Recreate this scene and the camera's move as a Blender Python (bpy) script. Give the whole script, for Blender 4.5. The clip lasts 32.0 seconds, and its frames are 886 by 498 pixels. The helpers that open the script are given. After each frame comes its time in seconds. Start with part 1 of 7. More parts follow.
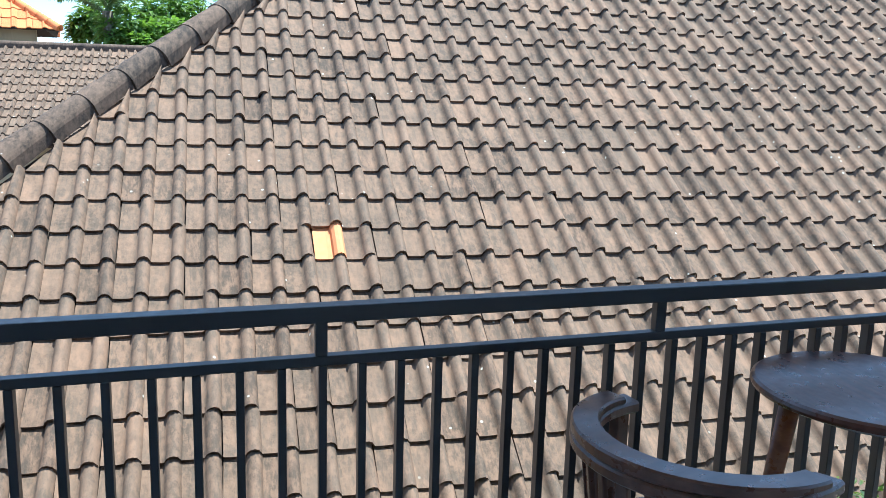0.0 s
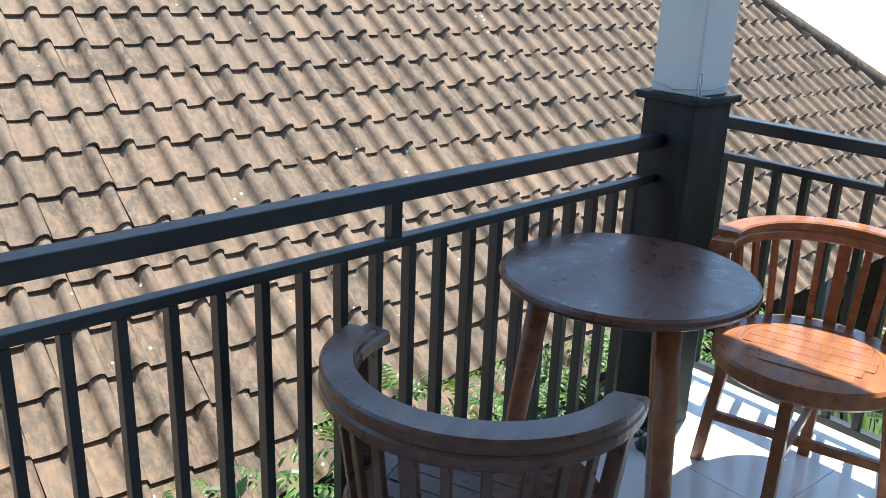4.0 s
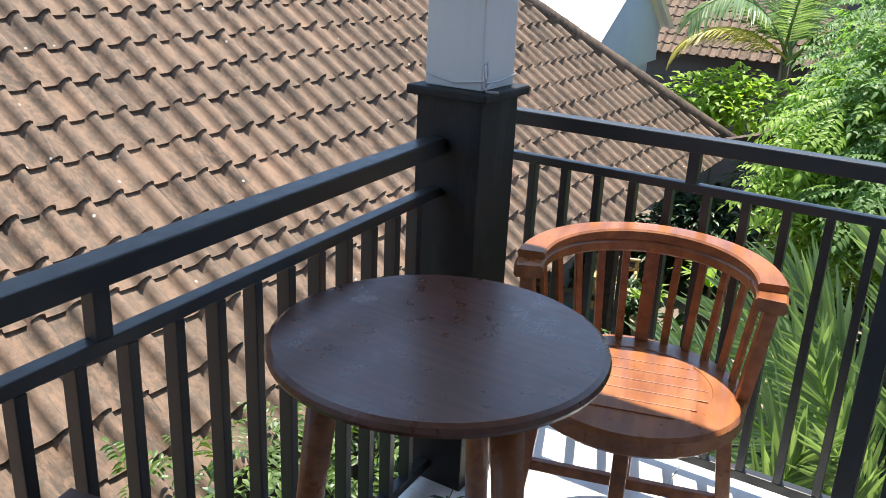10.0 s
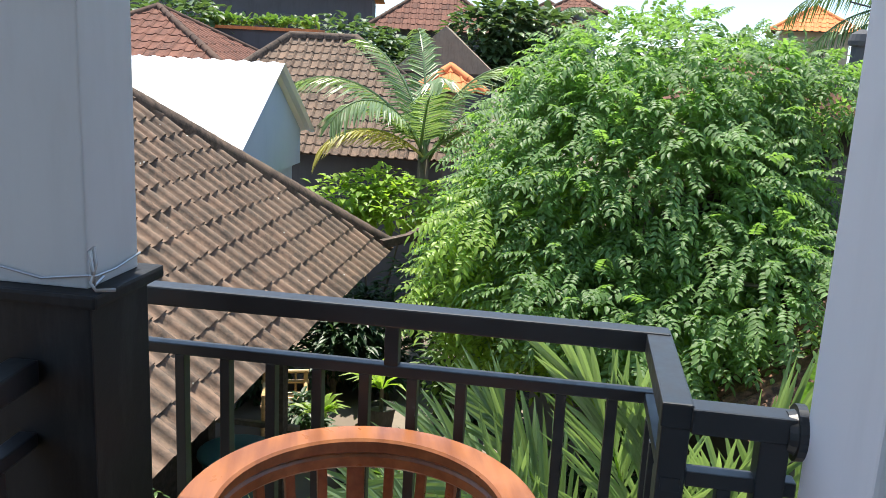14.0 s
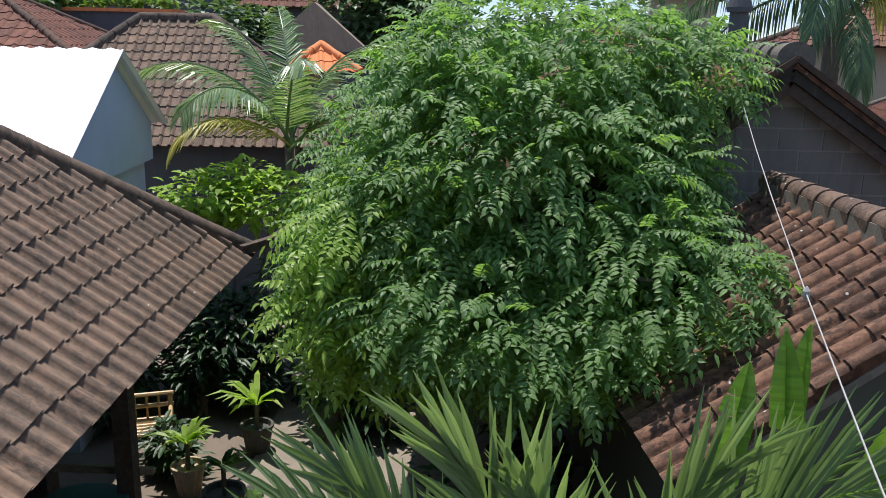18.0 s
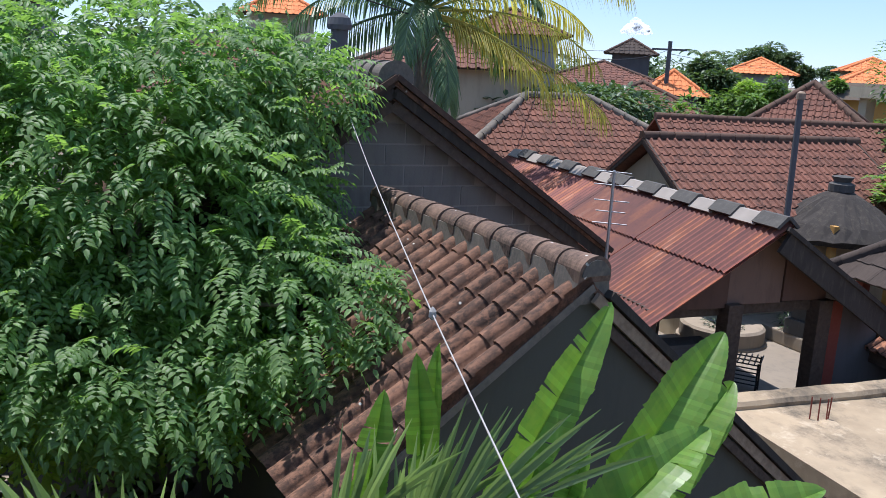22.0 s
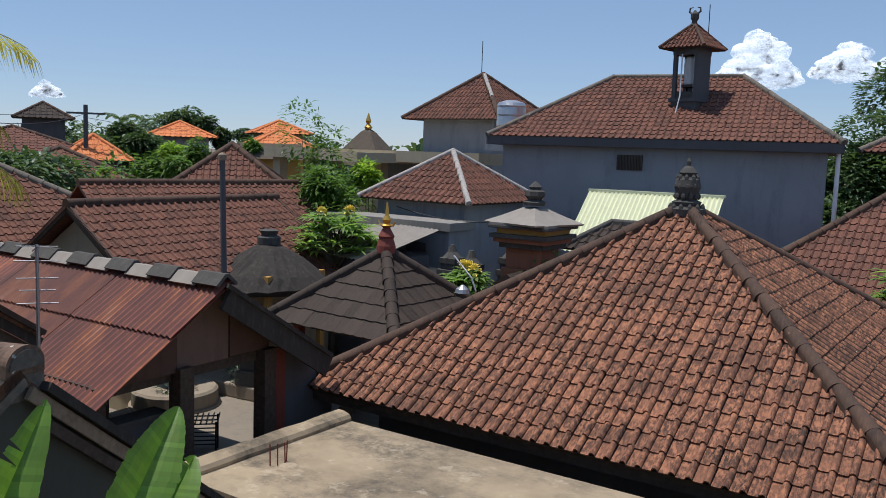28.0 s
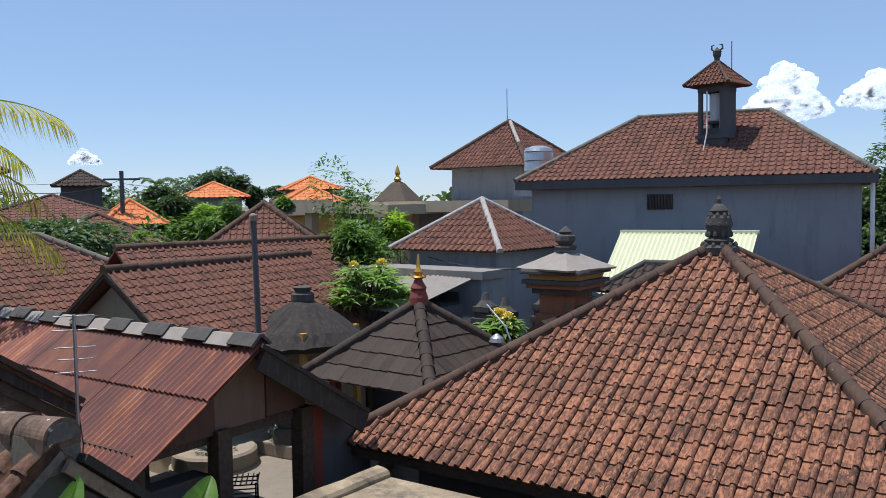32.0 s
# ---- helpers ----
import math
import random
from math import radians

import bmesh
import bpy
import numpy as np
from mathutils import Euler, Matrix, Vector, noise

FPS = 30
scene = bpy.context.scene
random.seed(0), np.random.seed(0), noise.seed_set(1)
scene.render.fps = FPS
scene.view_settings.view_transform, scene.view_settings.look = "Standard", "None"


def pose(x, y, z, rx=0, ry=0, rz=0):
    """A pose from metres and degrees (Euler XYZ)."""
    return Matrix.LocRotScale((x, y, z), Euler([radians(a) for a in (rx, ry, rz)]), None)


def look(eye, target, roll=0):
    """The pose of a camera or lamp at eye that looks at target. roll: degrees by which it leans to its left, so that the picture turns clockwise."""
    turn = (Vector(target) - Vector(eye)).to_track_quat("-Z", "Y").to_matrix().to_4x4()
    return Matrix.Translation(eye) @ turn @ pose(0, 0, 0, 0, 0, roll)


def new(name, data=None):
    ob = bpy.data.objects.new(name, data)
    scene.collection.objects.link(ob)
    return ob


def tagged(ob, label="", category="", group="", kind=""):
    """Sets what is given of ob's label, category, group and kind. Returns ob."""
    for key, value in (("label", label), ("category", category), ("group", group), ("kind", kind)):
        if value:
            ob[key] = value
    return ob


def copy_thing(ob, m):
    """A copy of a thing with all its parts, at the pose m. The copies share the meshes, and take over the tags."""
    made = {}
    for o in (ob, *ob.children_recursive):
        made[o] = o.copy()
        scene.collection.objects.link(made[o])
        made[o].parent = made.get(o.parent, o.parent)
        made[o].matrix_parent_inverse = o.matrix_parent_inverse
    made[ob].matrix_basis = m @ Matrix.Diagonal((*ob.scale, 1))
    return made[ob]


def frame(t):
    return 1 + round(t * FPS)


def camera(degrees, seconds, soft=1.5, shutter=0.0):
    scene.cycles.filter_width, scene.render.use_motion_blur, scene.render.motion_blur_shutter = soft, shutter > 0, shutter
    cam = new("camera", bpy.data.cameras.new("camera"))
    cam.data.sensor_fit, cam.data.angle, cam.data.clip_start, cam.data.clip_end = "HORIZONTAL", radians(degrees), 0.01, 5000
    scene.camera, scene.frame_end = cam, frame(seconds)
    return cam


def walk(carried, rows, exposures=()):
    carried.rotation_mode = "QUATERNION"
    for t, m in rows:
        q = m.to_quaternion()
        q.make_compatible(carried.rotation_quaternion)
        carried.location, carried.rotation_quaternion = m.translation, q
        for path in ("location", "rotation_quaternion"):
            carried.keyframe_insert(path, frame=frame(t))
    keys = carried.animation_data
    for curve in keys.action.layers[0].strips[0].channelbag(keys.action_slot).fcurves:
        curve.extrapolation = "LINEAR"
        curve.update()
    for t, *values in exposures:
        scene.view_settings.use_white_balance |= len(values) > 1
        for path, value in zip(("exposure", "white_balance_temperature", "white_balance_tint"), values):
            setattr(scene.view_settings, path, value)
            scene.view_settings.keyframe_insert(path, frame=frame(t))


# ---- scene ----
cam = camera(54.4, 32.0, soft=0.8)
# seconds, eye, target, roll
PATH = [
    (0, (0.379, -0.411, 1.537), (0.876, 1.488, 1.159), 1.63),
    (0.5, (0.340, -0.304, 1.536), (0.959, 1.554, 1.126), 1.87),
    (1, (0.305, -0.218, 1.532), (1.043, 1.581, 1.064), 1.95),
    (1.5, (0.329, -0.133, 1.521), (1.123, 1.627, 0.999), 1.71),
    (2, (0.402, -0.044, 1.498), (1.204, 1.703, 0.946), 1.04),
    (2.5, (0.453, 0.014, 1.506), (1.293, 1.734, 0.927), 0.79),
    (3, (0.453, 0.072, 1.493), (1.402, 1.729, 0.899), 1.51),
    (3.5, (0.452, 0.137, 1.483), (1.549, 1.685, 0.851), 1.78),
    (4, (0.439, 0.180, 1.486), (1.656, 1.631, 0.843), 2.17),
    (4.5, (0.445, 0.179, 1.473), (1.747, 1.565, 0.853), 2.76),
    (6.5, (0.587, 0.323, 1.476), (1.990, 1.588, 0.821), 2.07),
    (7, (0.642, 0.368, 1.468), (2.124, 1.536, 0.804), 1.90),
    (7.5, (0.662, 0.464, 1.464), (2.230, 1.497, 0.774), 1.82),
    (8, (0.654, 0.519, 1.464), (2.274, 1.452, 0.752), 2.55),
    (8.5, (0.665, 0.579, 1.464), (2.313, 1.470, 0.763), 2.61),
    (9, (0.677, 0.607, 1.470), (2.342, 1.461, 0.763), 2.49),
    (9.5, (0.744, 0.626, 1.464), (2.400, 1.503, 0.763), 2.80),
    (10, (0.828, 0.643, 1.463), (2.431, 1.629, 0.785), 2.72),
    (10.5, (0.884, 0.660, 1.471), (2.420, 1.742, 0.787), 1.89),
    (11, (0.921, 0.705, 1.472), (2.560, 1.661, 0.837), 2.89),
    (11.5, (0.982, 0.768, 1.492), (2.752, 1.491, 0.904), 3.57),
    (12, (1.006, 0.803, 1.509), (2.820, 1.395, 0.910), 3.53),
    (12.5, (1.091, 0.820, 1.499), (2.936, 1.351, 0.938), 3.11),
    (13, (1.220, 0.838, 1.500), (3.082, 1.337, 0.969), 2.57),
    (13.5, (1.319, 0.850, 1.510), (3.210, 1.281, 1.021), 2.34),
    (14, (1.404, 0.911, 1.509), (3.335, 1.201, 1.077), 2.86),
    (14.5, (1.491, 0.984, 1.523), (3.442, 1.144, 1.116), 2.72),
    (16.5, (1.936, 0.981, 1.566), (3.897, 1.105, 1.195), 2.54),
    (17, (2.101, 0.899, 1.562), (4.065, 0.918, 1.184), 1.90),
    (17.5, (2.179, 0.863, 1.552), (4.136, 0.843, 1.140), 1.64),
    (18, (2.281, 0.808, 1.560), (4.222, 0.847, 1.081), 1.07),
    (18.5, (2.372, 0.792, 1.561), (4.285, 0.863, 0.981), 1.21),
    (19, (2.464, 0.816, 1.525), (4.364, 0.790, 0.901), 1.58),
    (19.5, (2.539, 0.853, 1.482), (4.435, 0.627, 0.888), 2.15),
    (20, (2.585, 0.827, 1.475), (4.470, 0.491, 0.896), 2.92),
    (20.5, (2.651, 0.769, 1.485), (4.549, 0.440, 0.948), 3.32),
    (21, (2.645, 0.746, 1.529), (4.535, 0.316, 1.038), 2.77),
    (21.5, (2.625, 0.769, 1.547), (4.463, 0.115, 1.105), 2.69),
    (22, (2.630, 0.767, 1.554), (4.407, -0.050, 1.137), 3.16),
    (22.5, (2.659, 0.749, 1.559), (4.389, -0.180, 1.178), 3.48),
    (23, (2.690, 0.734, 1.562), (4.375, -0.286, 1.216), 3.40),
    (23.5, (2.683, 0.733, 1.572), (4.321, -0.367, 1.239), 2.83),
    (24, (2.686, 0.737, 1.576), (4.263, -0.451, 1.256), 2.96),
    (24.5, (2.701, 0.742, 1.578), (4.186, -0.562, 1.269), 3.66),
    (25, (2.715, 0.745, 1.580), (4.116, -0.650, 1.280), 3.80),
    (25.5, (2.738, 0.725, 1.572), (4.054, -0.754, 1.291), 4.06),
    (26, (2.762, 0.676, 1.559), (3.980, -0.888, 1.300), 4.11),
    (26.5, (2.773, 0.662, 1.570), (3.906, -0.968, 1.323), 3.91),
    (28.5, (2.765, 0.610, 1.558), (3.642, -1.175, 1.349), 2.10),
    (29, (2.772, 0.584, 1.559), (3.542, -1.253, 1.371), 2.40),
    (29.5, (2.755, 0.584, 1.573), (3.488, -1.269, 1.407), 1.58),
    (30, (2.768, 0.586, 1.575), (3.563, -1.243, 1.419), 0.77),
    (30.5, (2.755, 0.586, 1.583), (3.613, -1.215, 1.438), -0.00),
    (31, (2.750, 0.594, 1.591), (3.676, -1.173, 1.455), -0.62),
    (31.5, (2.736, 0.600, 1.597), (3.736, -1.128, 1.473), -1.07),
    (32, (2.729, 0.615, 1.605), (3.770, -1.089, 1.493), -0.94),
]
EXPOSURES = [(t, e, k, 13 if t > 27 else 16 if t > 22 else 21 if t > 20 else 14 if t > 15 else 10 if t > 5 else 2) for t, e, k in ((0, 1.48, 5700), (1, 1.78, 5700), (2.5, 1.9, 5600), (4, 1.6, 6100), (7, 1.32, 6500), (10, 1.42, 6700), (13, 1.31, 6800), (14, 1.23, 6700), (14.6, 0.9, 6600), (16.5, 0.1, 6400), (17.5, 0.2, 6400), (19, 1.22, 6000), (20.5, 1.46, 5850), (21.2, 1.22, 5850), (22.2, 0.5, 6000), (24, 0.18, 6200), (25, 0.22, 6150), (26, 0.03, 6200), (28, -0.1, 6300), (29, -0.12, 6300), (30, 0.05, 6200), (32, 0.2, 6200))]
walk(cam, [(t, look(eye, target, roll)) for t, eye, target, roll in PATH], EXPOSURES)

# ---- light ----
TO_SUN = Vector((0.225, 0.09, 0.97)).normalized()
world = bpy.data.worlds.new("world")
scene.world = world
world.use_nodes = True
wn = world.node_tree
sky = wn.nodes.new("ShaderNodeTexSky")
sky.sky_type, sky.sun_disc = "NISHITA", False
sky.sun_elevation = math.asin(TO_SUN.z)
sky.sun_rotation = math.atan2(TO_SUN.x, TO_SUN.y)
sky.altitude, sky.air_density, sky.dust_density, sky.ozone_density = 300, 0.85, 0.1, 3.0
# thin even haze over the whole sky
tint = wn.nodes.new("ShaderNodeMix")
tint.data_type, tint.blend_type = "RGBA", "MIX"
tint.inputs[0].default_value, tint.inputs[7].default_value = 0.5, (2.5, 3.75, 5.6, 1)
wn.links.new(sky.outputs[0], tint.inputs[6])
wn.links.new(tint.outputs[2], wn.nodes["Background"].inputs[0])
wn.nodes["Background"].inputs[1].default_value = 0.12
sun_data = bpy.data.lights.new("sun", "SUN")
sun_data.energy, sun_data.angle, sun_data.color = 4.2, radians(0.53), (1.0, 0.95, 0.87)
sun = new("sun", sun_data)
sun.matrix_world = look(TO_SUN * 50, (0, 0, 0))


# ---- materials ----
def mat(name):
    m = bpy.data.materials.new(name)
    m.use_nodes = True
    return m, m.node_tree, m.node_tree.nodes["Principled BSDF"]


def nd(t, kind, **kw):
    n = t.nodes.new(kind)
    for k, v in kw.items():
        n.inputs[k].default_value = v
    return n


def ramp(t, src, *stops):
    r = t.nodes.new("ShaderNodeValToRGB")
    while len(r.color_ramp.elements) < len(stops):
        r.color_ramp.elements.new(0.5)
    for e, (p, c) in zip(r.color_ramp.elements, stops):
        e.position, e.color = p, (*c, 1) if len(c) == 3 else c
    t.links.new(src, r.inputs[0])
    return r


def mixc(t, f, a, b, mode="MIX"):
    m = t.nodes.new("ShaderNodeMix")
    m.data_type, m.blend_type = "RGBA", mode
    for s, v in ((0, f), (6, a), (7, b)):
        if hasattr(v, "is_linked"):
            t.links.new(v, m.inputs[s])
        else:
            m.inputs[s].default_value = v if s == 0 else (*v, 1)
    return m.outputs[2]


def coords(t, scale=(1, 1, 1), kind="Object"):
    c = t.nodes.new("ShaderNodeTexCoord")
    m = t.nodes.new("ShaderNodeMapping")
    m.inputs["Scale"].default_value = scale
    t.links.new(c.outputs[kind], m.inputs[0])
    return m.outputs[0]


def wcoords(t, scale=(1, 1, 1)):
    c = t.nodes.new("ShaderNodeNewGeometry")
    m = t.nodes.new("ShaderNodeMapping")
    m.inputs["Scale"].default_value = scale
    t.links.new(c.outputs["Position"], m.inputs[0])
    return m.outputs[0]


def noisy(t, vec, scale, detail=5, rough=0.6, out=0):
    n = nd(t, "ShaderNodeTexNoise", Scale=scale, Detail=detail, Roughness=rough)
    t.links.new(vec, n.inputs[0])
    return n.outputs[out]


def bump(t, b, src, strength=0.3, dist=0.01):
    n = nd(t, "ShaderNodeBump", Strength=strength, Distance=dist)
    t.links.new(src, n.inputs["Height"])
    t.links.new(n.outputs[0], b.inputs["Normal"])


def rnd(t):
    """One random number a piece, whether an object of its own or an island."""
    o, g = t.nodes.new("ShaderNodeObjectInfo"), t.nodes.new("ShaderNodeNewGeometry")
    a = t.nodes.new("ShaderNodeMath")
    t.links.new(o.outputs["Random"], a.inputs[0])
    t.links.new(g.outputs["Random Per Island"], a.inputs[1])
    f = t.nodes.new("ShaderNodeMath")
    f.operation = "FRACT"
    t.links.new(a.outputs[0], f.inputs[0])
    return f.outputs[0]


def clay(name, dark, mid, light, soot, lichen=0.0, rough=0.85, stain=0.55, flake=0.0):
    """Weathered clay tile: a colour for each piece, dark growth in patches, pale lichen spots."""
    m, t, b = mat(name)
    r = rnd(t)
    v = wcoords(t)
    base = ramp(t, r, (0.0, dark), (0.35, mid), (0.75, mid), (1.0, tuple(0.6 * x + 0.4 * y for x, y in zip(mid, light)))).outputs[0]
    streak = noisy(t, wcoords(t, (14, 3, 3)), 3.0, 4, 0.65)
    patch = noisy(t, v, 2.3, 6, 0.7)
    fine = noisy(t, v, 38.0, 4, 0.7)
    c = mixc(t, ramp(t, streak, (0.42, (0, 0, 0)), (0.7, (0.6, 0.6, 0.6))).outputs[0], base, light)
    grime = nd(t, "ShaderNodeMath")
    grime.operation = "MULTIPLY"
    t.links.new(ramp(t, patch, (0.33, (0, 0, 0)), (0.62, (1, 1, 1))).outputs[0], grime.inputs[0])
    t.links.new(ramp(t, fine, (0.3, (0.2, 0.2, 0.2)), (0.65, (1, 1, 1))).outputs[0], grime.inputs[1])
    g2 = nd(t, "ShaderNodeMath")
    g2.operation, g2.inputs[1].default_value = "MULTIPLY", stain
    t.links.new(grime.outputs[0], g2.inputs[0])
    c = mixc(t, g2.outputs[0], c, soot)
    if flake:
        fl = noisy(t, wcoords(t, (1.6, 0.8, 0.8)), 15.0, 6, 0.72)
        gt = noisy(t, v, 1.3, 3)
        both = nd(t, "ShaderNodeMath")
        both.operation = "MULTIPLY"
        t.links.new(ramp(t, fl, (0.47, (0, 0, 0)), (0.58, (flake,) * 3)).outputs[0], both.inputs[0])
        t.links.new(ramp(t, gt, (0.36, (0.25, 0.25, 0.25)), (0.55, (1, 1, 1))).outputs[0], both.inputs[1])
        c = mixc(t, both.outputs[0], c, light)
    if lichen:
        vo = nd(t, "ShaderNodeTexVoronoi", Scale=9.0)
        t.links.new(v, vo.inputs[0])
        sp = ramp(t, vo.outputs["Distance"], (lichen, (1, 1, 1)), (lichen + 0.03, (0, 0, 0))).outputs[0]
        gate = ramp(t, noisy(t, v, 1.7, 2), (0.50, (0, 0, 0)), (0.54, (1, 1, 1))).outputs[0]
        c = mixc(t, mixc(t, 1.0, sp, gate, "MULTIPLY"), c, (0.55, 0.54, 0.47))
    t.links.new(c, b.inputs["Base Color"])
    b.inputs["Roughness"].default_value = rough
    b.inputs["Specular IOR Level"].default_value = 0.25
    bump(t, b, fine, 0.5, 0.004)
    return m


def wood(name, dark, light, rough=0.35, scale=(1, 9, 9), coat=0.25):
    m, t, b = mat(name)
    v = coords(t, scale)
    g = noisy(t, v, 3.5, 6, 0.6)
    w = nd(t, "ShaderNodeTexWave", Scale=1.3, Distortion=11.0, Detail=4.0)
    t.links.new(v, w.inputs[0])
    f = mixc(t, 0.22, g, w.outputs["Color"], "OVERLAY")
    c = ramp(t, f, (0.15, dark), (0.8, light)).outputs[0]
    c = mixc(t, ramp(t, noisy(t, coords(t), 5.0, 4), (0.35, (0.25, 0.25, 0.25)), (0.7, (0, 0, 0))).outputs[0], c, dark)
    t.links.new(c, b.inputs["Base Color"])
    t.links.new(ramp(t, noisy(t, coords(t), 22.0, 3), (0.3, (rough * 0.8,) * 3), (0.75, (rough * 1.4,) * 3)).outputs[0], b.inputs["Roughness"])
    b.inputs["Coat Weight"].default_value, b.inputs["Coat Roughness"].default_value = coat, 0.22
    bump(t, b, g, 0.05, 0.002)
    return m


def plaster(name, a, c2, rough=0.85, stain=(0.3, 0.3, 0.28), amount=0.5, scale=1.2, bumpy=0.25):
    m, t, b = mat(name)
    v = wcoords(t)
    c = mixc(t, noisy(t, v, scale, 5), a, c2)
    s = ramp(t, noisy(t, wcoords(t, (3, 3, 0.6)), scale * 1.3, 6, 0.7), (0.5, (0, 0, 0)), (0.75, (amount,) * 3)).outputs[0]
    c = mixc(t, s, c, stain)
    t.links.new(c, b.inputs["Base Color"])
    b.inputs["Roughness"].default_value = rough
    b.inputs["Specular IOR Level"].default_value = 0.3
    bump(t, b, noisy(t, v, 45.0, 3), bumpy, 0.003)
    return m


def leafy(name, a, c2, trans=0.35, rough=0.45, fine=0.0):
    m, t, b = mat(name)
    r = rnd(t)
    c = ramp(t, r, (0.0, a), (0.6, c2), (1.0, tuple(min(1, x * 1.5) for x in c2))).outputs[0]
    c = mixc(t, noisy(t, wcoords(t), 1.1, 2), c, a, "MIX")
    if fine:
        w = noisy(t, wcoords(t, (1, 1, 1)), fine, 4)
        c = mixc(t, ramp(t, w, (0.35, (0.35, 0.35, 0.35)), (0.65, (0, 0, 0))).outputs[0], c, (0.22, 0.30, 0.05))
        bump(t, b, w, 0.25, 0.004)
    t.links.new(c, b.inputs["Base Color"])
    b.inputs["Roughness"].default_value = rough
    tr = t.nodes.new("ShaderNodeBsdfTranslucent")
    bright = mixc(t, 1.0, c, (1.45, 1.5, 0.7), "MULTIPLY")
    t.links.new(bright, tr.inputs[0])
    mx = t.nodes.new("ShaderNodeMixShader")
    mx.inputs[0].default_value = trans
    t.links.new(b.outputs[0], mx.inputs[1])
    t.links.new(tr.outputs[0], mx.inputs[2])
    t.links.new(mx.outputs[0], t.nodes["Material Output"].inputs[0])
    return m


def plain(name, col, rough=0.5, metal=0.0, vary=0.15, scale=6.0):
    m, t, b = mat(name)
    n = noisy(t, wcoords(t), scale, 5)
    c = mixc(t, n, tuple(x * (1 - vary) for x in col), tuple(min(1, x * (1 + vary)) for x in col))
    t.links.new(c, b.inputs["Base Color"])
    t.links.new(ramp(t, noisy(t, wcoords(t), scale * 4, 3), (0.3, (rough * 0.85,) * 3), (0.7, (min(1, rough * 1.2),) * 3)).outputs[0], b.inputs["Roughness"])
    b.inputs["Metallic"].default_value = metal
    return m


TILE_A = clay("clay_grey_brown", (0.083, 0.063, 0.049), (0.16, 0.119, 0.089), (0.31, 0.195, 0.13), (0.048, 0.042, 0.034), 0.055, stain=0.7, flake=0.4)
TILE_B = clay("clay_brown", (0.045, 0.029, 0.022), (0.098, 0.057, 0.04), (0.31, 0.16, 0.098), (0.028, 0.023, 0.019), 0.07, stain=0.85, flake=0.5)
TILE_F = clay("clay_red_orange", (0.045, 0.028, 0.023), (0.118, 0.056, 0.040), (0.43, 0.19, 0.105), (0.046, 0.034, 0.028), 0.04, stain=0.7, flake=0.85)
TILE_FAR = clay("clay_red_brown", (0.075, 0.038, 0.03), (0.15, 0.066, 0.047), (0.28, 0.125, 0.082), (0.045, 0.034, 0.029), 0.0, stain=0.6, flake=0.4)
# dirt and shade of the channels between rolls, in one dark colour
JOINT_SHADE = clay("dirty_shaded_tile_joint", (0.03, 0.025, 0.021), (0.05, 0.04, 0.033), (0.08, 0.06, 0.048), (0.02, 0.018, 0.015), 0.0)
TILE_NEW = clay("clay_bright_orange", (0.55, 0.17, 0.06), (0.68, 0.23, 0.085), (0.78, 0.30, 0.12), (0.35, 0.13, 0.06), 0.0, stain=0.2)
TILE_DARK = clay("metal_tile_black", (0.038, 0.028, 0.023), (0.056, 0.042, 0.034), (0.085, 0.063, 0.049), (0.03, 0.024, 0.02), 0.0, rough=0.8, stain=0.4)
ORANGE = plain("fresh_clay", (0.66, 0.27, 0.115), 0.8, vary=0.08)
RIDGE = clay("mossy_ridge_cement", (0.10, 0.092, 0.08), (0.17, 0.15, 0.125), (0.27, 0.22, 0.17), (0.04, 0.04, 0.034), 0.09)
HIP_A = clay("mottled_brown_hip_tile", (0.055, 0.045, 0.037), (0.105, 0.076, 0.058), (0.23, 0.155, 0.11), (0.022, 0.02, 0.018), 0.04, stain=0.95, flake=0.35)
CAP_B = clay("brown_cap_tile", (0.08, 0.053, 0.04), (0.14, 0.092, 0.068), (0.29, 0.19, 0.135), (0.03, 0.027, 0.024), 0.08, stain=0.95, flake=0.3)
RIDGE_F = clay("dark_clay_ridge", (0.055, 0.037, 0.029), (0.095, 0.058, 0.042), (0.16, 0.09, 0.06), (0.05, 0.038, 0.03), 0.04)
DECK = plain("dark_batten", (0.045, 0.032, 0.024), 0.9)
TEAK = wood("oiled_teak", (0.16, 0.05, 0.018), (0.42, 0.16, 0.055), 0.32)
# the same teak darkened, for wood that stands in shade
TEAK_SHADE = wood("shaded_teak", (0.06, 0.027, 0.018), (0.17, 0.075, 0.045), 0.3)
TOPWOOD = wood("dark_table_wood", (0.055, 0.02, 0.013), (0.15, 0.054, 0.032), 0.3, (9, 1, 9), 0.2)
STEEL = plain("black_painted_steel", (0.022, 0.024, 0.026), 0.38, vary=0.2)
BLACKSTONE = plaster("black_stone_cladding", (0.006, 0.0063, 0.007), (0.016, 0.0165, 0.018), 0.6, (0.06, 0.06, 0.06), 0.35, 4.0, 0.25)
GREYPAINT = plaster("pale_grey_paint", (0.56, 0.58, 0.58), (0.62, 0.64, 0.64), 0.6, (0.45, 0.46, 0.45), 0.3, 2.0, 0.08)
WHITEWALL = plaster("white_wall_paint", (0.76, 0.77, 0.77), (0.82, 0.82, 0.81), 0.6, (0.62, 0.63, 0.62), 0.25, 1.5, 0.06)
TILEWHITE = plain("white_glazed_tile", (0.80, 0.80, 0.78), 0.12, vary=0.04, scale=2.0)
GROUT = plain("grey_grout", (0.42, 0.41, 0.39), 0.9)
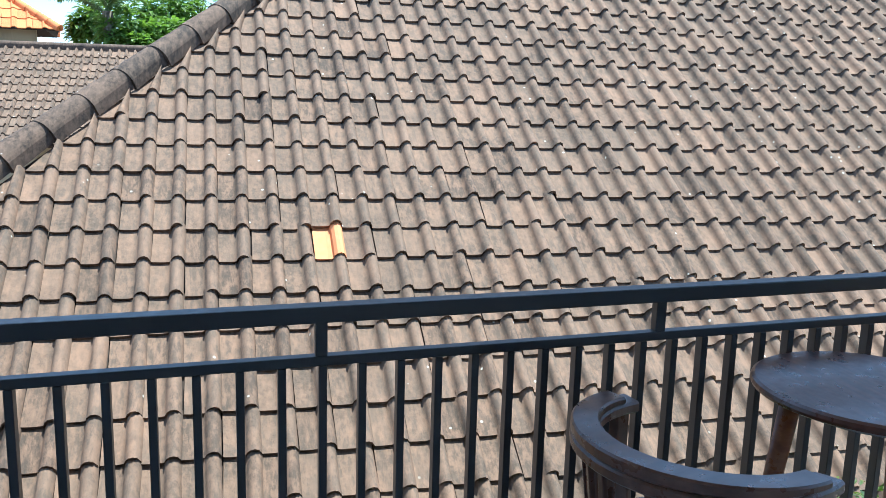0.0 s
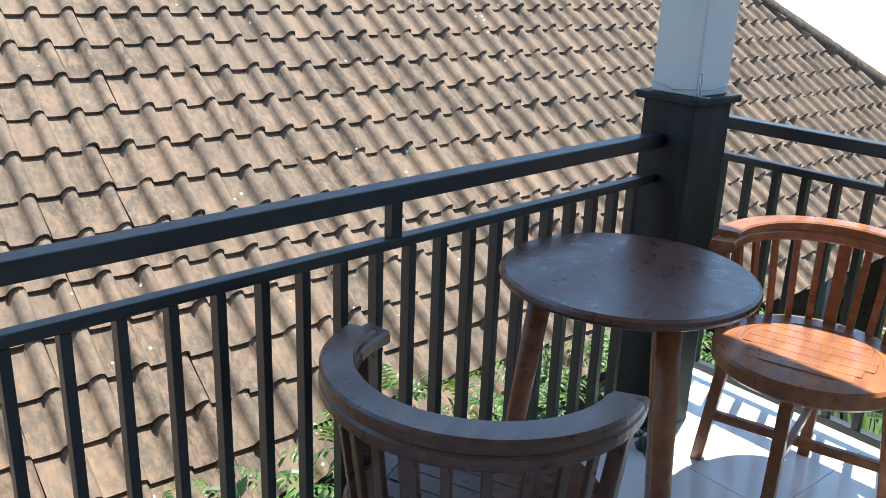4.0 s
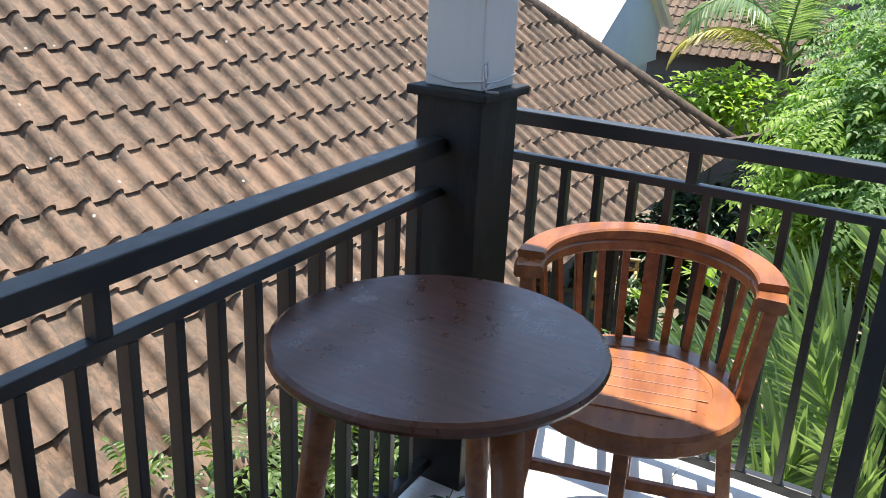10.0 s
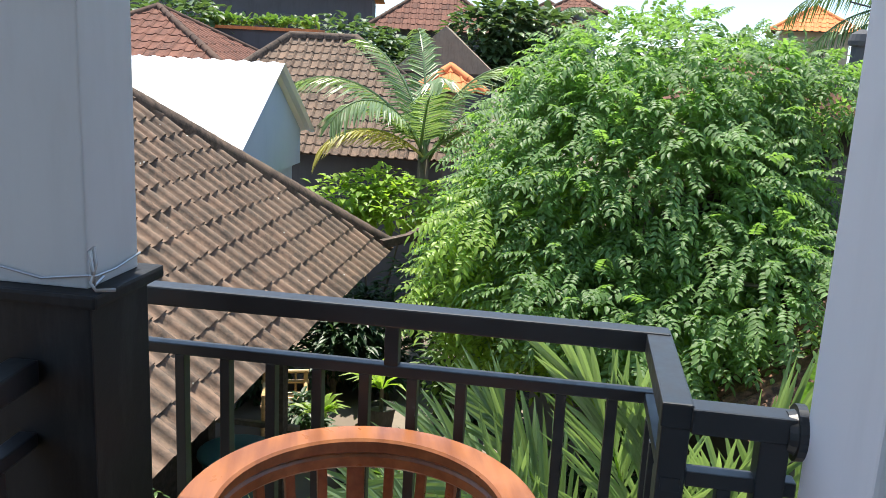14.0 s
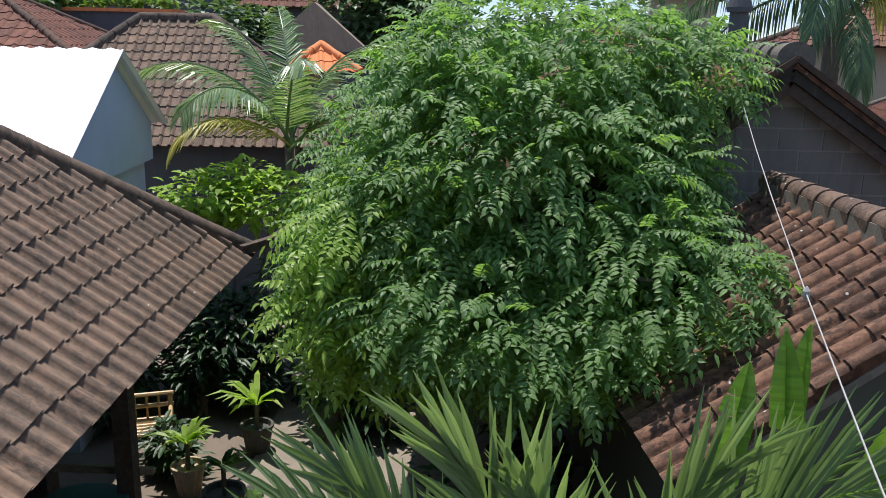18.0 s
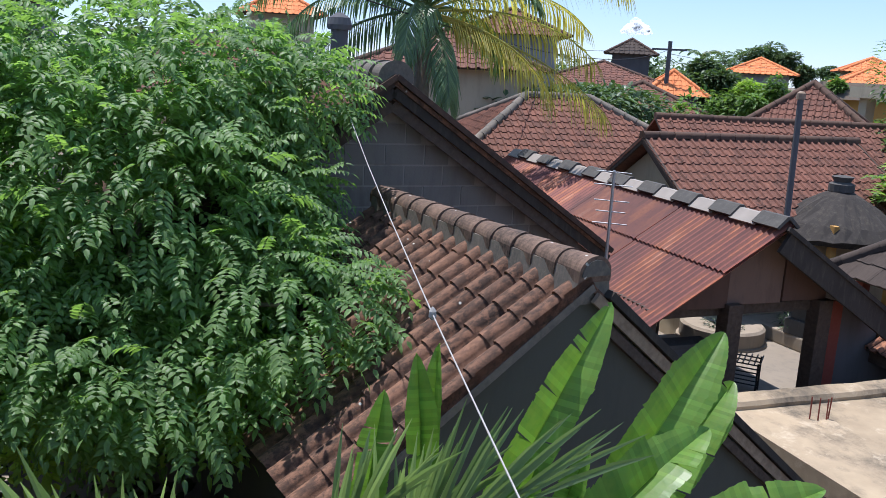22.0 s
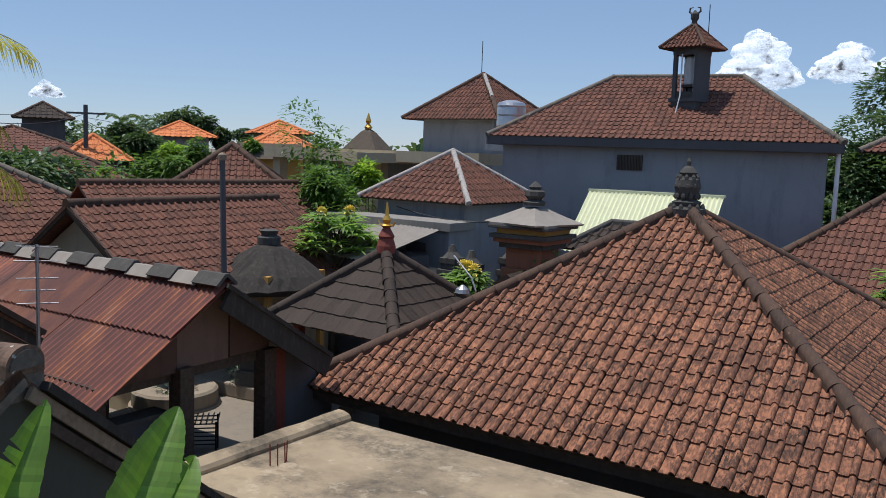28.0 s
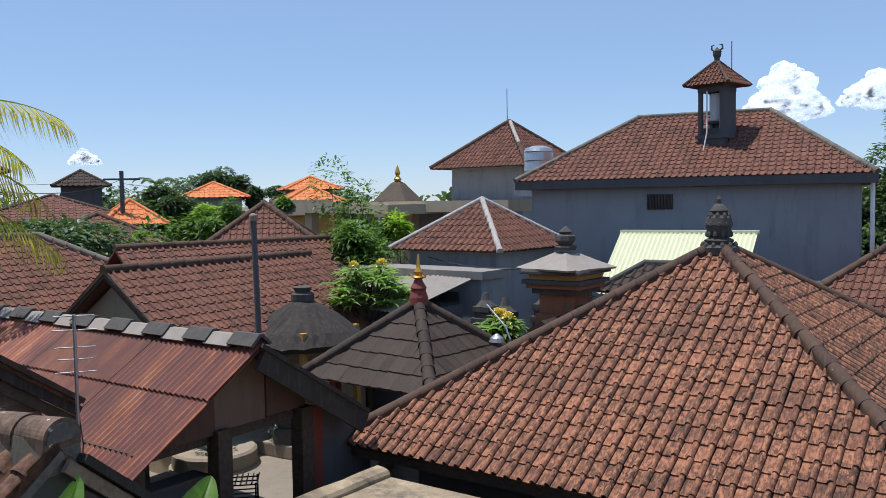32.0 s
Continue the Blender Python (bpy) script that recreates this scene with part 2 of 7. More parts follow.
BLOCK = plaster("grey_concrete_block", (0.13, 0.121, 0.109), (0.20, 0.187, 0.168), 0.9, (0.09, 0.083, 0.075), 0.6, 2.5, 0.6)
MORTAR = plaster("grey_mortar", (0.22, 0.205, 0.185), (0.30, 0.28, 0.25), 0.95, (0.10, 0.09, 0.08), 0.5, 2.5, 0.6)
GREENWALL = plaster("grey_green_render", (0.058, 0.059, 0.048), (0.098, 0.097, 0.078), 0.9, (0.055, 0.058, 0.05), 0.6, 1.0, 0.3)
CONCRETE = plaster("weathered_concrete", (0.29, 0.225, 0.15), (0.50, 0.405, 0.275), 0.92, (0.12, 0.096, 0.068), 0.95, 1.9, 0.7)
def stained_slab():
    """Sun-bleached concrete: pale worn flecks, dark growth where water stood, fine grit."""
    m, t, b = mat("stained_concrete_slab")
    v = wcoords(t)
    c = mixc(t, ramp(t, noisy(t, v, 0.9, 6, 0.62), (0.35, (0, 0, 0)), (0.65, (1, 1, 1))).outputs[0], (0.24, 0.19, 0.128), (0.41, 0.325, 0.215))
    big = ramp(t, noisy(t, wcoords(t, (1.0, 1.4, 1.0)), 0.75, 8, 0.68), (0.45, (0, 0, 0)), (0.58, (0.85,) * 3)).outputs[0]
    fret = ramp(t, noisy(t, v, 7.0, 6, 0.75), (0.36, (0.25,) * 3), (0.58, (1, 1, 1))).outputs[0]
    c = mixc(t, mixc(t, 1.0, big, fret, "MULTIPLY"), c, (0.105, 0.09, 0.07))
    pale = ramp(t, noisy(t, v, 3.1, 8, 0.75), (0.56, (0, 0, 0)), (0.66, (0.45,) * 3)).outputs[0]
    c = mixc(t, pale, c, (0.58, 0.49, 0.36))
    t.links.new(c, b.inputs["Base Color"])
    b.inputs["Roughness"].default_value = 0.93
    b.inputs["Specular IOR Level"].default_value = 0.25
    bump(t, b, noisy(t, v, 30.0, 6, 0.75), 0.7, 0.006)
    return m


SLAB = stained_slab()
BLUEGREY = plaster("blue_grey_wall", (0.21, 0.225, 0.245), (0.35, 0.365, 0.38), 0.85, (0.14, 0.15, 0.165), 0.7, 0.7, 0.3)
# blue-grey wall made paler: bright sun haze put into its colour
HAZED_BLUE = plaster("hazed_blue_grey_paint", (0.36, 0.43, 0.52), (0.46, 0.53, 0.61), 0.75, (0.30, 0.36, 0.43), 0.4, 0.8, 0.15)
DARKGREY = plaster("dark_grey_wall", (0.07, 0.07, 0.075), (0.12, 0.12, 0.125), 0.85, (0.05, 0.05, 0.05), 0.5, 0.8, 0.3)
CREAM = plaster("cream_wall", (0.40, 0.33, 0.22), (0.50, 0.43, 0.31), 0.85, (0.25, 0.21, 0.15), 0.5, 0.8, 0.2)
OCHRE = plaster("ochre_wall", (0.45, 0.24, 0.06), (0.58, 0.33, 0.10), 0.85, (0.3, 0.16, 0.06), 0.4, 0.8, 0.2)
BRICKRED = plaster("red_brick_render", (0.22, 0.09, 0.055), (0.32, 0.14, 0.085), 0.9, (0.12, 0.06, 0.045), 0.6, 2.0, 0.5)
PALEWOOD = wood("weathered_board", (0.16, 0.115, 0.08), (0.33, 0.25, 0.17), 0.8, (1, 6, 6), 0.0)
DARKWOOD = wood("dark_beam", (0.035, 0.024, 0.018), (0.085, 0.06, 0.042), 0.75, (1, 6, 6), 0.0)
BAMBOO = wood("pale_bamboo", (0.38, 0.25, 0.11), (0.62, 0.45, 0.22), 0.5, (1, 6, 6), 0.0)
THATCH = plaster("black_palm_thatch", (0.025, 0.022, 0.02), (0.06, 0.053, 0.046), 0.95, (0.11, 0.095, 0.075), 0.6, 3.2, 1.0)
THATCH_BROWN = plaster("brown_thatch", (0.085, 0.066, 0.05), (0.15, 0.12, 0.09), 0.95, (0.06, 0.05, 0.04), 0.5, 5.0, 0.8)
THATCH_PALE = plaster("pale_thatch", (0.20, 0.165, 0.12), (0.33, 0.28, 0.21), 0.95, (0.12, 0.10, 0.08), 0.5, 5.0, 0.8)
WHITEMETAL = plain("white_metal_sheet", (0.84, 0.86, 0.88), 0.32, 0.0, 0.03)
GREENMETAL = plain("pale_green_metal_sheet", (0.70, 0.72, 0.47), 0.4, 0.0, 0.06)
GREYSHEET = plain("grey_fibre_cement_sheet", (0.28, 0.25, 0.215), 0.85, 0.0, 0.25)
GALV = plain("galvanised_metal", (0.42, 0.43, 0.44), 0.4, 0.8, 0.1)
PIPE = plain("white_plastic_pipe", (0.75, 0.76, 0.76), 0.35)
GOLD = plain("gilded_metal", (0.75, 0.42, 0.09), 0.3, 0.85, 0.1)
REDCLAY = plain("dark_red_clay", (0.20, 0.045, 0.03), 0.7)
STONE = plaster("dark_carved_stone", (0.05, 0.048, 0.044), (0.11, 0.105, 0.095), 0.95, (0.17, 0.16, 0.14), 0.4, 5.0, 0.6)
SOIL = plaster("trodden_earth", (0.13, 0.105, 0.08), (0.22, 0.18, 0.14), 0.95, (0.08, 0.065, 0.05), 0.5, 0.8, 0.6)
PAVING = plaster("courtyard_concrete", (0.19, 0.16, 0.125), (0.29, 0.25, 0.195), 0.9, (0.16, 0.14, 0.12), 0.7, 1.2, 0.4)
YARDSTONE = plaster("yard_concrete", (0.24, 0.20, 0.15), (0.37, 0.31, 0.235), 0.9, (0.17, 0.14, 0.11), 0.6, 1.6, 0.4)
GREENPAINT = plain("teal_plastic", (0.03, 0.13, 0.12), 0.4)
TARP = plain("blue_sheet", (0.09, 0.17, 0.36), 0.5, vary=0.2)
GLASS = plain("dark_window", (0.02, 0.024, 0.03), 0.1)
TANK = plain("steel_water_tank", (0.50, 0.52, 0.54), 0.35, 0.75, 0.12)
TWINE = plain("white_twine", (0.36, 0.35, 0.33), 0.8, vary=0.3, scale=40.0)
PANEL = plaster("dark_red_brown_panel", (0.075, 0.045, 0.035), (0.12, 0.07, 0.05), 0.9, (0.05, 0.035, 0.028), 0.5, 2.0, 0.3)
BLACKCABLE = plain("black_cable", (0.015, 0.015, 0.017), 0.6)
PANEL_LIGHT = plaster("faded_red_brown_panel", (0.13, 0.085, 0.065), (0.19, 0.13, 0.10), 0.9, (0.08, 0.055, 0.045), 0.5, 2.0, 0.3)
LEAF_TREE = leafy("tree_leaf", (0.112, 0.205, 0.068), (0.225, 0.37, 0.128), 0.55, 0.48)
LEAF_LIGHT = leafy("light_leaf", (0.19, 0.31, 0.05), (0.34, 0.48, 0.09), 0.52)
LEAF_FRANGI = leafy("frangipani_leaf", (0.15, 0.25, 0.07), (0.28, 0.41, 0.13), 0.5)
LEAF_HEDGE = leafy("hedge_leaf", (0.07, 0.142, 0.032), (0.165, 0.275, 0.065), 0.42)
LEAF_FERN = leafy("fern_leaf", (0.045, 0.09, 0.02), (0.15, 0.235, 0.045), 0.35)
LEAF_PALM = leafy("palm_leaf", (0.14, 0.215, 0.10), (0.255, 0.35, 0.175), 0.4, 0.33)
LEAF_YELLOW = leafy("yellowing_palm_leaf", (0.34, 0.32, 0.09), (0.58, 0.53, 0.19), 0.4)
# shade under trees and hedge put into leaf colour; dark sprigs use it too
LEAF_DARK_SHADE = leafy("dark_shaded_leaf", (0.022, 0.05, 0.018), (0.04, 0.09, 0.03), 0.25)
LEAF_COCO = leafy("coconut_leaf", (0.065, 0.12, 0.05), (0.14, 0.22, 0.09), 0.3, 0.35)
LEAF_BANANA = leafy("banana_leaf", (0.10, 0.22, 0.04), (0.17, 0.33, 0.06), 0.42, 0.4, 26.0)
LEAF_FAR = leafy("distant_leaf", (0.055, 0.10, 0.042), (0.11, 0.175, 0.07), 0.3)
DRYLEAF = leafy("dry_leaf", (0.22, 0.14, 0.06), (0.38, 0.26, 0.12), 0.2)
PETAL = plain("yellow_petal", (0.85, 0.70, 0.16), 0.6)
REDPETAL = plain("red_petal", (0.62, 0.03, 0.04), 0.6)
BARK = plaster("grey_bark", (0.10, 0.085, 0.065), (0.20, 0.17, 0.13), 0.95, (0.07, 0.06, 0.045), 0.5, 8.0, 0.8)


def rust_metal():
    m, t, b = mat("rusty_corrugated_iron")
    v = wcoords(t)
    big = noisy(t, wcoords(t, (3.2, 0.9, 0.9)), 0.9, 6, 0.65)
    c = ramp(t, big, (0.30, (0.15, 0.052, 0.04)), (0.48, (0.27, 0.088, 0.062)), (0.60, (0.44, 0.15, 0.066)), (0.74, (0.52, 0.26, 0.17))).outputs[0]
    fine = noisy(t, v, 26.0, 5, 0.7)
    c = mixc(t, ramp(t, fine, (0.5, (0, 0, 0)), (0.8, (0.5, 0.5, 0.5))).outputs[0], c, (0.09, 0.038, 0.03))
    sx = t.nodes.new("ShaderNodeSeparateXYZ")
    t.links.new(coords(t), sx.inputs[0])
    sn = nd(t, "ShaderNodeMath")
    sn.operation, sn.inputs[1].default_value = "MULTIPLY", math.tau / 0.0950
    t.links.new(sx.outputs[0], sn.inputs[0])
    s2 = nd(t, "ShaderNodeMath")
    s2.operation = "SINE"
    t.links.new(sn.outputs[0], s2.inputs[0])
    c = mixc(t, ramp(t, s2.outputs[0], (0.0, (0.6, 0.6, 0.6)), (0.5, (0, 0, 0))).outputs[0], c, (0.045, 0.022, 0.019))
    t.links.new(c, b.inputs["Base Color"])
    b.inputs["Roughness"].default_value, b.inputs["Metallic"].default_value = 0.62, 0.15
    bump(t, b, fine, 0.3, 0.003)
    return m


RUST = rust_metal()


# ---- builders ----
def mesh(name, verts, faces, material, smooth=False):
    me = bpy.data.meshes.new(name)
    me.from_pydata([tuple(v) for v in verts] if not isinstance(verts, np.ndarray) else verts.tolist(), [], faces if isinstance(faces, list) else faces.tolist())
    me.materials.append(material)
    if smooth:
        me.polygons.foreach_set("use_smooth", [True] * len(me.polygons))
    me.update()
    return me


def put(name, me, parent=None, m=None, label=""):
    ob = new(name, me)
    ob.parent = parent
    if m is not None:
        ob.matrix_basis = m
    return tagged(ob, label)


def part(name, bm, material, parent, label="", m=None, smooth=False):
    me = bpy.data.meshes.new(name)
    bm.to_mesh(me)
    bm.free()
    me.materials.append(material)
    if smooth:
        me.polygons.foreach_set("use_smooth", [True] * len(me.polygons))
    return put(name, me, parent, m, label)


def thing(name, label, category, group="", m=None, kind=""):
    ob = new(name)
    ob.empty_display_size = 0.1
    if m is not None:
        ob.matrix_basis = m
    return tagged(ob, label, category, group, kind)


def box(x0, x1, y0, y1, z0, z1, bevel=0.0, bm=None):
    bm = bm or bmesh.new()
    made = bmesh.ops.create_cube(bm, size=1, matrix=Matrix.Translation(((x0 + x1) / 2, (y0 + y1) / 2, (z0 + z1) / 2)) @ Matrix.Diagonal((abs(x1 - x0), abs(y1 - y0), abs(z1 - z0), 1)))
    if bevel:
        bmesh.ops.bevel(bm, geom=list({e for v in made["verts"] for e in v.link_edges}), offset=bevel, segments=2, affect="EDGES", profile=0.6)
    return bm


def bar(p, q, w, h=None, bevel=0.0, bm=None, up=(0, 0, 1)):
    """A square bar from p to q."""
    p, q = Vector(p), Vector(q)
    d = q - p
    z = d.normalized()
    u = Vector(up)
    if abs(z.dot(u)) > 0.95:
        u = Vector((0, 1, 0))
    x = u.cross(z).normalized()
    y = z.cross(x)
    m = Matrix((x, y, z)).transposed().to_4x4()
    m.translation = (p + q) / 2
    bm = bm or bmesh.new()
    made = bmesh.ops.create_cube(bm, size=1, matrix=m @ Matrix.Diagonal((w, h or w, d.length, 1)))
    if bevel:
        bmesh.ops.bevel(bm, geom=list({e for v in made["verts"] for e in v.link_edges}), offset=bevel, segments=2, affect="EDGES", profile=0.6)
    return bm


def rod(p, q, r0, r1=None, seg=10, bm=None):
    p, q = Vector(p), Vector(q)
    d = q - p
    bm = bm or bmesh.new()
    m = Matrix.Translation((p + q) / 2) @ d.to_track_quat("Z", "Y").to_matrix().to_4x4()
    bmesh.ops.create_cone(bm, cap_ends=True, segments=seg, radius1=r0, radius2=r0 if r1 is None else r1, depth=d.length, matrix=m)
    return bm


def lathe(profile, seg=24, bm=None, at=(0, 0, 0)):
    """A turned form from (radius, height) pairs."""
    bm = bm or bmesh.new()
    rings = []
    for r, z in profile:
        rings.append([bm.verts.new((at[0] + max(r, 0.0005) * math.cos(k * math.tau / seg), at[1] + max(r, 0.0005) * math.sin(k * math.tau / seg), at[2] + z)) for k in range(seg)])
    for a, b in zip(rings, rings[1:]):
        for k in range(seg):
            bm.faces.new((a[k], a[(k + 1) % seg], b[(k + 1) % seg], b[k]))
    bm.faces.new(list(reversed(rings[0])))
    bm.faces.new(rings[-1])
    return bm


def prism(points, axis, a, b, bm=None):
    """A flat outline pushed out along an axis from a to b."""
    bm = bm or bmesh.new()
    def at(p, v):
        c = list(p)
        c.insert(axis, v)
        return c
    lo = [bm.verts.new(at(p, a)) for p in points]
    hi = [bm.verts.new(at(p, b)) for p in points]
    n = len(points)
    bm.faces.new(lo)
    bm.faces.new(list(reversed(hi)))
    for k in range(n):
        bm.faces.new((lo[k], hi[k], hi[(k + 1) % n], lo[(k + 1) % n]))
    bmesh.ops.recalc_face_normals(bm, faces=bm.faces)
    return bm


def tube(points, r, seg=6, bm=None):
    """A round cable through points."""
    bm = bm or bmesh.new()
    rings = []
    pts = [Vector(p) for p in points]
    for k, p in enumerate(pts):
        d = (pts[min(k + 1, len(pts) - 1)] - pts[max(k - 1, 0)]).normalized()
        x = d.orthogonal().normalized()
        y = d.cross(x)
        rr = r[k] if isinstance(r, (list, tuple)) else r
        rings.append([bm.verts.new(p + (x * math.cos(a) + y * math.sin(a)) * rr) for a in (j * math.tau / seg for j in range(seg))])
    for a, b in zip(rings, rings[1:]):
        o = min(range(seg), key=lambda s: sum((a[k].co - b[(k + s) % seg].co).length for k in range(seg)))
        for k in range(seg):
            bm.faces.new((a[k], a[(k + 1) % seg], b[(k + 1 + o) % seg], b[(k + o) % seg]))
    bm.faces.new(list(reversed(rings[0])))
    bm.faces.new(rings[-1])
    return bm


# ---- tile roofs ----
PITCH, COURSE = 0.178, 0.24
BARREL = [(0.0, -0.022), (0.02, -0.03), (0.042, -0.022), (0.05, 0.016), (0.070, 0.046), (0.104, 0.058), (0.138, 0.046), (0.160, 0.016), (0.168, -0.022), (0.178, -0.022)]
FULL = [(0.0, 0.0), (0.03, -0.004), (0.075, -0.004), (0.100, 0.0), (0.108, 0.026), (0.124, 0.046), (0.144, 0.052), (0.162, 0.042), (0.176, 0.012), (0.178, 0.0)]
COARSE = [(0.0, 0.0), (0.1, -0.002), (0.118, 0.03), (0.146, 0.04), (0.178, 0.004)]
rng = np.random.default_rng(5)


def tile_arrays(profile, pitch, course, rise=0.023, lip=0.024):
    k = pitch / 0.178
    pr = np.array(profile)
    pr[:, 0] *= k
    lo = np.c_[pr[:, 0], np.full(len(pr), -0.02), pr[:, 1] + rise]
    hi = np.c_[pr[:, 0], np.full(len(pr), course + 0.012), pr[:, 1] + 0.002]
    under = lo - (0, -0.004, lip)
    v = np.r_[lo, hi, under, lo]
    n = len(pr)
    f = [(i, i + 1, n + i + 1, n + i) for i in range(n - 1)] + [(2 * n + i, 2 * n + i + 1, 3 * n + i + 1, 3 * n + i) for i in range(n - 1)]
    return v, np.array(f)


def roof_face(parent, e0, ex, up, width, length, left_in, right_in, material, n_obj=0, focus=None, profile=COARSE, pitch=PITCH, course=COURSE, skip=(), top=None, flip=False):
    """Pantiles over a trapezoid: e0 is its lower left corner, ex runs along the eave, up climbs the slope."""
    e0, ex, up = np.array(e0, float), np.array(ex, float), np.array(up, float)
    nn = np.cross(ex, up)
    v, f = tile_arrays(profile, pitch, course)
    if flip:
        v[:, 0] = pitch - v[:, 0]
        f = f[:, ::-1]
    rows, cols = int(length / course + 0.6), int(width / pitch + 0.999)
    # channel and steep flank faces are coloured dark: dirt plus painted shade
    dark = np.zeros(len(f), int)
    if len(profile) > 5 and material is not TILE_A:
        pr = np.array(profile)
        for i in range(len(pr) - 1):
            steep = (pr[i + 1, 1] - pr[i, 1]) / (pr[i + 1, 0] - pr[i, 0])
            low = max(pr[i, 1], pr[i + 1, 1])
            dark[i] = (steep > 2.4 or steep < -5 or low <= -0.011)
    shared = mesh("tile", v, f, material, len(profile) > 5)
    shared.materials.append(JOINT_SHADE)
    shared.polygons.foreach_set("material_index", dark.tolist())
    spots = []
    for i in range(rows):
        s = (i + 0.5) * course / length
        lo, hi = left_in * s, width - right_in * s
        for j in range(cols):
            a = j * pitch
            if a + pitch > lo + 0.02 and a < hi - 0.02 and (i, j) not in skip:
                whole = a > left_in * ((i + 1.1) * course / length) + 0.01 and a + pitch < width - right_in * ((i + 1.1) * course / length) - 0.01
                spots.append((i, j, whole))
    single = set()
    if n_obj:
        fo = np.array(focus, float)
        order = sorted((s for s in spots if s[2]), key=lambda s: np.linalg.norm((e0 + ex * s[1] * pitch + up * s[0] * course - fo)))
        single = {s[:2] for s in order[:n_obj]}
    rot = Matrix([list(r) for r in np.c_[ex, up, nn]]).to_4x4()
    vs, fs, c = [], [], 0
    for i, j, whole in spots:
        a, s = j * pitch, i * course
        da, ds, dh, tw = rng.normal(0, 0.003), rng.normal(0, 0.004), rng.uniform(0, 0.005), rng.normal(0, 0.012)
        if (i, j) in single:
            m = rot.copy()
            m.translation = Vector(e0 + ex * (a + da) + up * (s + ds) + nn * dh)
            put("tile", shared, parent, m @ Matrix.Rotation(tw, 4, "Z"))
            continue
        w = v.copy()
        w[:, 0] += a + da + tw * w[:, 1]
        w[:, 1] += s + ds
        w[:, 2] += dh
        t = np.clip(w[:, 1] / length, 0, 1)
        w[:, 0] = np.clip(w[:, 0], left_in * t, width - right_in * t)
        if top:
            w[:, 1] = np.minimum(w[:, 1], top)
        vs.append(e0 + w @ np.array([ex, up, nn]))
        fs.append(f + c)
        c += len(v)
    if vs:
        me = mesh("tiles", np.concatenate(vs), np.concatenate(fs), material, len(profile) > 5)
        me.materials.append(JOINT_SHADE)
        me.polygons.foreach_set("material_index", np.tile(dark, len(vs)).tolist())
        tagged(put("tiles", me, parent), kind="stuff")


def cap_mesh(r, length, material):
    seg, v, f = 16, [], []
    for k, (y, rr) in enumerate(((0, r), (length, r * 0.8), (0, r * 0.8))):
        for a in range(seg + 1):
            t = math.pi * a / seg
            v.append((math.cos(t) * rr * 1.05, y, math.sin(t) * rr * 0.95))
        v[-1 - seg], v[-1] = (v[-1 - seg][0], y, -0.05), (v[-1][0], y, -0.05)
    n = seg + 1
    f += [(i, i + 1, n + i + 1, n + i) for i in range(seg)] + [(2 * n + i, 2 * n + i + 1, i + 1, i) for i in range(seg)]
    f.append(tuple(range(2 * n, 3 * n)))
    return mesh("ridge_tile", v, [tuple(reversed(q)) for q in f], material, smooth=False)


def caps(parent, p, q, material, r=0.1, length=0.3, joined=False, lift=0.02):
    """Capping tiles from p, the low end, to q."""
    p, q = Vector(p), Vector(q)
    d = q - p
    y = d.normalized()
    x = y.cross(Vector((0, 0, 1))).normalized()
    z = x.cross(y)
    n = max(1, round(d.length / length))
    step = d.length / n
    me = cap_mesh(r, step * 1.12, material)
    rot = Matrix((x, y, z)).transposed().to_4x4()
    vs, fs, c = [], [], 0
    v0 = np.array([v.co for v in me.vertices])
    f0 = [tuple(f.vertices) for f in me.polygons]
    for k in range(n):
        m = rot.copy()
        m.translation = p + y * (k * step) + z * lift
        m = m @ Matrix.Rotation(radians(2.2), 4, "X") @ Matrix.Rotation(random.gauss(0, 0.02), 4, "Z")
        if joined:
            vs.append(v0 @ np.array(m.to_3x3()).T + np.array(m.translation))
            fs += [tuple(i + c for i in f) for f in f0]
            c += len(v0)
        else:
            put("ridge_tile", me, parent, m)
    if joined:
        tagged(put("ridge_tiles", mesh("ridge_tiles", np.concatenate(vs), fs, material), parent), kind="stuff")


def slab(points, thick):
    """A sheet with thickness below a flat outline."""
    bm = bmesh.new()
    n = (Vector(points[1]) - Vector(points[0])).cross(Vector(points[2]) - Vector(points[0])).normalized()
    if n.z < 0:
        n = -n
    hi = [bm.verts.new(Vector(p) - n * 0.006) for p in points]
    lo = [bm.verts.new(Vector(p) - n * (0.006 + thick)) for p in points]
    bm.faces.new(hi)
    bm.faces.new(list(reversed(lo)))
    k = len(points)
    for i in range(k):
        bm.faces.new((hi[i], lo[i], lo[(i + 1) % k], hi[(i + 1) % k]))
    bmesh.ops.recalc_face_normals(bm, faces=bm.faces)
    return bm


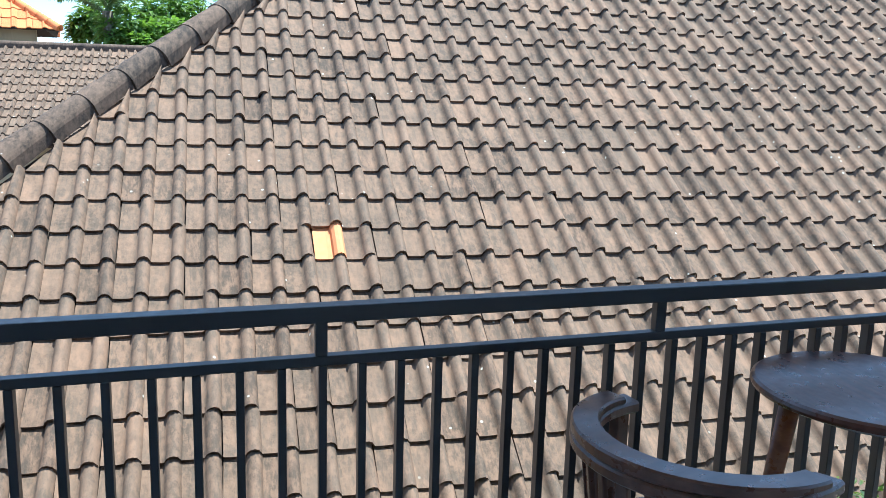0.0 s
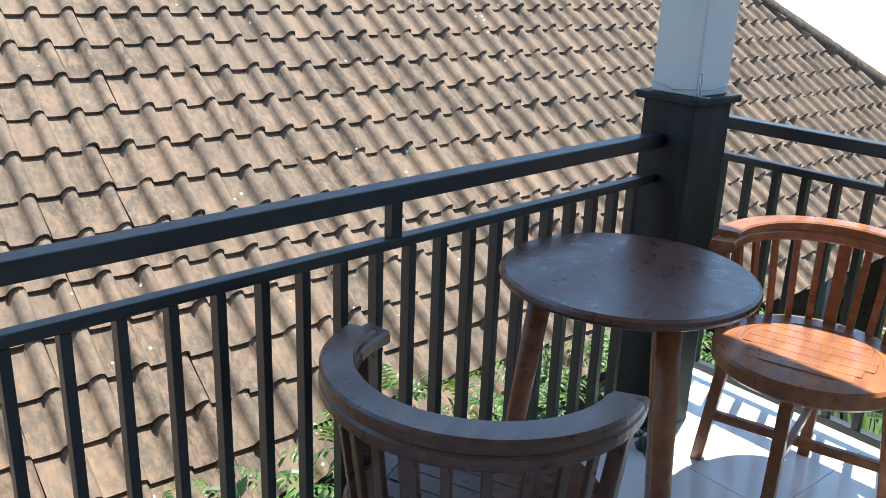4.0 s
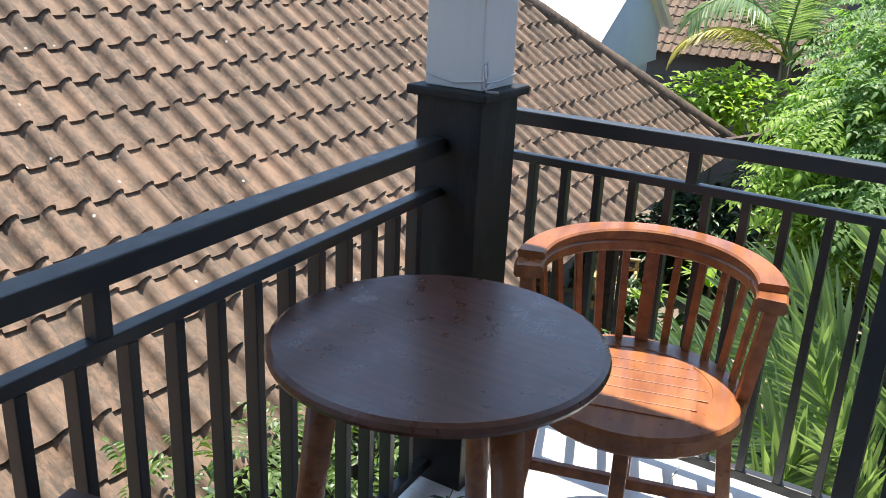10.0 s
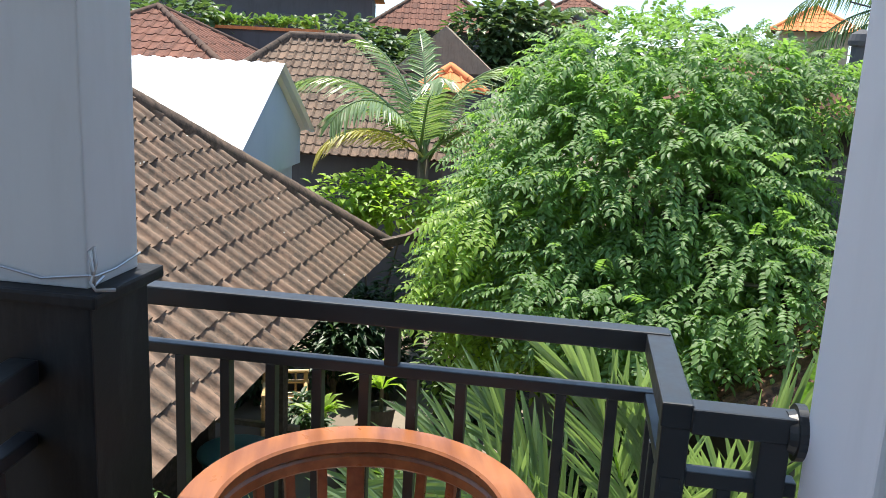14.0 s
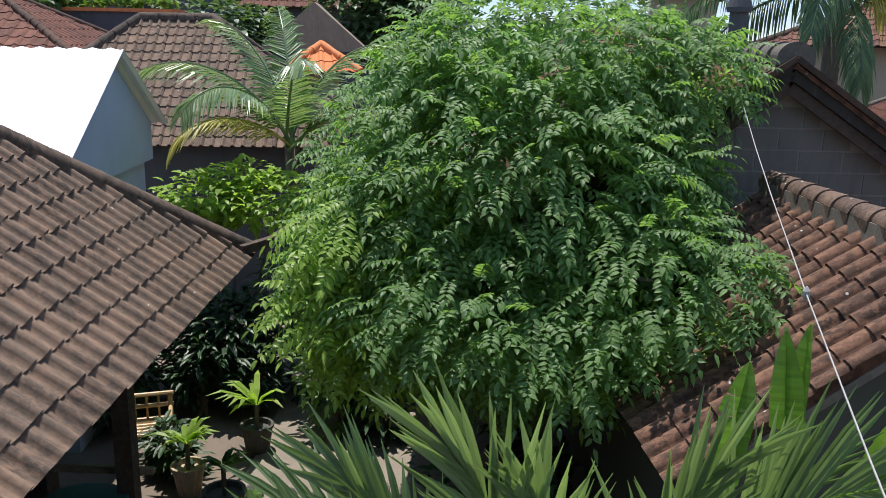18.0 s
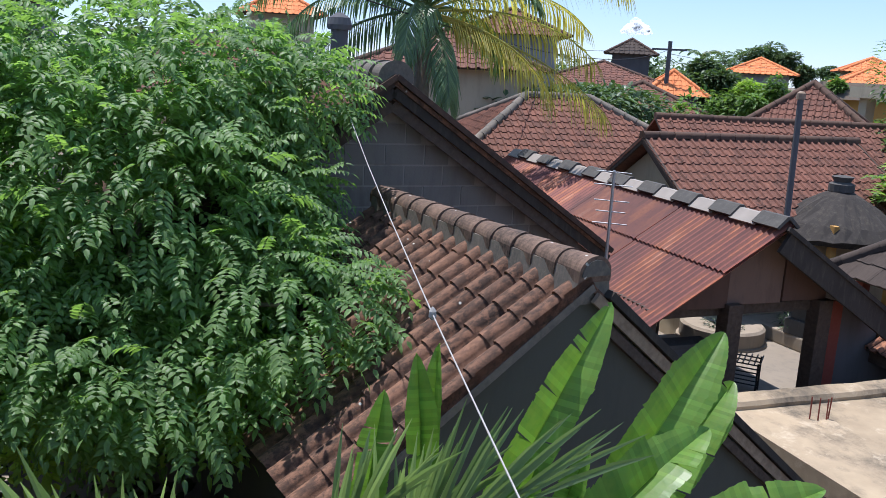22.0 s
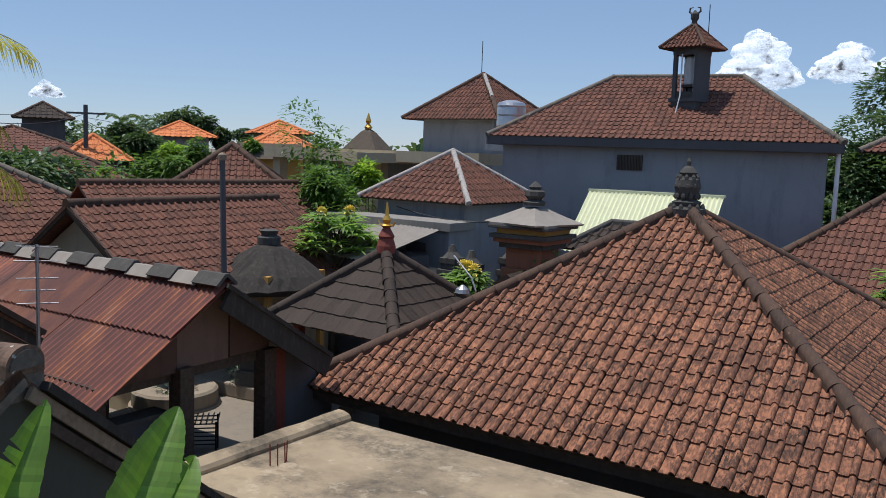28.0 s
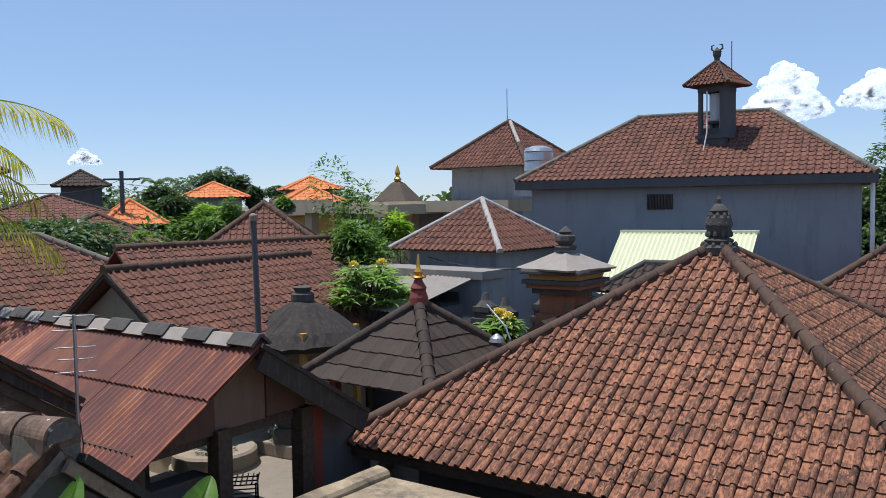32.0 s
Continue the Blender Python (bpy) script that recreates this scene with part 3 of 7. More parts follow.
def hip_roof(house, hx, hy, ze, rise, material, ridge_mat, faces="NESW", n_obj=0, focus=None, profile=COARSE, cap=0.1, cap_len=0.3, joined=True, course=COURSE, pitch=PITCH, ridge=None):
    """A hipped roof in the house's own axes, centred on it: half sizes hx, hy at the eave. The ridge lies along the longer way."""
    rx, ry = (ridge if ridge is not None else max(0, hx - hy), 0) if hx >= hy else (0, ridge if ridge is not None else max(0, hy - hx))
    zt = ze + rise
    A, B, C, D = (-hx, -hy, ze), (hx, -hy, ze), (hx, hy, ze), (-hx, hy, ze)
    P, Q = ((-rx, 0, zt), (rx, 0, zt)) if hx >= hy else ((0, -ry, zt), (0, ry, zt))
    quads = {"S": (A, B, Q if hx >= hy else P, P), "N": (C, D, P if hx >= hy else Q, Q), "E": (B, C, Q, Q if hx >= hy else P), "W": (D, A, P, P if hx >= hy else Q)}
    roofs = {}
    for k, pts in quads.items():
        uniq = [p for i, p in enumerate(pts) if p not in pts[:i]]
        deck = part("roof", slab(uniq, 0.035), DECK, house)
        roofs[k] = deck
        if k not in faces:
            deck.data.materials[0] = material
            continue
        e0, e1 = np.array(pts[0]), np.array(pts[1])
        t0, t1 = np.array(pts[3]), np.array(pts[2])
        w = np.linalg.norm(e1 - e0)
        ex = (e1 - e0) / w
        li = (t0 - e0) @ ex
        ri = w - (t1 - e0) @ ex
        up = t0 - e0 - ex * li
        ln = np.linalg.norm(up)
        roof_face(deck, e0, ex, up / ln, w, ln, li, ri, material, n_obj if k == faces[0] else 0, focus, profile, pitch, course, top=ln)
    for lo, hi in ((A, P), (B, P if hx < hy else Q), (C, Q), (D, P if hx >= hy else Q)):
        caps(roofs["S"], lo, hi, ridge_mat, cap, cap_len, joined)
    if (Vector(P) - Vector(Q)).length > 0.2:
        caps(roofs["S"], P, Q, ridge_mat, cap, cap_len, joined)
    return roofs


def gable_roof(house, x0, x1, y_low, y_ridge, y_low2, z_low, z_ridge, material, ridge_mat, z_low2=None, faces="NS", n_obj=0, focus=None, profile=COARSE, cap=0.1, cap_len=0.3, joined=True, flip=False, lift=0.02, pitch=PITCH):
    """A gabled roof with its ridge along x: y_low2 > y_ridge > y_low. N is the +y slope, S the -y one."""
    z_low2 = z_low if z_low2 is None else z_low2
    roofs = {}
    for k, pts in {"S": ((x0, y_low, z_low), (x1, y_low, z_low), (x1, y_ridge, z_ridge), (x0, y_ridge, z_ridge)), "N": ((x1, y_low2, z_low2), (x0, y_low2, z_low2), (x0, y_ridge, z_ridge), (x1, y_ridge, z_ridge))}.items():
        deck = part("roof", slab(pts, 0.04), DECK, house)
        roofs[k] = deck
        if k not in faces:
            deck.data.materials[0] = material
            continue
        e0, e1, t0 = np.array(pts[0]), np.array(pts[1]), np.array(pts[3])
        w, ln = np.linalg.norm(e1 - e0), np.linalg.norm(t0 - e0)
        roof_face(deck, e0, (e1 - e0) / w, (t0 - e0) / ln, w, ln, 0, 0, material, n_obj if k == faces[0] else 0, focus, profile, pitch, flip=flip, top=ln)
    caps(roofs["N"], (x0, y_ridge, z_ridge), (x1, y_ridge, z_ridge), ridge_mat, cap, cap_len, joined, lift)
    return roofs


def corrugated(points, pitch, depth, thick=0.004):
    """A corrugated sheet over a parallelogram: corner, along the waves' crossing, up the slope."""
    o, ex, up = (np.array(p, float) for p in points)
    w, ln = np.linalg.norm(ex), np.linalg.norm(up)
    n = int(w / pitch * 4)
    nn = np.cross(ex / w, up / ln)
    v = []
    for k in range(n + 1):
        h = depth * math.sin(k / 4 * math.tau)
        a = o + ex * (k / n)
        v += [a + nn * h, a + up + nn * h, a + nn * (h - thick), a + up + nn * (h - thick)]
    f = []
    for k in range(n):
        i = 4 * k
        f += [(i, i + 4, i + 5, i + 1), (i + 2, i + 3, i + 7, i + 6), (i, i + 2, i + 6, i + 4), (i + 1, i + 5, i + 7, i + 3)]
    return np.array(v), f


# ---- plants ----
def frames_of(d):
    """Two directions across each of the directions d."""
    a = np.cross(d, (0.0, 0.0, 1.0))
    bad = np.linalg.norm(a, axis=1) < 1e-3
    a[bad] = (1, 0, 0)
    a /= np.linalg.norm(a, axis=1)[:, None]
    return a, np.cross(a, d)


def leaves(base, way, side, length, width, fold=0.15, droop=0.25):
    """Pointed leaves: base points, ways, side ways; arrays. Each is six corners and four faces."""
    n = len(base)
    length, width = np.broadcast_to(length, n)[:, None], np.broadcast_to(width, n)[:, None]
    nn = np.cross(side, way)
    down = np.array([0, 0, -1.0])
    m1 = base + way * length * 0.3 + down * length * droop * 0.08
    m2 = base + way * length * 0.68 + down * length * droop * 0.42
    tip = base + way * length + down * length * droop
    e1, e2 = side * width * 0.5, side * width * 0.4
    h = nn * width * fold
    v = np.stack([base, m1 + e1 + h, m1, m1 - e1 + h, m2 + e2 + h, m2, m2 - e2 + h, tip], 1).reshape(-1, 3)
    q = np.arange(n)[:, None] * 8
    f = np.concatenate([q + k for k in ([0, 2, 1], [0, 3, 2], [1, 2, 5], [1, 5, 4], [2, 3, 6], [2, 6, 5], [4, 5, 7], [5, 6, 7])])
    return v, f


def merge(pieces):
    vs, fs, c = [], [], 0
    for v, f in pieces:
        vs.append(v)
        fs.append(f + c)
        c += len(v)
    return np.concatenate(vs), np.concatenate(fs)


def pinnate(base, way, rg, pairs=6, length=0.32, leaf=0.085, wide=0.038):
    """Compound leaves: many at once, each a row of paired leaflets that hangs from its stalk."""
    n = len(base)
    a, b = frames_of(way)
    roll = rg.normal(0, 0.35, n)[:, None]
    side = a * np.cos(roll) + b * np.sin(roll)
    out = []
    for k in range(pairs + 1):
        t = 0.2 + 0.8 * k / pairs
        p = base + way * (length * t) + np.array([0, 0, -1.0]) * (length * 0.38 * t * t)
        axis = way + np.array([0, 0, -0.7]) * t
        axis /= np.linalg.norm(axis, axis=1)[:, None]
        for s in ((-1, 1) if k < pairs else (0,)):
            w = axis * (0.35 if s else 1.0) + side * s + rg.normal(0, 0.12, (n, 3))
            w /= np.linalg.norm(w, axis=1)[:, None]
            sd = np.cross(w, np.cross(side, axis))
            sd /= np.linalg.norm(sd, axis=1)[:, None] + 1e-9
            out.append(leaves(p, w, sd, leaf * rg.uniform(0.8, 1.2, n), wide, 0.12, 0.35))
    return merge(out)


def palm_frond(root, azimuth, lift, length, rg, pairs=34, leaf=0.5, wide=0.03, bend=1.1, hang=0.5, twist=0.0):
    """An arching palm leaf: its rib, as a tube's points, and its leaflets."""
    pts, d, p = [], lift, np.array(root, float)
    h = np.array([math.cos(azimuth), math.sin(azimuth), 0])
    side0 = np.array([-math.sin(azimuth), math.cos(azimuth), 0])
    n = 22
    for k in range(n + 1):
        pts.append(p.copy())
        p = p + (h * math.cos(d) + np.array([0, 0, math.sin(d)])) * (length / n)
        d -= bend / n * (0.4 + 1.2 * k / n)
    pts = np.array(pts)
    out = []
    ts = np.linspace(0.14, 0.995, pairs)
    idx = ts * n
    i0 = np.minimum(idx.astype(int), n - 1)
    base = pts[i0] + (pts[i0 + 1] - pts[i0]) * (idx - i0)[:, None]
    tan = pts[i0 + 1] - pts[i0]
    tan /= np.linalg.norm(tan, axis=1)[:, None]
    nrm = np.cross(side0, tan)
    size = leaf * (0.45 + 0.55 * np.sin(np.pi * np.clip(ts * 0.9 + 0.1, 0, 1)) ** 0.7) * rg.uniform(0.85, 1.1, pairs)
    for s in (-1, 1):
        sd = side0 * s * math.cos(twist) + nrm * math.sin(twist) * s
        w = tan * (0.55 + 0.5 * ts[:, None]) + sd * (1.0 - 0.45 * ts[:, None]) + nrm * 0.25 + rg.normal(0, 0.05, (pairs, 3))
        w /= np.linalg.norm(w, axis=1)[:, None]
        sv = np.cross(w, nrm)
        sv /= np.linalg.norm(sv, axis=1)[:, None]
        # two lengths, the outer one hanging
        L = size[:, None]
        m1 = base + w * L * 0.5 + np.array([0, 0, -1]) * L * hang * 0.12
        tip = base + w * L * (1 - 0.25 * hang) + np.array([0, 0, -1]) * L * hang * 0.55
        v = np.stack([base + sv * wide * 0.2, base - sv * wide * 0.2, m1 + sv * wide * 0.5, m1 - sv * wide * 0.5, m1 + nrm * wide * 0.25, tip], 1).reshape(-1, 3)
        q = np.arange(pairs)[:, None] * 6
        f = np.concatenate([q + [0, 4, 2], q + [0, 1, 4], q + [1, 3, 4], q + [2, 4, 5], q + [4, 3, 5]])
        out.append((v, f))
    return pts, merge(out)


def crown_points(rg, n, blobs):
    """Points in the shells of blobs (centre, radii): the crown's outline is uneven and has gaps."""
    w = np.array([b[1][0] * b[1][1] + b[1][1] * b[1][2] for b in blobs])
    pick = rg.choice(len(blobs), n, p=w / w.sum())
    d = rg.normal(size=(n, 3))
    d /= np.linalg.norm(d, axis=1)[:, None]
    r = rg.uniform(0.45, 1.0, n) ** 0.5
    c, rad = np.array([b[0] for b in blobs])[pick], np.array([b[1] for b in blobs])[pick]
    return c + d * rad * r[:, None], d


def shrub(name, label, centre, radii, n, leaf, wide, material, seed, category="shrub", stem=True):
    rg = np.random.default_rng(seed)
    th = thing(name, label, category)
    bl = [(np.array(centre) + rg.normal(0, 0.35, 3) * radii, np.array(radii) * rg.uniform(0.4, 0.75)) for _ in range(7)]
    p, d = crown_points(rg, n, bl)
    w = d * (1, 1, 0.35) + rg.normal(0, 0.5, (n, 3)) * (1, 1, 0.5) + (0, 0, 0.08)
    w /= np.linalg.norm(w, axis=1)[:, None]
    a, b = frames_of(w)
    v, f = leaves(p, w, a, leaf * rg.uniform(0.6, 1.2, n), wide, 0.15, 0.3)
    tagged(put("foliage", mesh("foliage", v, f, material), th), kind="stuff")
    if stem:
        bm = bmesh.new()
        for k in range(5):
            q = bl[k][0]
            tube([(centre[0] + rg.normal(0, 0.05), centre[1] + rg.normal(0, 0.05), GROUND), (centre[0] * 0.5 + q[0] * 0.5, centre[1] * 0.5 + q[1] * 0.5, (GROUND + q[2]) / 2), tuple(q)], [0.03, 0.02, 0.008], 5, bm)
        part("stem", bm, BARK, th)
    return th


GROUND = -3.2

# ---- setting: the ground, the balcony ----
def ground_sheet():
    bm = bmesh.new()
    n, ext = 60, 900.0
    grid = []
    for i in range(n + 1):
        row = []
        for j in range(n + 1):
            u, w = (i / n * 2 - 1), (j / n * 2 - 1)
            x, y = math.copysign(abs(u) ** 2.2, u) * ext, math.copysign(abs(w) ** 2.2, w) * ext
            row.append(bm.verts.new((x + 8, y - 6, GROUND + 0.02 * noise.noise((x, y, 0)))))
        grid.append(row)
    for i in range(n):
        for j in range(n):
            bm.faces.new((grid[i][j], grid[i + 1][j], grid[i + 1][j + 1], grid[i][j + 1]))
    return bm


tagged(part("ground", ground_sheet(), SOIL, None), "brown trodden earth between the houses", "ground", kind="structure")
bm = box(9.2, 13.0, 0.6, 3.1, GROUND - 0.1, GROUND + 0.06, 0.01)
box(9.5, 18, -14.5, -7.2, GROUND - 0.1, GROUND + 0.05, 0.01, bm)
tagged(part("courtyard_paving", bm, PAVING, None), "worn pale concrete courtyard paving", "paving", kind="structure")

FX1, FY0, FY1 = 3.20, -1.7, 1.96
edge = lambda x: 1.767 + 0.07 * (x - 2.55) + 0.06


def floor_piece(x0, x1, y0, y1, z0, z1, bevel=0.0):
    """A piece of the floor, cut along the slanting edge under the long railing."""
    if y1 <= edge(x0) or x0 > 2.5:
        return box(x0, x1, y0, min(y1, edge(x0) if x0 < 2.5 else y1), z0, z1, bevel)
    return prism([(x0, y0), (x1, y0), (x1, min(y1, edge(x1))), (x0, min(y1, edge(x0)))], 2, z0, z1)


bm = prism([(-3.4, FY0), (2.72, FY0), (2.72, 0.57), (FX1, 0.57), (FX1, FY1), (2.8, FY1), (2.8, edge(2.8)), (-3.4, edge(-3.4))], 2, -0.22, -0.012)
floor = tagged(part("floor", bm, GROUT, None), "balcony floor of glossy white ceramic tiles", "floor", kind="structure")
# floor tiles, laid on joints through x = 2.552, y = 1.18
TS = 0.6
for i in range(-10, 2):
    for j in range(-5, 2):
        x0, x1 = 2.552 + i * TS, 2.552 + (i + 1) * TS
        y0, y1 = 1.18 + j * TS, 1.18 + (j + 1) * TS
        x0, x1 = max(x0, -3.4), min(x1, FX1)
        y0, y1 = max(y0, FY0), min(y1, FY1)
        if x0 > 2.5:
            y0 = max(y0, 0.57)
            x0 = 2.8 if y0 > 1.7 and x0 < 2.8 else x0
        if x1 - x0 > 0.05 and y1 - y0 > 0.05:
            if edge(x0) - y0 > 0.03:
                part("floor_tile", floor_piece(x0 + 0.0015, x1 - 0.0015, y0 + 0.0015, y1 - 0.0015, -0.012, 0.0, 0.001), TILEWHITE, floor)

wall = tagged(part("wall_south", box(-3.5, 2.40, -1.85, -1.7, -0.2, 2.9), WHITEWALL, None), "plain white rendered wall of the house", "wall", kind="structure")
tagged(part("wall_west", box(-3.55, -3.4, -1.7, 2.0, -0.2, 2.9), WHITEWALL, None), "plain white rendered end wall", "wall", kind="structure")
tagged(part("wall_pier", box(2.42, 2.715, 0.42, 0.53, -0.2, 2.9, 0.006), WHITEWALL, None), "white rendered wall end that holds the railing", "wall", kind="structure")
bm = box(2.36, 2.655, -1.26, -0.95, -0.2, 2.9, 0.006)
pier2 = tagged(part("wall_column", bm, WHITEWALL, None), "white column with a wider base beside the balcony", "column", kind="structure")
part("base", box(2.29, 2.742, -1.32, -0.88, -0.2, 1.085, 0.006), WHITEWALL, pier2)
tagged(part("wall_side", box(2.42, 2.6, -0.95, 0.42, -0.2, 2.9), WHITEWALL, None), "white rendered side wall", "wall", kind="structure")
bm = box(-3.55, 3.12, 0.3, 2.15, 2.75, 2.95)
box(-3.55, 2.60, -2.2, 0.3, 2.75, 2.95, bm=bm)
tagged(part("ceiling", bm, WHITEWALL, None), "white painted soffit over the balcony", "ceiling", kind="structure")
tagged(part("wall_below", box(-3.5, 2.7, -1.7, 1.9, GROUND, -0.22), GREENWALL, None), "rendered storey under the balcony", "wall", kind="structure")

# corner pillar: black stone below, pale paint above
pil = thing("pillar", "square pillar with a black stone base and pale grey painted shaft", "pillar")
part("base", box(2.614, 2.800, 1.652, 1.838, 0.0, 1.098, 0.004), BLACKSTONE, pil)
part("cap", box(2.592, 2.820, 1.630, 1.858, 1.098, 1.122, 0.006), BLACKSTONE, pil)
part("shaft", box(2.626, 2.786, 1.662, 1.824, 1.122, 2.75, 0.004), GREYPAINT, pil)
wire = thing("wire_loop", "bent iron tie wire sticking out of the pillar", "wire")
part("wire", tube([(2.66, 1.655, 1.136), (2.624, 1.650, 1.13), (2.618, 1.648, 1.155), (2.622, 1.655, 1.186), (2.630, 1.652, 1.192), (2.626, 1.647, 1.165), (2.615, 1.650, 1.135), (2.612, 1.64, 1.126), (2.632, 1.618, 1.124)], 0.0032), GALV, wire)
part("wire", tube([(2.78, 1.655, 1.15), (2.70, 1.656, 1.14), (2.634, 1.654, 1.142), (2.622, 1.658, 1.146), (2.622, 1.74, 1.135), (2.622, 1.82, 1.15)], 0.0022), GALV, wire)


# ---- railings ----
def railing(name, label, p, q, top, mid, step, first, stubs, ends=(), ground=0.055, size=0.025):
    """A steel railing along a straight line: p and q in plan."""
    th = thing(name, label, "railing", "balcony railings")
    p, q = Vector((*p, 0)), Vector((*q, 0))
    d = (q - p).normalized()
    ln = (q - p).length
    at = lambda a, z: tuple(p + d * a + Vector((0, 0, z)))
    part("top_rail", bar(at(0, top - 0.021), at(ln, top - 0.021), 0.05, 0.042, 0.004), STEEL, th)
    part("middle_rail", bar(at(0, mid - 0.0125), at(ln, mid - 0.0125), 0.032, 0.025, 0.003), STEEL, th)
    part("bottom_rail", bar(at(0, ground), at(ln, ground), 0.032, 0.03, 0.003), STEEL, th)
    a = first
    while a < ln - 0.02:
        part("baluster", bar(at(a, ground + 0.015), at(a, mid - 0.025), *((0.020, 0.034) if abs(d.x) > abs(d.y) else (0.030, 0.022)), 0.002), STEEL, th)
        a += step
    for a in stubs:
        part("stub", bar(at(a, mid), at(a, top - 0.042), 0.03, 0.03, 0.002), STEEL, th)
    for a in ends:
        part("post", bar(at(a, 0.0), at(a, top - 0.042), 0.045, 0.045, 0.003), STEEL, th)
        part("foot_plate", lathe([(0.04, 0.0), (0.04, 0.012), (0.026, 0.03)], 14, at=at(a, 0.0)), STEEL, th)
    return th


railing("railing", "long black painted steel railing of the balcony", (-3.4, 1.35), (2.612, 1.771), 1.0, 0.872, 0.0999, 0.0277, [4.973, 4.02, 3.07, 2.12, 1.17], [2.12])
railing("railing", "black painted steel railing beside the sunlit chair", (3.103, 1.90), (3.103, 0.700), 1.0, 0.872, 0.104, 0.06, [0.637], [])
railing("railing", "short black steel railing return with a post", (3.125, 0.722), (2.72, 0.722), 0.997, 0.870, 0.1, 0.11, [], [0.38])
railing("railing", "short black steel railing fixed to the white wall", (2.735, 0.70), (2.735, 0.53), 0.994, 0.885, 0.09, 0.062, [], [0.128])
fl = thing("wall_flange", "round black flange that fixes the rail to the wall", "flange")
part("plate", rod((2.735, 0.543, 0.965), (2.735, 0.528, 0.965), 0.045, 0.045, 20), STEEL, fl)
part("ring", rod((2.735, 0.555, 0.965), (2.735, 0.543, 0.965), 0.032, 0.036, 20), STEEL, fl)
tie = thing("railing_tie", "short black steel tie between pillar and railing", "railing")
part("tie_bar", bar((2.79, 1.875, 0.965), (3.125, 1.875, 0.965), 0.04, 0.04, 0.003), STEEL, tie)

# ---- table and chairs ----
tb = thing("round_table", "round dark stained wooden table with splayed legs", "table", m=pose(2.02, 1.376, 0))
R = 0.3075
part("tabletop", lathe([(R - 0.06, 0.762), (R - 0.014, 0.766), (R - 0.003, 0.772), (R, 0.780), (R - 0.003, 0.789), (R - 0.012, 0.794), (0.001, 0.794)], 64), TOPWOOD, tb, smooth=False)
part("apron", lathe([(0.215, 0.735), (0.225, 0.742), (0.225, 0.763)], 32), TEAK_SHADE, tb)
for k in (128, 248, 8):
    a = radians(k)
    c, s = math.cos(a), math.sin(a)
    part("leg", rod((0.285 * c, 0.285 * s, 0.0), (0.195 * c, 0.195 * s, 0.757), 0.021, 0.030, 16), TEAK, tb, smooth=True)


def arc_block(r0, r1, z0, z1, a0, a1, seg=28, taper=0.0, bm=None, round_=0.0):
    """A curved bar round the z axis between two radii."""
    bm = bm or bmesh.new()
    rings = []
    for k in range(seg + 1):
        t = k / seg
        a = a0 + (a1 - a0) * t
        g = taper * (2 * t - 1) ** 2
        c, s = math.cos(a), math.sin(a)
        b = round_
        prof = [(r0 + b, z0), (r1 - b, z0), (r1, z0 + b), (r1, z1 - g - b), (r1 - b, z1 - g), (r0 + b, z1 - g), (r0, z1 - g - b), (r0, z0 + b)]
        rings.append([bm.verts.new((r * c, r * s, z)) for r, z in prof])
    m = len(rings[0])
    for p, q in zip(rings, rings[1:]):
        for k in range(m):
            bm.faces.new((p[k], q[k], q[(k + 1) % m], p[(k + 1) % m]))
    bm.faces.new(rings[0])
    bm.faces.new(list(reversed(rings[-1])))
    bmesh.ops.recalc_face_normals(bm, faces=bm.faces)
    return bm


def corner_chair(label, m, mw):
    """Faces +x; the arm rail is an arc round the back, on legs to the sides, in front and behind."""
    th = thing("wooden_chair", label, "chair", "chairs round the table", m)
    r0, r1 = 0.245, 0.315
    part("arm_rail", arc_block(r0, r1, 0.708, 0.739, radians(79), radians(281), 40, 0, None, 0.006), mw, th)
    part("crest_rail", arc_block(r0 + 0.001, r1 - 0.001, 0.738, 0.770, radians(90), radians(270), 40, 0.012, None, 0.005), mw, th)
    # seat: a thick disc with a slatted panel
    part("seat", lathe([(0.20, 0.395), (0.255, 0.40), (0.268, 0.412), (0.27, 0.448), (0.262, 0.458), (0.19, 0.46), (0.188, 0.4575), (0.001, 0.4575)], 56), mw, th)
    for k in range(6):
        y0 = -0.158 + k * 0.053
        h = math.sqrt(max(0.02, 0.185 ** 2 - max(abs(y0), abs(y0 + 0.05)) ** 2))
        part("seat_slat", box(y0, y0 + 0.0505, -h, h, 0.45, 0.461, 0.0015), mw, th)
    for k in range(11):
        a = radians(110 + k * 14)
        w = 0.036 if k == 5 else 0.02
        c, s = math.cos(a), math.sin(a)
        part("spindle", bar((0.25 * c, 0.25 * s, 0.455), (0.282 * c, 0.282 * s, 0.71), w, 0.014, 0.003, up=(c, s, 0)), mw, th)
    for s in (1, -1):
        part("arm_post", bar((-0.01, s * 0.255, 0.44), (0.02, s * 0.282, 0.71), 0.042, 0.032, 0.004), mw, th)
    legs = [(0.235, 0, 0.20), (-0.23, 0, 0.22), (0.0, 0.262, 0.225), (0.0, -0.262, 0.225)]
    feet = []
    for x, y, top in legs:
        k = top / max(abs(x), abs(y))
        part("leg", bar((x * 1.04, y * 1.04, 0.0), (x * k, y * k, 0.40), 0.036, 0.036, 0.004), mw, th)
        feet.append((x, y))
    f, b, l, r = feet
    part("stretcher", bar((l[0], l[1] * 0.96, 0.165), (r[0], r[1] * 0.96, 0.165), 0.02, 0.03, 0.003), mw, th)
    part("cross_stretcher", bar((f[0] * 0.9, 0, 0.19), (b[0] * 0.9, 0, 0.19), 0.02, 0.026, 0.003), mw, th)
    return th


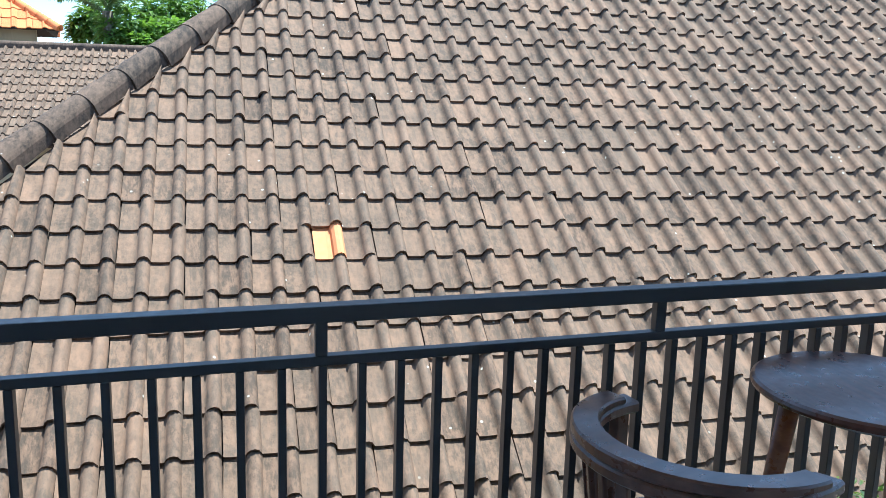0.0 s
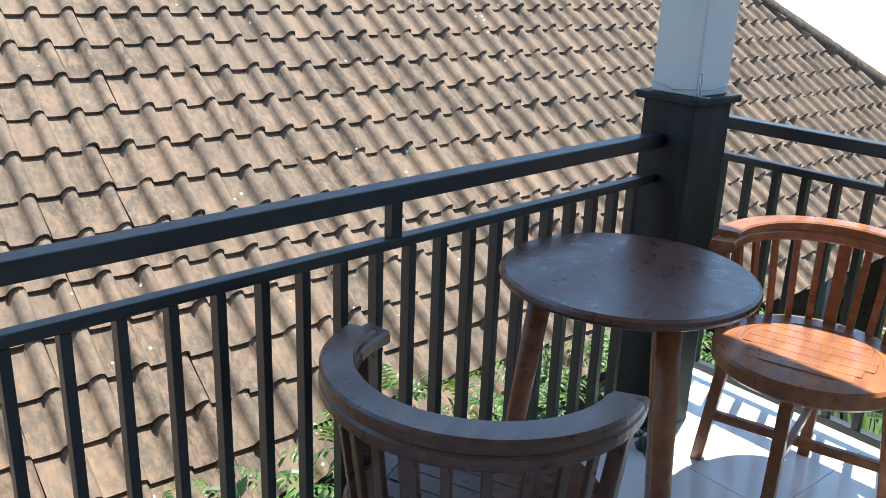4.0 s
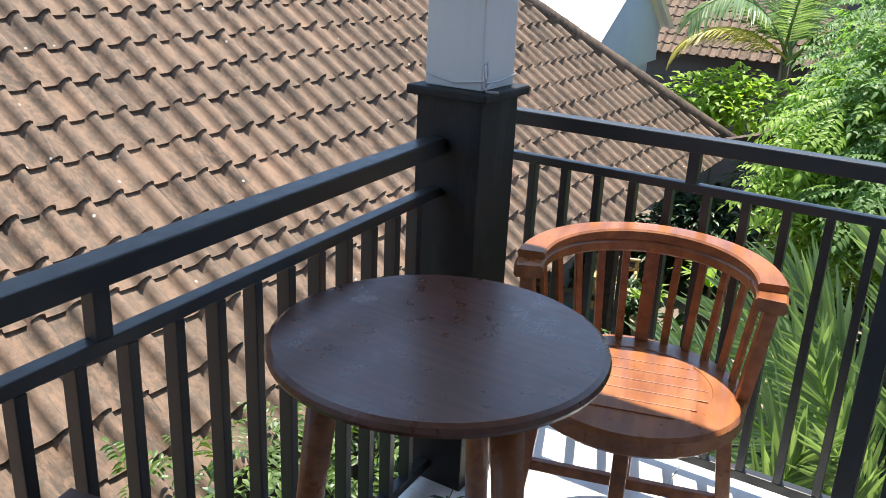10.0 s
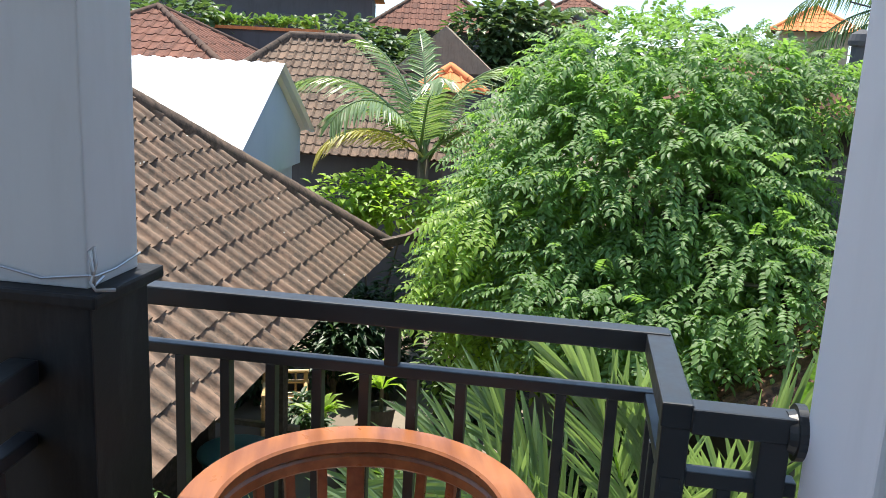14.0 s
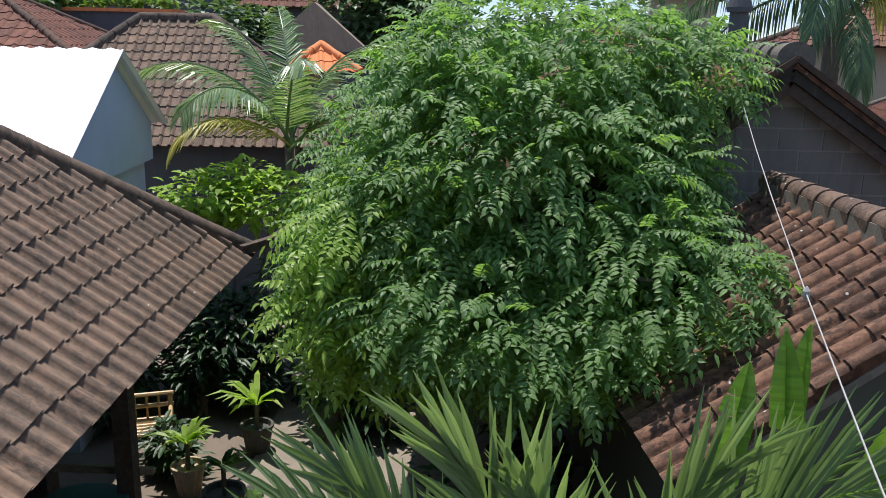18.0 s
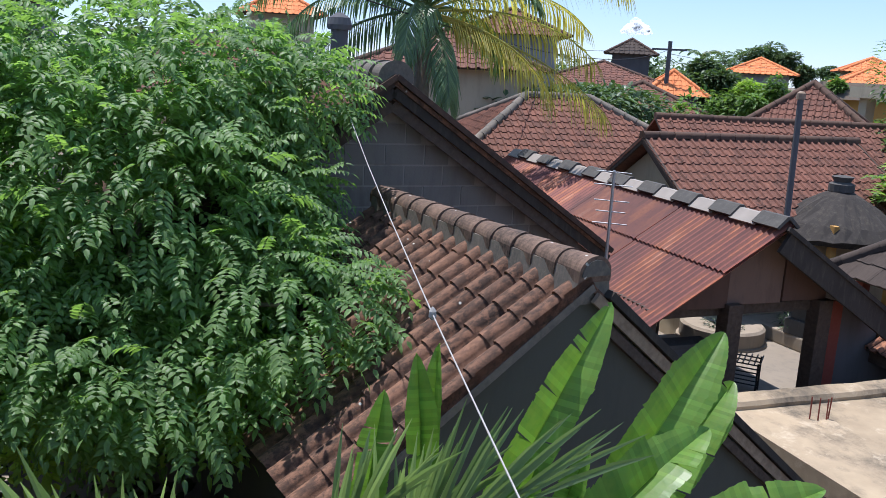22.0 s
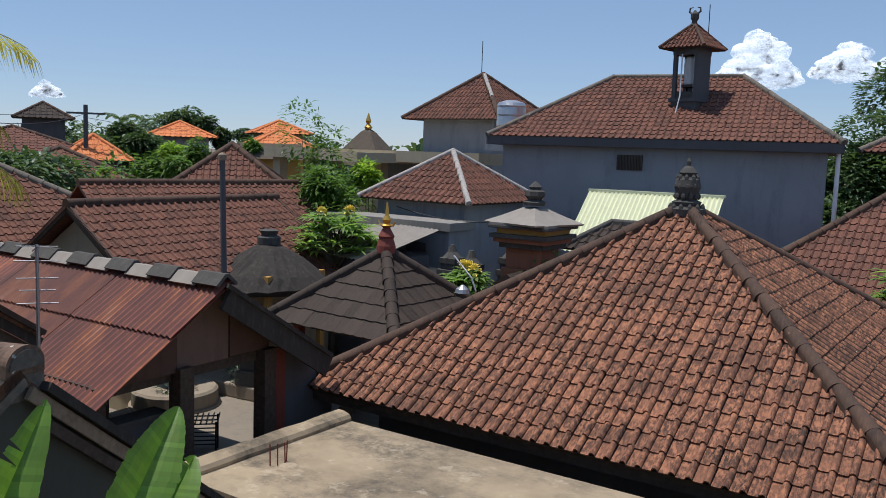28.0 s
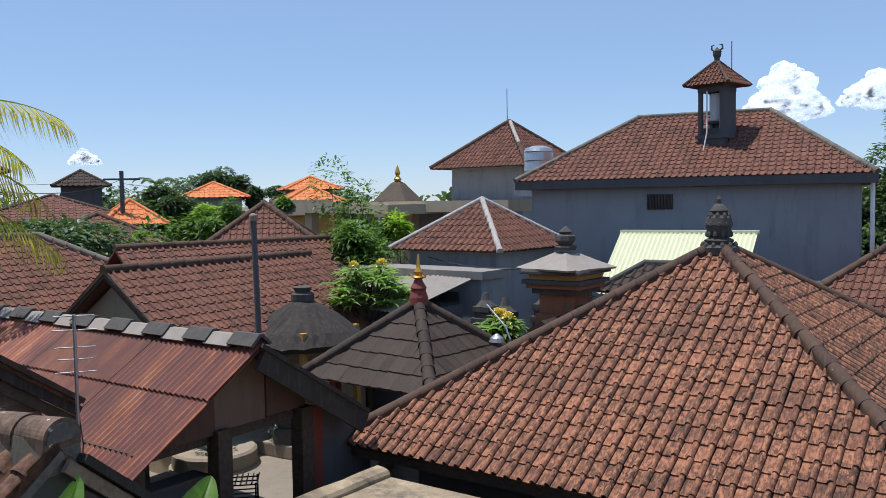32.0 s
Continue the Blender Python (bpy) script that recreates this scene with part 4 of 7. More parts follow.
# alike chairs; the first has its shade put into the wood colour
corner_chair("brown wooden corner chair in the shade beside the table", pose(1.468, 1.272, 0, 0, 0, 22), TEAK_SHADE)
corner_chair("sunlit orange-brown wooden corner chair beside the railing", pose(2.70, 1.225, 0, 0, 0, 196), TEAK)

# ---- roof across the yard ----
ha = thing("neighbour_house", "house with a large weathered grey-brown clay tile hip roof", "house")
OA = np.array((1.072, 4.534, 0.603))
SA = math.radians(37.58)
UP = np.array((0, math.cos(SA), math.sin(SA)))
EAVE = OA + UP * (-8.5 * COURSE)
XL, XR, NR = -2.78, 10.74, 23
E0 = np.array((OA[0] - PITCH * math.ceil((OA[0] - XL) / PITCH), EAVE[1], EAVE[2]))
WA = XR - E0[0]
LA = NR * COURSE
run = LA * math.cos(SA)
deck = part("roof", slab([E0, E0 + (WA, 0, 0), E0 + np.array((WA - run * 0.87, 0, 0)) + UP * LA, E0 + np.array((run, 0, 0)) + UP * LA], 0.04), DECK, ha)
jo = round((OA[0] - E0[0]) / PITCH) - 1
E0s = E0 + np.array((-0.0, 0, 0))
roof_face(deck, E0s, (1, 0, 0), UP, WA, LA, run, run * 0.87, TILE_A, 300, (1.6, 4.2, 0.4), FULL, skip={(8, jo)})
tv, tf = tile_arrays(FULL, PITCH, COURSE)
m = Matrix([list(r) for r in np.c_[(1, 0, 0), UP, np.cross((1, 0, 0), UP)]]).to_4x4()
m.translation = Vector(E0s + np.array((jo * PITCH, 0, 0)) + UP * 8 * COURSE)
put("tile", mesh("tile_new", tv, tf, ORANGE), deck, m, "fresh orange replacement tile")
PL, PR = E0 + np.array((run, 0, 0)) + UP * LA, E0 + np.array((WA - run * 0.87, 0, 0)) + UP * LA
HIP = np.array((-0.08, 0, 0))
caps(deck, E0 + UP * 0.05 + HIP, PL + HIP, HIP_A, 0.108, 0.33, False, 0.03)
caps(deck, E0 + np.array((WA, 0, 0)) + UP * 0.05, PR, HIP_A, 0.10, 0.33, False, 0.03)
caps(deck, PL, PR, HIP_A, 0.11, 0.33, True, 0.03)
BY = PL[1] + run
for a, b, c in ((E0, PL, (E0[0], BY, E0[2])), (E0 + np.array((WA, 0, 0)), PR, (XR, BY, E0[2]))):
    part("roof", slab([tuple(a), tuple(b), tuple(c)], 0.04), TILE_A, ha)
part("roof", slab([tuple(PL), tuple(PR), (XR, BY, E0[2]), (E0[0], BY, E0[2])], 0.04), TILE_A, ha)
part("wall", box(E0[0] + 1.0, 9.2, 4.35, BY - 1.0, GROUND, EAVE[2] + 0.75), DARKWOOD, ha, "dark board wall")
part("platform", box(E0[0] + 1.0, 8.9, EAVE[1] + 0.75, 4.35, GROUND, -2.75), DARKWOOD, ha)
for x in (0.5, 3.2, 5.9, 8.6):
    part("post", bar((x, EAVE[1] + 0.55, GROUND), (x, EAVE[1] + 0.55, EAVE[2] + 0.35), 0.14), DARKWOOD, ha)
part("eave_beam", bar((E0[0] + 0.7, EAVE[1] + 0.55, EAVE[2] + 0.27), (XR - 0.7, EAVE[1] + 0.55, EAVE[2] + 0.27), 0.12), DARKWOOD, ha)
part("hanging_board", box(E0[0] + 1.0, 8.7, EAVE[1] + 0.53, EAVE[1] + 0.57, EAVE[2] - 0.1, EAVE[2] + 0.25), DARKWOOD, ha)
bm = prism([(0, 0), (0.5, 0.06), (0.75, 0.2), (0.62, 0.24), (0.35, 0.13), (0, 0.09)], 1, -0.04, 0.04)
part("corner_ornament", bm, HIP_A, ha, "upturned dark eave ornament", pose(XR - 0.25, EAVE[1] + 0.05, EAVE[2] + 0.07, 0, 0, -45))

# ---- lean-to tile roof and the block gable behind it ----
hb = thing("lean_to_house", "small gabled house with brown pantiles and a thick mortared ridge", "house", m=pose(6.79, -2.153, 0, 0, 0, 5.6))
rb = gable_roof(hb, 0.0, 2.95, -2.4, 0.0, 1.74, -1.60, 0.326, TILE_B, CAP_B, -0.866, "N", 300, (0.5, 1, 0), BARREL, 0.118, 0.255, False, False, 0.06, 0.172)
part("ridge_mortar", prism([(-0.14, 0.20), (0.14, 0.20), (0.11, 0.405), (-0.11, 0.405)], 0, 0.01, 2.9), RIDGE, hb, "grey mortar bed")
part("ridge_end", prism([(0.105 * math.cos(k * math.pi / 8), 0.375 + 0.10 * math.sin(k * math.pi / 8)) for k in range(9)], 0, -0.012, 0.2), RIDGE, hb, "mortared ridge end")
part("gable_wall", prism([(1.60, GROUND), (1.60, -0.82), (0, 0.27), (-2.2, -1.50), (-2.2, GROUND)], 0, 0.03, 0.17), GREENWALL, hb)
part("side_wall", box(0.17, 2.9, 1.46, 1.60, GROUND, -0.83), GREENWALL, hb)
part("verge_mortar", bar((0.02, 1.74, -0.885), (0.02, 0.0, 0.305), 0.05, 0.05), RIDGE, hb)
part("barge_board", bar((-0.02, -2.4, -1.68), (-0.02, 0.0, 0.245), 0.03, 0.07), PALEWOOD, hb)
part("rafter", bar((0.0, -2.4, -1.79), (0.0, -0.1, 0.055), 0.05, 0.06), DARKWOOD, hb)
part("verge_tile", bar((0.0, -2.4, -1.585), (0.0, -0.1, 0.26), 0.12, 0.05), THATCH, hb)
hc = thing("block_house", "house with a bare grey concrete block gable and clay tile roof", "house", m=pose(10.2, -2.08, 0, 0, 0, -1.5))
gable_roof(hc, -0.18, 6.5, -2.46, 0.0, 3.6, -0.26, 1.40, TILE_B, RIDGE, -1.05, "N", 0, None, COARSE, 0.16, 0.32, True)
wallc = part("gable_wall", prism([(-2.2, GROUND), (3.3, GROUND), (3.3, -0.98), (0, 1.26), (-2.2, -0.24)], 0, 0.06, 0.2), MORTAR, hc)
bh, bl = 0.2, 0.40
z, k = GROUND + 2.0, 0
while z < 1.3:
    ylo, yhi = -max(0, (1.24 - (z + bh)) / 0.675), max(0, (1.24 - (z + bh)) / 0.68)
    y = -5 + (0.2 if k % 2 else 0)
    while y < 3.4:
        a, b = max(y + 0.008, ylo, -2.15), min(y + bl - 0.008, yhi, 3.25)
        if b - a > 0.08:
            part("block", box(0.05 + random.uniform(0, 0.006), 0.07, a, b, z + 0.008, z + bh - 0.008), BLOCK, wallc)
        y += bl
    z += bh
    k += 1
for s, zl, yl in ((-1, -0.26, -2.46), (1, -1.05, 3.6)):
    part("barge_board", bar((-0.14, yl, zl - 0.1), (-0.14, 0.0, 1.30), 0.03, 0.10), THATCH, hc)
    part("verge_board", bar((-0.10, yl, zl - 0.22), (-0.10, 0.0, 1.17), 0.025, 0.1), DARKWOOD, hc)
    part("verge_tile", bar((-0.16, yl, zl + 0.01), (-0.16, 0.0, 1.43), 0.14, 0.05), RIDGE_F, hc)
part("flue", rod((1.2, 0.15, 1.2), (1.2, 0.15, 1.85), 0.09, 0.09, 14), DARKGREY, hc)
part("flue_cap", lathe([(0.12, 1.85), (0.13, 1.9), (0.11, 1.97), (0.03, 2.02)], 16, at=(1.2, 0.15, 0)), DARKGREY, hc)

# ---- rusty roof ----
hd = thing("shed", "open shed with a rusty corrugated iron roof and grey ridge tiles", "shed", m=pose(9.58, -6.61, 0, 0, 0, -4.4))
RW = 7.3
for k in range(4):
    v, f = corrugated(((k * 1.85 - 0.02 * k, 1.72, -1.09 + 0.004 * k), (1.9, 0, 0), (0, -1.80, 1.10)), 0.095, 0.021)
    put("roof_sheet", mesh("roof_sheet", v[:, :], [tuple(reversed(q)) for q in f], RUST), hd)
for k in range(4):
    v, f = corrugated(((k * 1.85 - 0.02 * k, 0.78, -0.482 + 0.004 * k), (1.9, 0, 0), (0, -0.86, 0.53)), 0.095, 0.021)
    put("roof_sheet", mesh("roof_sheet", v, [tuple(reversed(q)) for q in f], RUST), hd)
part("back_roof", slab([(0, -0.02, 0.0), (RW, -0.02, 0.0), (RW, -1.75, -1.12), (0, -1.75, -1.12)], 0.05), DARKWOOD, hd)
for k in range(18):
    part("ridge_tile", prism([(-0.16, -0.07), (-0.03, 0.05), (0.03, 0.05), (0.16, -0.07), (0.13, -0.09), (0.0, 0.02), (-0.13, -0.09)], 0, k * 0.405, k * 0.405 + 0.43), GREYSHEET if k % 2 else STONE, hd, m=pose(0, 0, 0.035 + (0 if k % 2 else 0.035) + random.uniform(0, 0.012)))
# patched boards close the gable above an open front
part("gable_panel", prism([(0.46, -0.98), (1.25, -0.98), (1.25, -0.88), (0.46, -0.40)], 0, 0.30, 0.34), PANEL, hd)
part("gable_panel", prism([(-0.30, -0.95), (0.45, -0.95), (0.45, -0.39), (0.0, -0.12), (-0.30, -0.30)], 0, 0.31, 0.35), PANEL_LIGHT, hd)
part("gable_panel", prism([(-0.95, -0.93), (-0.31, -0.93), (-0.31, -0.31), (-0.95, -0.72)], 0, 0.29, 0.33), PANEL, hd)
for y in (0.38, -0.92):
    part("post", bar((0.32, y, GROUND), (0.32, y, -0.93), 0.2, 0.2, 0.01), DARKWOOD, hd)
for x in (0.35, 7.0):
    part("post", bar((x, 1.45, GROUND), (x, 1.45, -0.95), 0.13), DARKWOOD, hd)
part("post", bar((7.0, -1.6, GROUND), (7.0, -1.6, -1.05), 0.13), DARKWOOD, hd)
part("beam", bar((0.35, 1.45, -1.0), (7.0, 1.45, -1.0), 0.12), DARKWOOD, hd)
part("beam", bar((0.42, -0.9, -1.02), (0.42, 1.45, -1.04), 0.08, 0.12), DARKWOOD, hd)
part("red_panel", box(0.34, 0.38, -1.30, -1.04, GROUND, -0.98), REDCLAY, hd)
part("side_wall", prism([(-2.25, GROUND), (-1.31, GROUND), (-1.31, -0.92), (-1.66, -1.15), (-2.25, -1.3)], 0, 0.36, 0.46), DARKGREY, hd)
part("barge_board", bar((0.0, 0.02, -0.14), (0.0, -1.75, -1.26), 0.05, 0.30), THATCH, hd)
part("barge_strip", bar((-0.03, 0.03, 0.0), (-0.03, -1.77, -1.12), 0.05, 0.05), THATCH, hd)
part("half_wall", box(0.55, 0.70, 0.40, 1.6, GROUND, -1.52), DARKGREY, hd)
part("counter", box(0.50, 0.78, 0.40, 1.6, -1.52, -1.47), STONE, hd)
an = thing("tv_aerial", "old television aerial on a thin pole", "aerial")
ax, ay = 9.72, -4.32
part("pole", rod((ax, ay, GROUND), (ax, ay, 0.62), 0.016, 0.016, 8), GALV, an)
for k, (z, l) in enumerate(((0.6, 0.20), (0.47, 0.22), (0.31, 0.20), (0.2, 0.17), (0.08, 0.20))):
    part("rod", rod((ax - l * 0.45, ay - l * 0.75, z), (ax + l * 0.45, ay + l * 0.75, z + 0.01), 0.006, 0.006, 6), GALV, an)
part("boom", rod((ax - 0.1, ay + 0.06, 0.62), (ax + 0.34, ay - 0.2, 0.52), 0.008, 0.008, 6), GALV, an)
part("cable", tube([(ax, ay, 0.1), (ax + 0.05, ay - 0.03, -0.2), (ax + 0.02, ay - 0.06, -0.6), (ax, ay, -1.0)], 0.006), BLACKCABLE, an)

# ---- flat concrete roof ----
hs = thing("flat_roof_house", "flat weathered concrete roof with a raised kerb and bare reinforcing bars", "house", m=pose(8.889, -7.855, -0.000, 0, 0, -5.0))
SLAB_TOP = -1.786
part("slab", prism([(-6.8, -0.1), (0.05, -0.1), (0.05, 2.40), (-6.8, 2.45)], 2, SLAB_TOP - 0.19, SLAB_TOP), SLAB, hs)
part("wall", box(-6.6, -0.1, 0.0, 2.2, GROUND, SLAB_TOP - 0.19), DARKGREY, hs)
bm = bmesh.new()
rings = []
for k in range(17):
    arc = [(-0.10, -0.15), (-0.11, 0.04), (-0.08, 0.085), (0.0, 0.105), (0.10, 0.11), (0.16, 0.07), (0.19, -0.15)]
    rings.append([bm.verts.new((x + 0.003 * math.sin(k * 1.3) + random.uniform(-0.003, 0.003), -0.1 + k * 0.159, SLAB_TOP + z + 0.003 * math.sin(k * 0.9 + x * 9) + random.uniform(-0.003, 0.003))) for x, z in arc])
for r0, r1 in zip(rings, rings[1:]):
    for k in range(6):
        bm.faces.new((r0[k], r1[k], r1[k + 1], r0[k + 1]))
bm.faces.new(rings[0])
bm.faces.new(list(reversed(rings[-1])))
bmesh.ops.recalc_face_normals(bm, faces=bm.faces)
part("kerb", bm, SLAB, hs)
for k, (x, y) in enumerate(((-0.45, 1.62), (-0.50, 1.56), (-0.54, 1.49), (-0.49, 1.42))):
    part("rebar", rod((x, y, SLAB_TOP), (x + random.uniform(-0.015, 0.015), y, SLAB_TOP + 0.24), 0.0075, None, 6), REDCLAY, hs)
part("mortar_heap", lathe([(0.12, SLAB_TOP), (0.09, SLAB_TOP + 0.02), (0.03, SLAB_TOP + 0.03)], 9, at=(-0.62, 1.52, 0)), CONCRETE, hs)
for k in range(4):
    part("rebar", rod((-2.4 - k * 0.06, 2.2 + (k % 2) * 0.06, SLAB_TOP), (-2.4 - k * 0.06, 2.2 + (k % 2) * 0.06, SLAB_TOP + 0.26), 0.02, None, 6), CONCRETE, hs)
part("mortar_heap", lathe([(0.12, SLAB_TOP), (0.1, SLAB_TOP + 0.02), (0.03, SLAB_TOP + 0.035)], 10, at=(-2.5, 2.2, 0)), CONCRETE, hs)

# ---- big red pyramid roof ----
hf = thing("pyramid_house", "house with a large red-orange clay tile pyramid roof and carved finial", "house", m=pose(5.78, -11.96, 0, 0, 0, -5.5))
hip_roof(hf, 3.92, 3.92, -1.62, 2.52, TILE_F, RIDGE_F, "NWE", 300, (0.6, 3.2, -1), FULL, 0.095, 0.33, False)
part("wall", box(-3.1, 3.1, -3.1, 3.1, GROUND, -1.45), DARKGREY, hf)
part("eave_board", box(-3.85, 3.85, 3.72, 3.84, -1.80, -1.66), DARKWOOD, hf)
fin = part("finial", lathe([(0.26, 0.78), (0.27, 0.88), (0.19, 0.92), (0.21, 0.98), (0.13, 1.02), (0.16, 1.10), (0.19, 1.20), (0.17, 1.30), (0.10, 1.36), (0.13, 1.40), (0.08, 1.47), (0.03, 1.50), (0.035, 1.56), (0.006, 1.62)], 14), STONE, hf, "dark carved stone finial")
for j, (rr, z, s, n) in enumerate(((0.23, 0.90, 0.045, 12), (0.16, 1.06, 0.045, 10), (0.16, 1.20, 0.05, 10), (0.14, 1.32, 0.045, 9), (0.08, 1.42, 0.03, 6))):
    for k in range(n):
        a = (k + 0.5 * (j % 2)) * math.tau / n
        part("petal", lathe([(0.01, z - s), (s * 0.8, z - s * 0.3), (s * 0.7, z + s * 0.5), (0.008, z + s * 1.3)], 5, at=(rr * math.cos(a), rr * math.sin(a), 0)), STONE, fin)

# ---- dark shrine pavilion ----
hg = thing("pavilion", "pavilion with a black metal tile pyramid roof and gilded finial", "pavilion", m=pose(10.56, -11.4, 0, 0, 0, -7.4))
hip_roof(hg, 1.40, 1.40, -1.23, 1.13, TILE_DARK, TILE_DARK, "NWE", 0, None, [(0.0, 0.012), (0.03, 0.014), (0.09, 0.0), (0.15, 0.0), (0.218, 0.012)], 0.10, 0.27, True, course=0.33, pitch=0.22)
for x in (-1.0, 1.0):
    for y in (-1.0, 1.0):
        part("post", bar((x, y, GROUND), (x, y, -1.2), 0.14), REDCLAY, hg)
part("finial_base", lathe([(0.17, -0.12), (0.16, 0.0), (0.12, 0.12), (0.14, 0.16), (0.06, 0.3)], 12), REDCLAY, hg)
part("finial", lathe([(0.06, 0.3), (0.11, 0.34), (0.05, 0.38), (0.08, 0.43), (0.04, 0.5), (0.012, 0.72)], 12), GOLD, hg, "gilded finial")
for s in (1, -1):
    part("wing", tube([(0.04 * s, 0, 0.36), (0.14 * s, 0, 0.34), (0.19 * s, 0, 0.42)], [0.02, 0.02, 0.006]), GOLD, hg)


# ---- further houses: centre, half sizes, turn, eave height, rise ----
def far_house(name, label, x, y, hx, hy, rot, ze, rise, tile, ridge_mat, wallm, faces="NWSE", over=0.6, cap=0.1, ridge=None, course=COURSE, pitch=PITCH):
    h = thing(name, label, "house", m=pose(x, y, 0, 0, 0, rot))
    hip_roof(h, hx, hy, ze, rise, tile, ridge_mat, faces, 0, None, COARSE, cap, 0.33, True, ridge=ridge, course=course, pitch=pitch)
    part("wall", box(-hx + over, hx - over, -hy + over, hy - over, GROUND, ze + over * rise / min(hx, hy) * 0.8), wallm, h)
    return h


# limed hips of the guard house; also the glare painted on the upper house
LIME_GLARE = plaster("lime_and_glare_ridge", (0.30, 0.275, 0.25), (0.50, 0.47, 0.43), 0.9, (0.17, 0.12, 0.10), 0.9, 4.0, 0.4)
far_house("tiled_house", "house with a red-brown clay pyramid roof", 20.6, -18.5, 1.95, 1.95, 40, 0.18, 1.42, TILE_FAR, RIDGE_F, CREAM, "NW")
hk = thing("gabled_house", "gabled house with a red clay tile roof and cream gable", "house", m=pose(15.9, -9.3, 0, 0, 0, -95))
gable_roof(hk, 0, 5.1, -2.3, 0.0, 2.0, -1.0, 0.45, TILE_FAR, RIDGE_F, -0.85, "S", 0, None, COARSE, 0.09, 0.33, True)
part("wall", prism([(-1.9, GROUND), (1.7, GROUND), (1.7, -0.75), (0, 0.3), (-1.9, -0.85)], 0, 0.35, 4.8), CREAM, hk)
for yl, zl in ((-2.3, -1.0), (2.0, -0.85)):
    part("barge_board", bar((0.03, yl, zl - 0.06), (0.03, 0, 0.40), 0.04, 0.14), DARKWOOD, hk)
    part("barge_board", bar((5.07, yl, zl - 0.06), (5.07, 0, 0.40), 0.04, 0.14), DARKWOOD, hk)
hk2 = thing("gabled_house", "long gabled house with a red clay tile roof behind another", "house", m=pose(18.4, -11.5, 0, 0, 0, -107))
gable_roof(hk2, 0, 6.0, -2.4, 0.0, 2.4, -0.8, 0.68, TILE_FAR, RIDGE_F, None, "S", 0, None, COARSE, 0.09, 0.33, True)
part("wall", box(0.3, 5.7, -2.0, 2.0, GROUND, -0.6), CREAM, hk2)
far_house("tiled_house", "house with a weathered brown hip roof behind the palm", 20.6, -10.3, 3.4, 2.6, -100, -0.55, 1.5, TILE_FAR, RIDGE, CREAM, "NWSE")
hn = far_house("guard_house", "blue-grey house with a red pyramid roof and white mortared hips", 13.23, -18.5, 1.66, 1.66, -6.6, 0.43, 1.18, TILE_FAR, LIME_GLARE, BLUEGREY, "NW", 0.35, 0.07)
part("ledge", box(-1.9, 2.5, 1.7, 2.7, -0.12, 0.06), MORTAR, hn)
part("wall", box(-1.8, 2.4, 1.75, 2.6, GROUND, -0.12), BLUEGREY, hn)
for x in (-1.2, 0.7):
    part("vent", box(x, x + 0.55, 2.595, 2.63, -0.62, -0.42), DARKGREY, hn)

# big blue-grey house with the chimney-like tower
hw = thing("blue_grey_house", "large blue-grey rendered house with a red tile hip roof", "house", m=pose(9.335, -24.7, 0, 0, 0, 5.2))
WZ = 2.0
part("wall", box(-4.15, 4.15, -3.0, 3.0, GROUND, WZ), BLUEGREY, hw)
part("eave_band", box(-4.52, 4.52, -3.36, 3.36, WZ - 0.14, WZ + 0.10, 0.02), DARKGREY, hw)
hip_roof(hw, 4.5, 3.35, WZ + 0.1, 1.86, TILE_FAR, RIDGE, "NW", 0, None, COARSE, 0.08, 0.33, True, ridge=1.84)
win = part("window", box(0.25, 0.93, 2.99, 3.02, 1.28, 1.68), GLASS, hw)
for k in range(9):
    part("bar", box(0.25 + k * 0.08, 0.28 + k * 0.08, 3.02, 3.05, 1.28, 1.68), DARKWOOD, win)
part("downpipe", rod((-4.4, 3.1, -0.6), (-4.4, 3.1, WZ + 0.0), 0.055), PIPE, hw)
part("drain", rod((-4.4, 3.15, -0.55), (-1.8, 3.15, -0.5), 0.05), PIPE, hw)
tw = thing("roof_tower", "small dark tower with a tiled cap and barred openings", "tower", m=pose(8.59, -23.3, 0.0, 0, 0, -14))
part("base", box(-0.36, 0.36, -0.36, 0.36, 2.2, 3.15), DARKGREY, tw)
part("ledge", box(-0.42, 0.42, -0.42, 0.42, 3.15, 3.25), DARKGREY, tw)
for x in (-0.36, 0.26):
    for y in (-0.36, 0.26):
        part("post", box(x, x + 0.1, y, y + 0.1, 3.25, 4.62), DARKGREY, tw)
part("back_wall", box(-0.26, 0.26, -0.36, -0.31, 3.25, 4.62), DARKGREY, tw)
part("side_wall", box(-0.36, -0.31, -0.26, 0.26, 3.25, 4.62), DARKGREY, tw)
part("lintel", box(-0.37, 0.37, -0.37, 0.37, 4.40, 4.62), DARKGREY, tw)
part("sill", box(-0.30, 0.30, 0.24, 0.30, 3.25, 3.42), STONE, tw)
part("drum", lathe([(0.17, 3.62), (0.19, 3.66), (0.185, 3.95), (0.19, 4.0), (0.185, 4.3), (0.16, 4.36), (0.02, 4.38)], 16, at=(0.0, 0.0, 0)), GREYPAINT, tw, "pale ribbed drum inside the tower")
part("drum_stand", box(-0.2, 0.2, -0.2, 0.2, 3.55, 3.62), DARKWOOD, tw)
for x in (-0.2, 0.18):
    part("strut", box(x, x + 0.02, 0.2, 0.22, 3.3, 4.45), GREYPAINT, tw)
part("niche", box(-0.22, 0.22, 0.355, 0.365, 2.35, 3.0), STONE, tw)
hip_roof(tw, 0.64, 0.64, 4.57, 0.66, TILE_FAR, RIDGE_F, "NW", 0, None, COARSE, 0.05, 0.2, True, course=0.16, pitch=0.12)
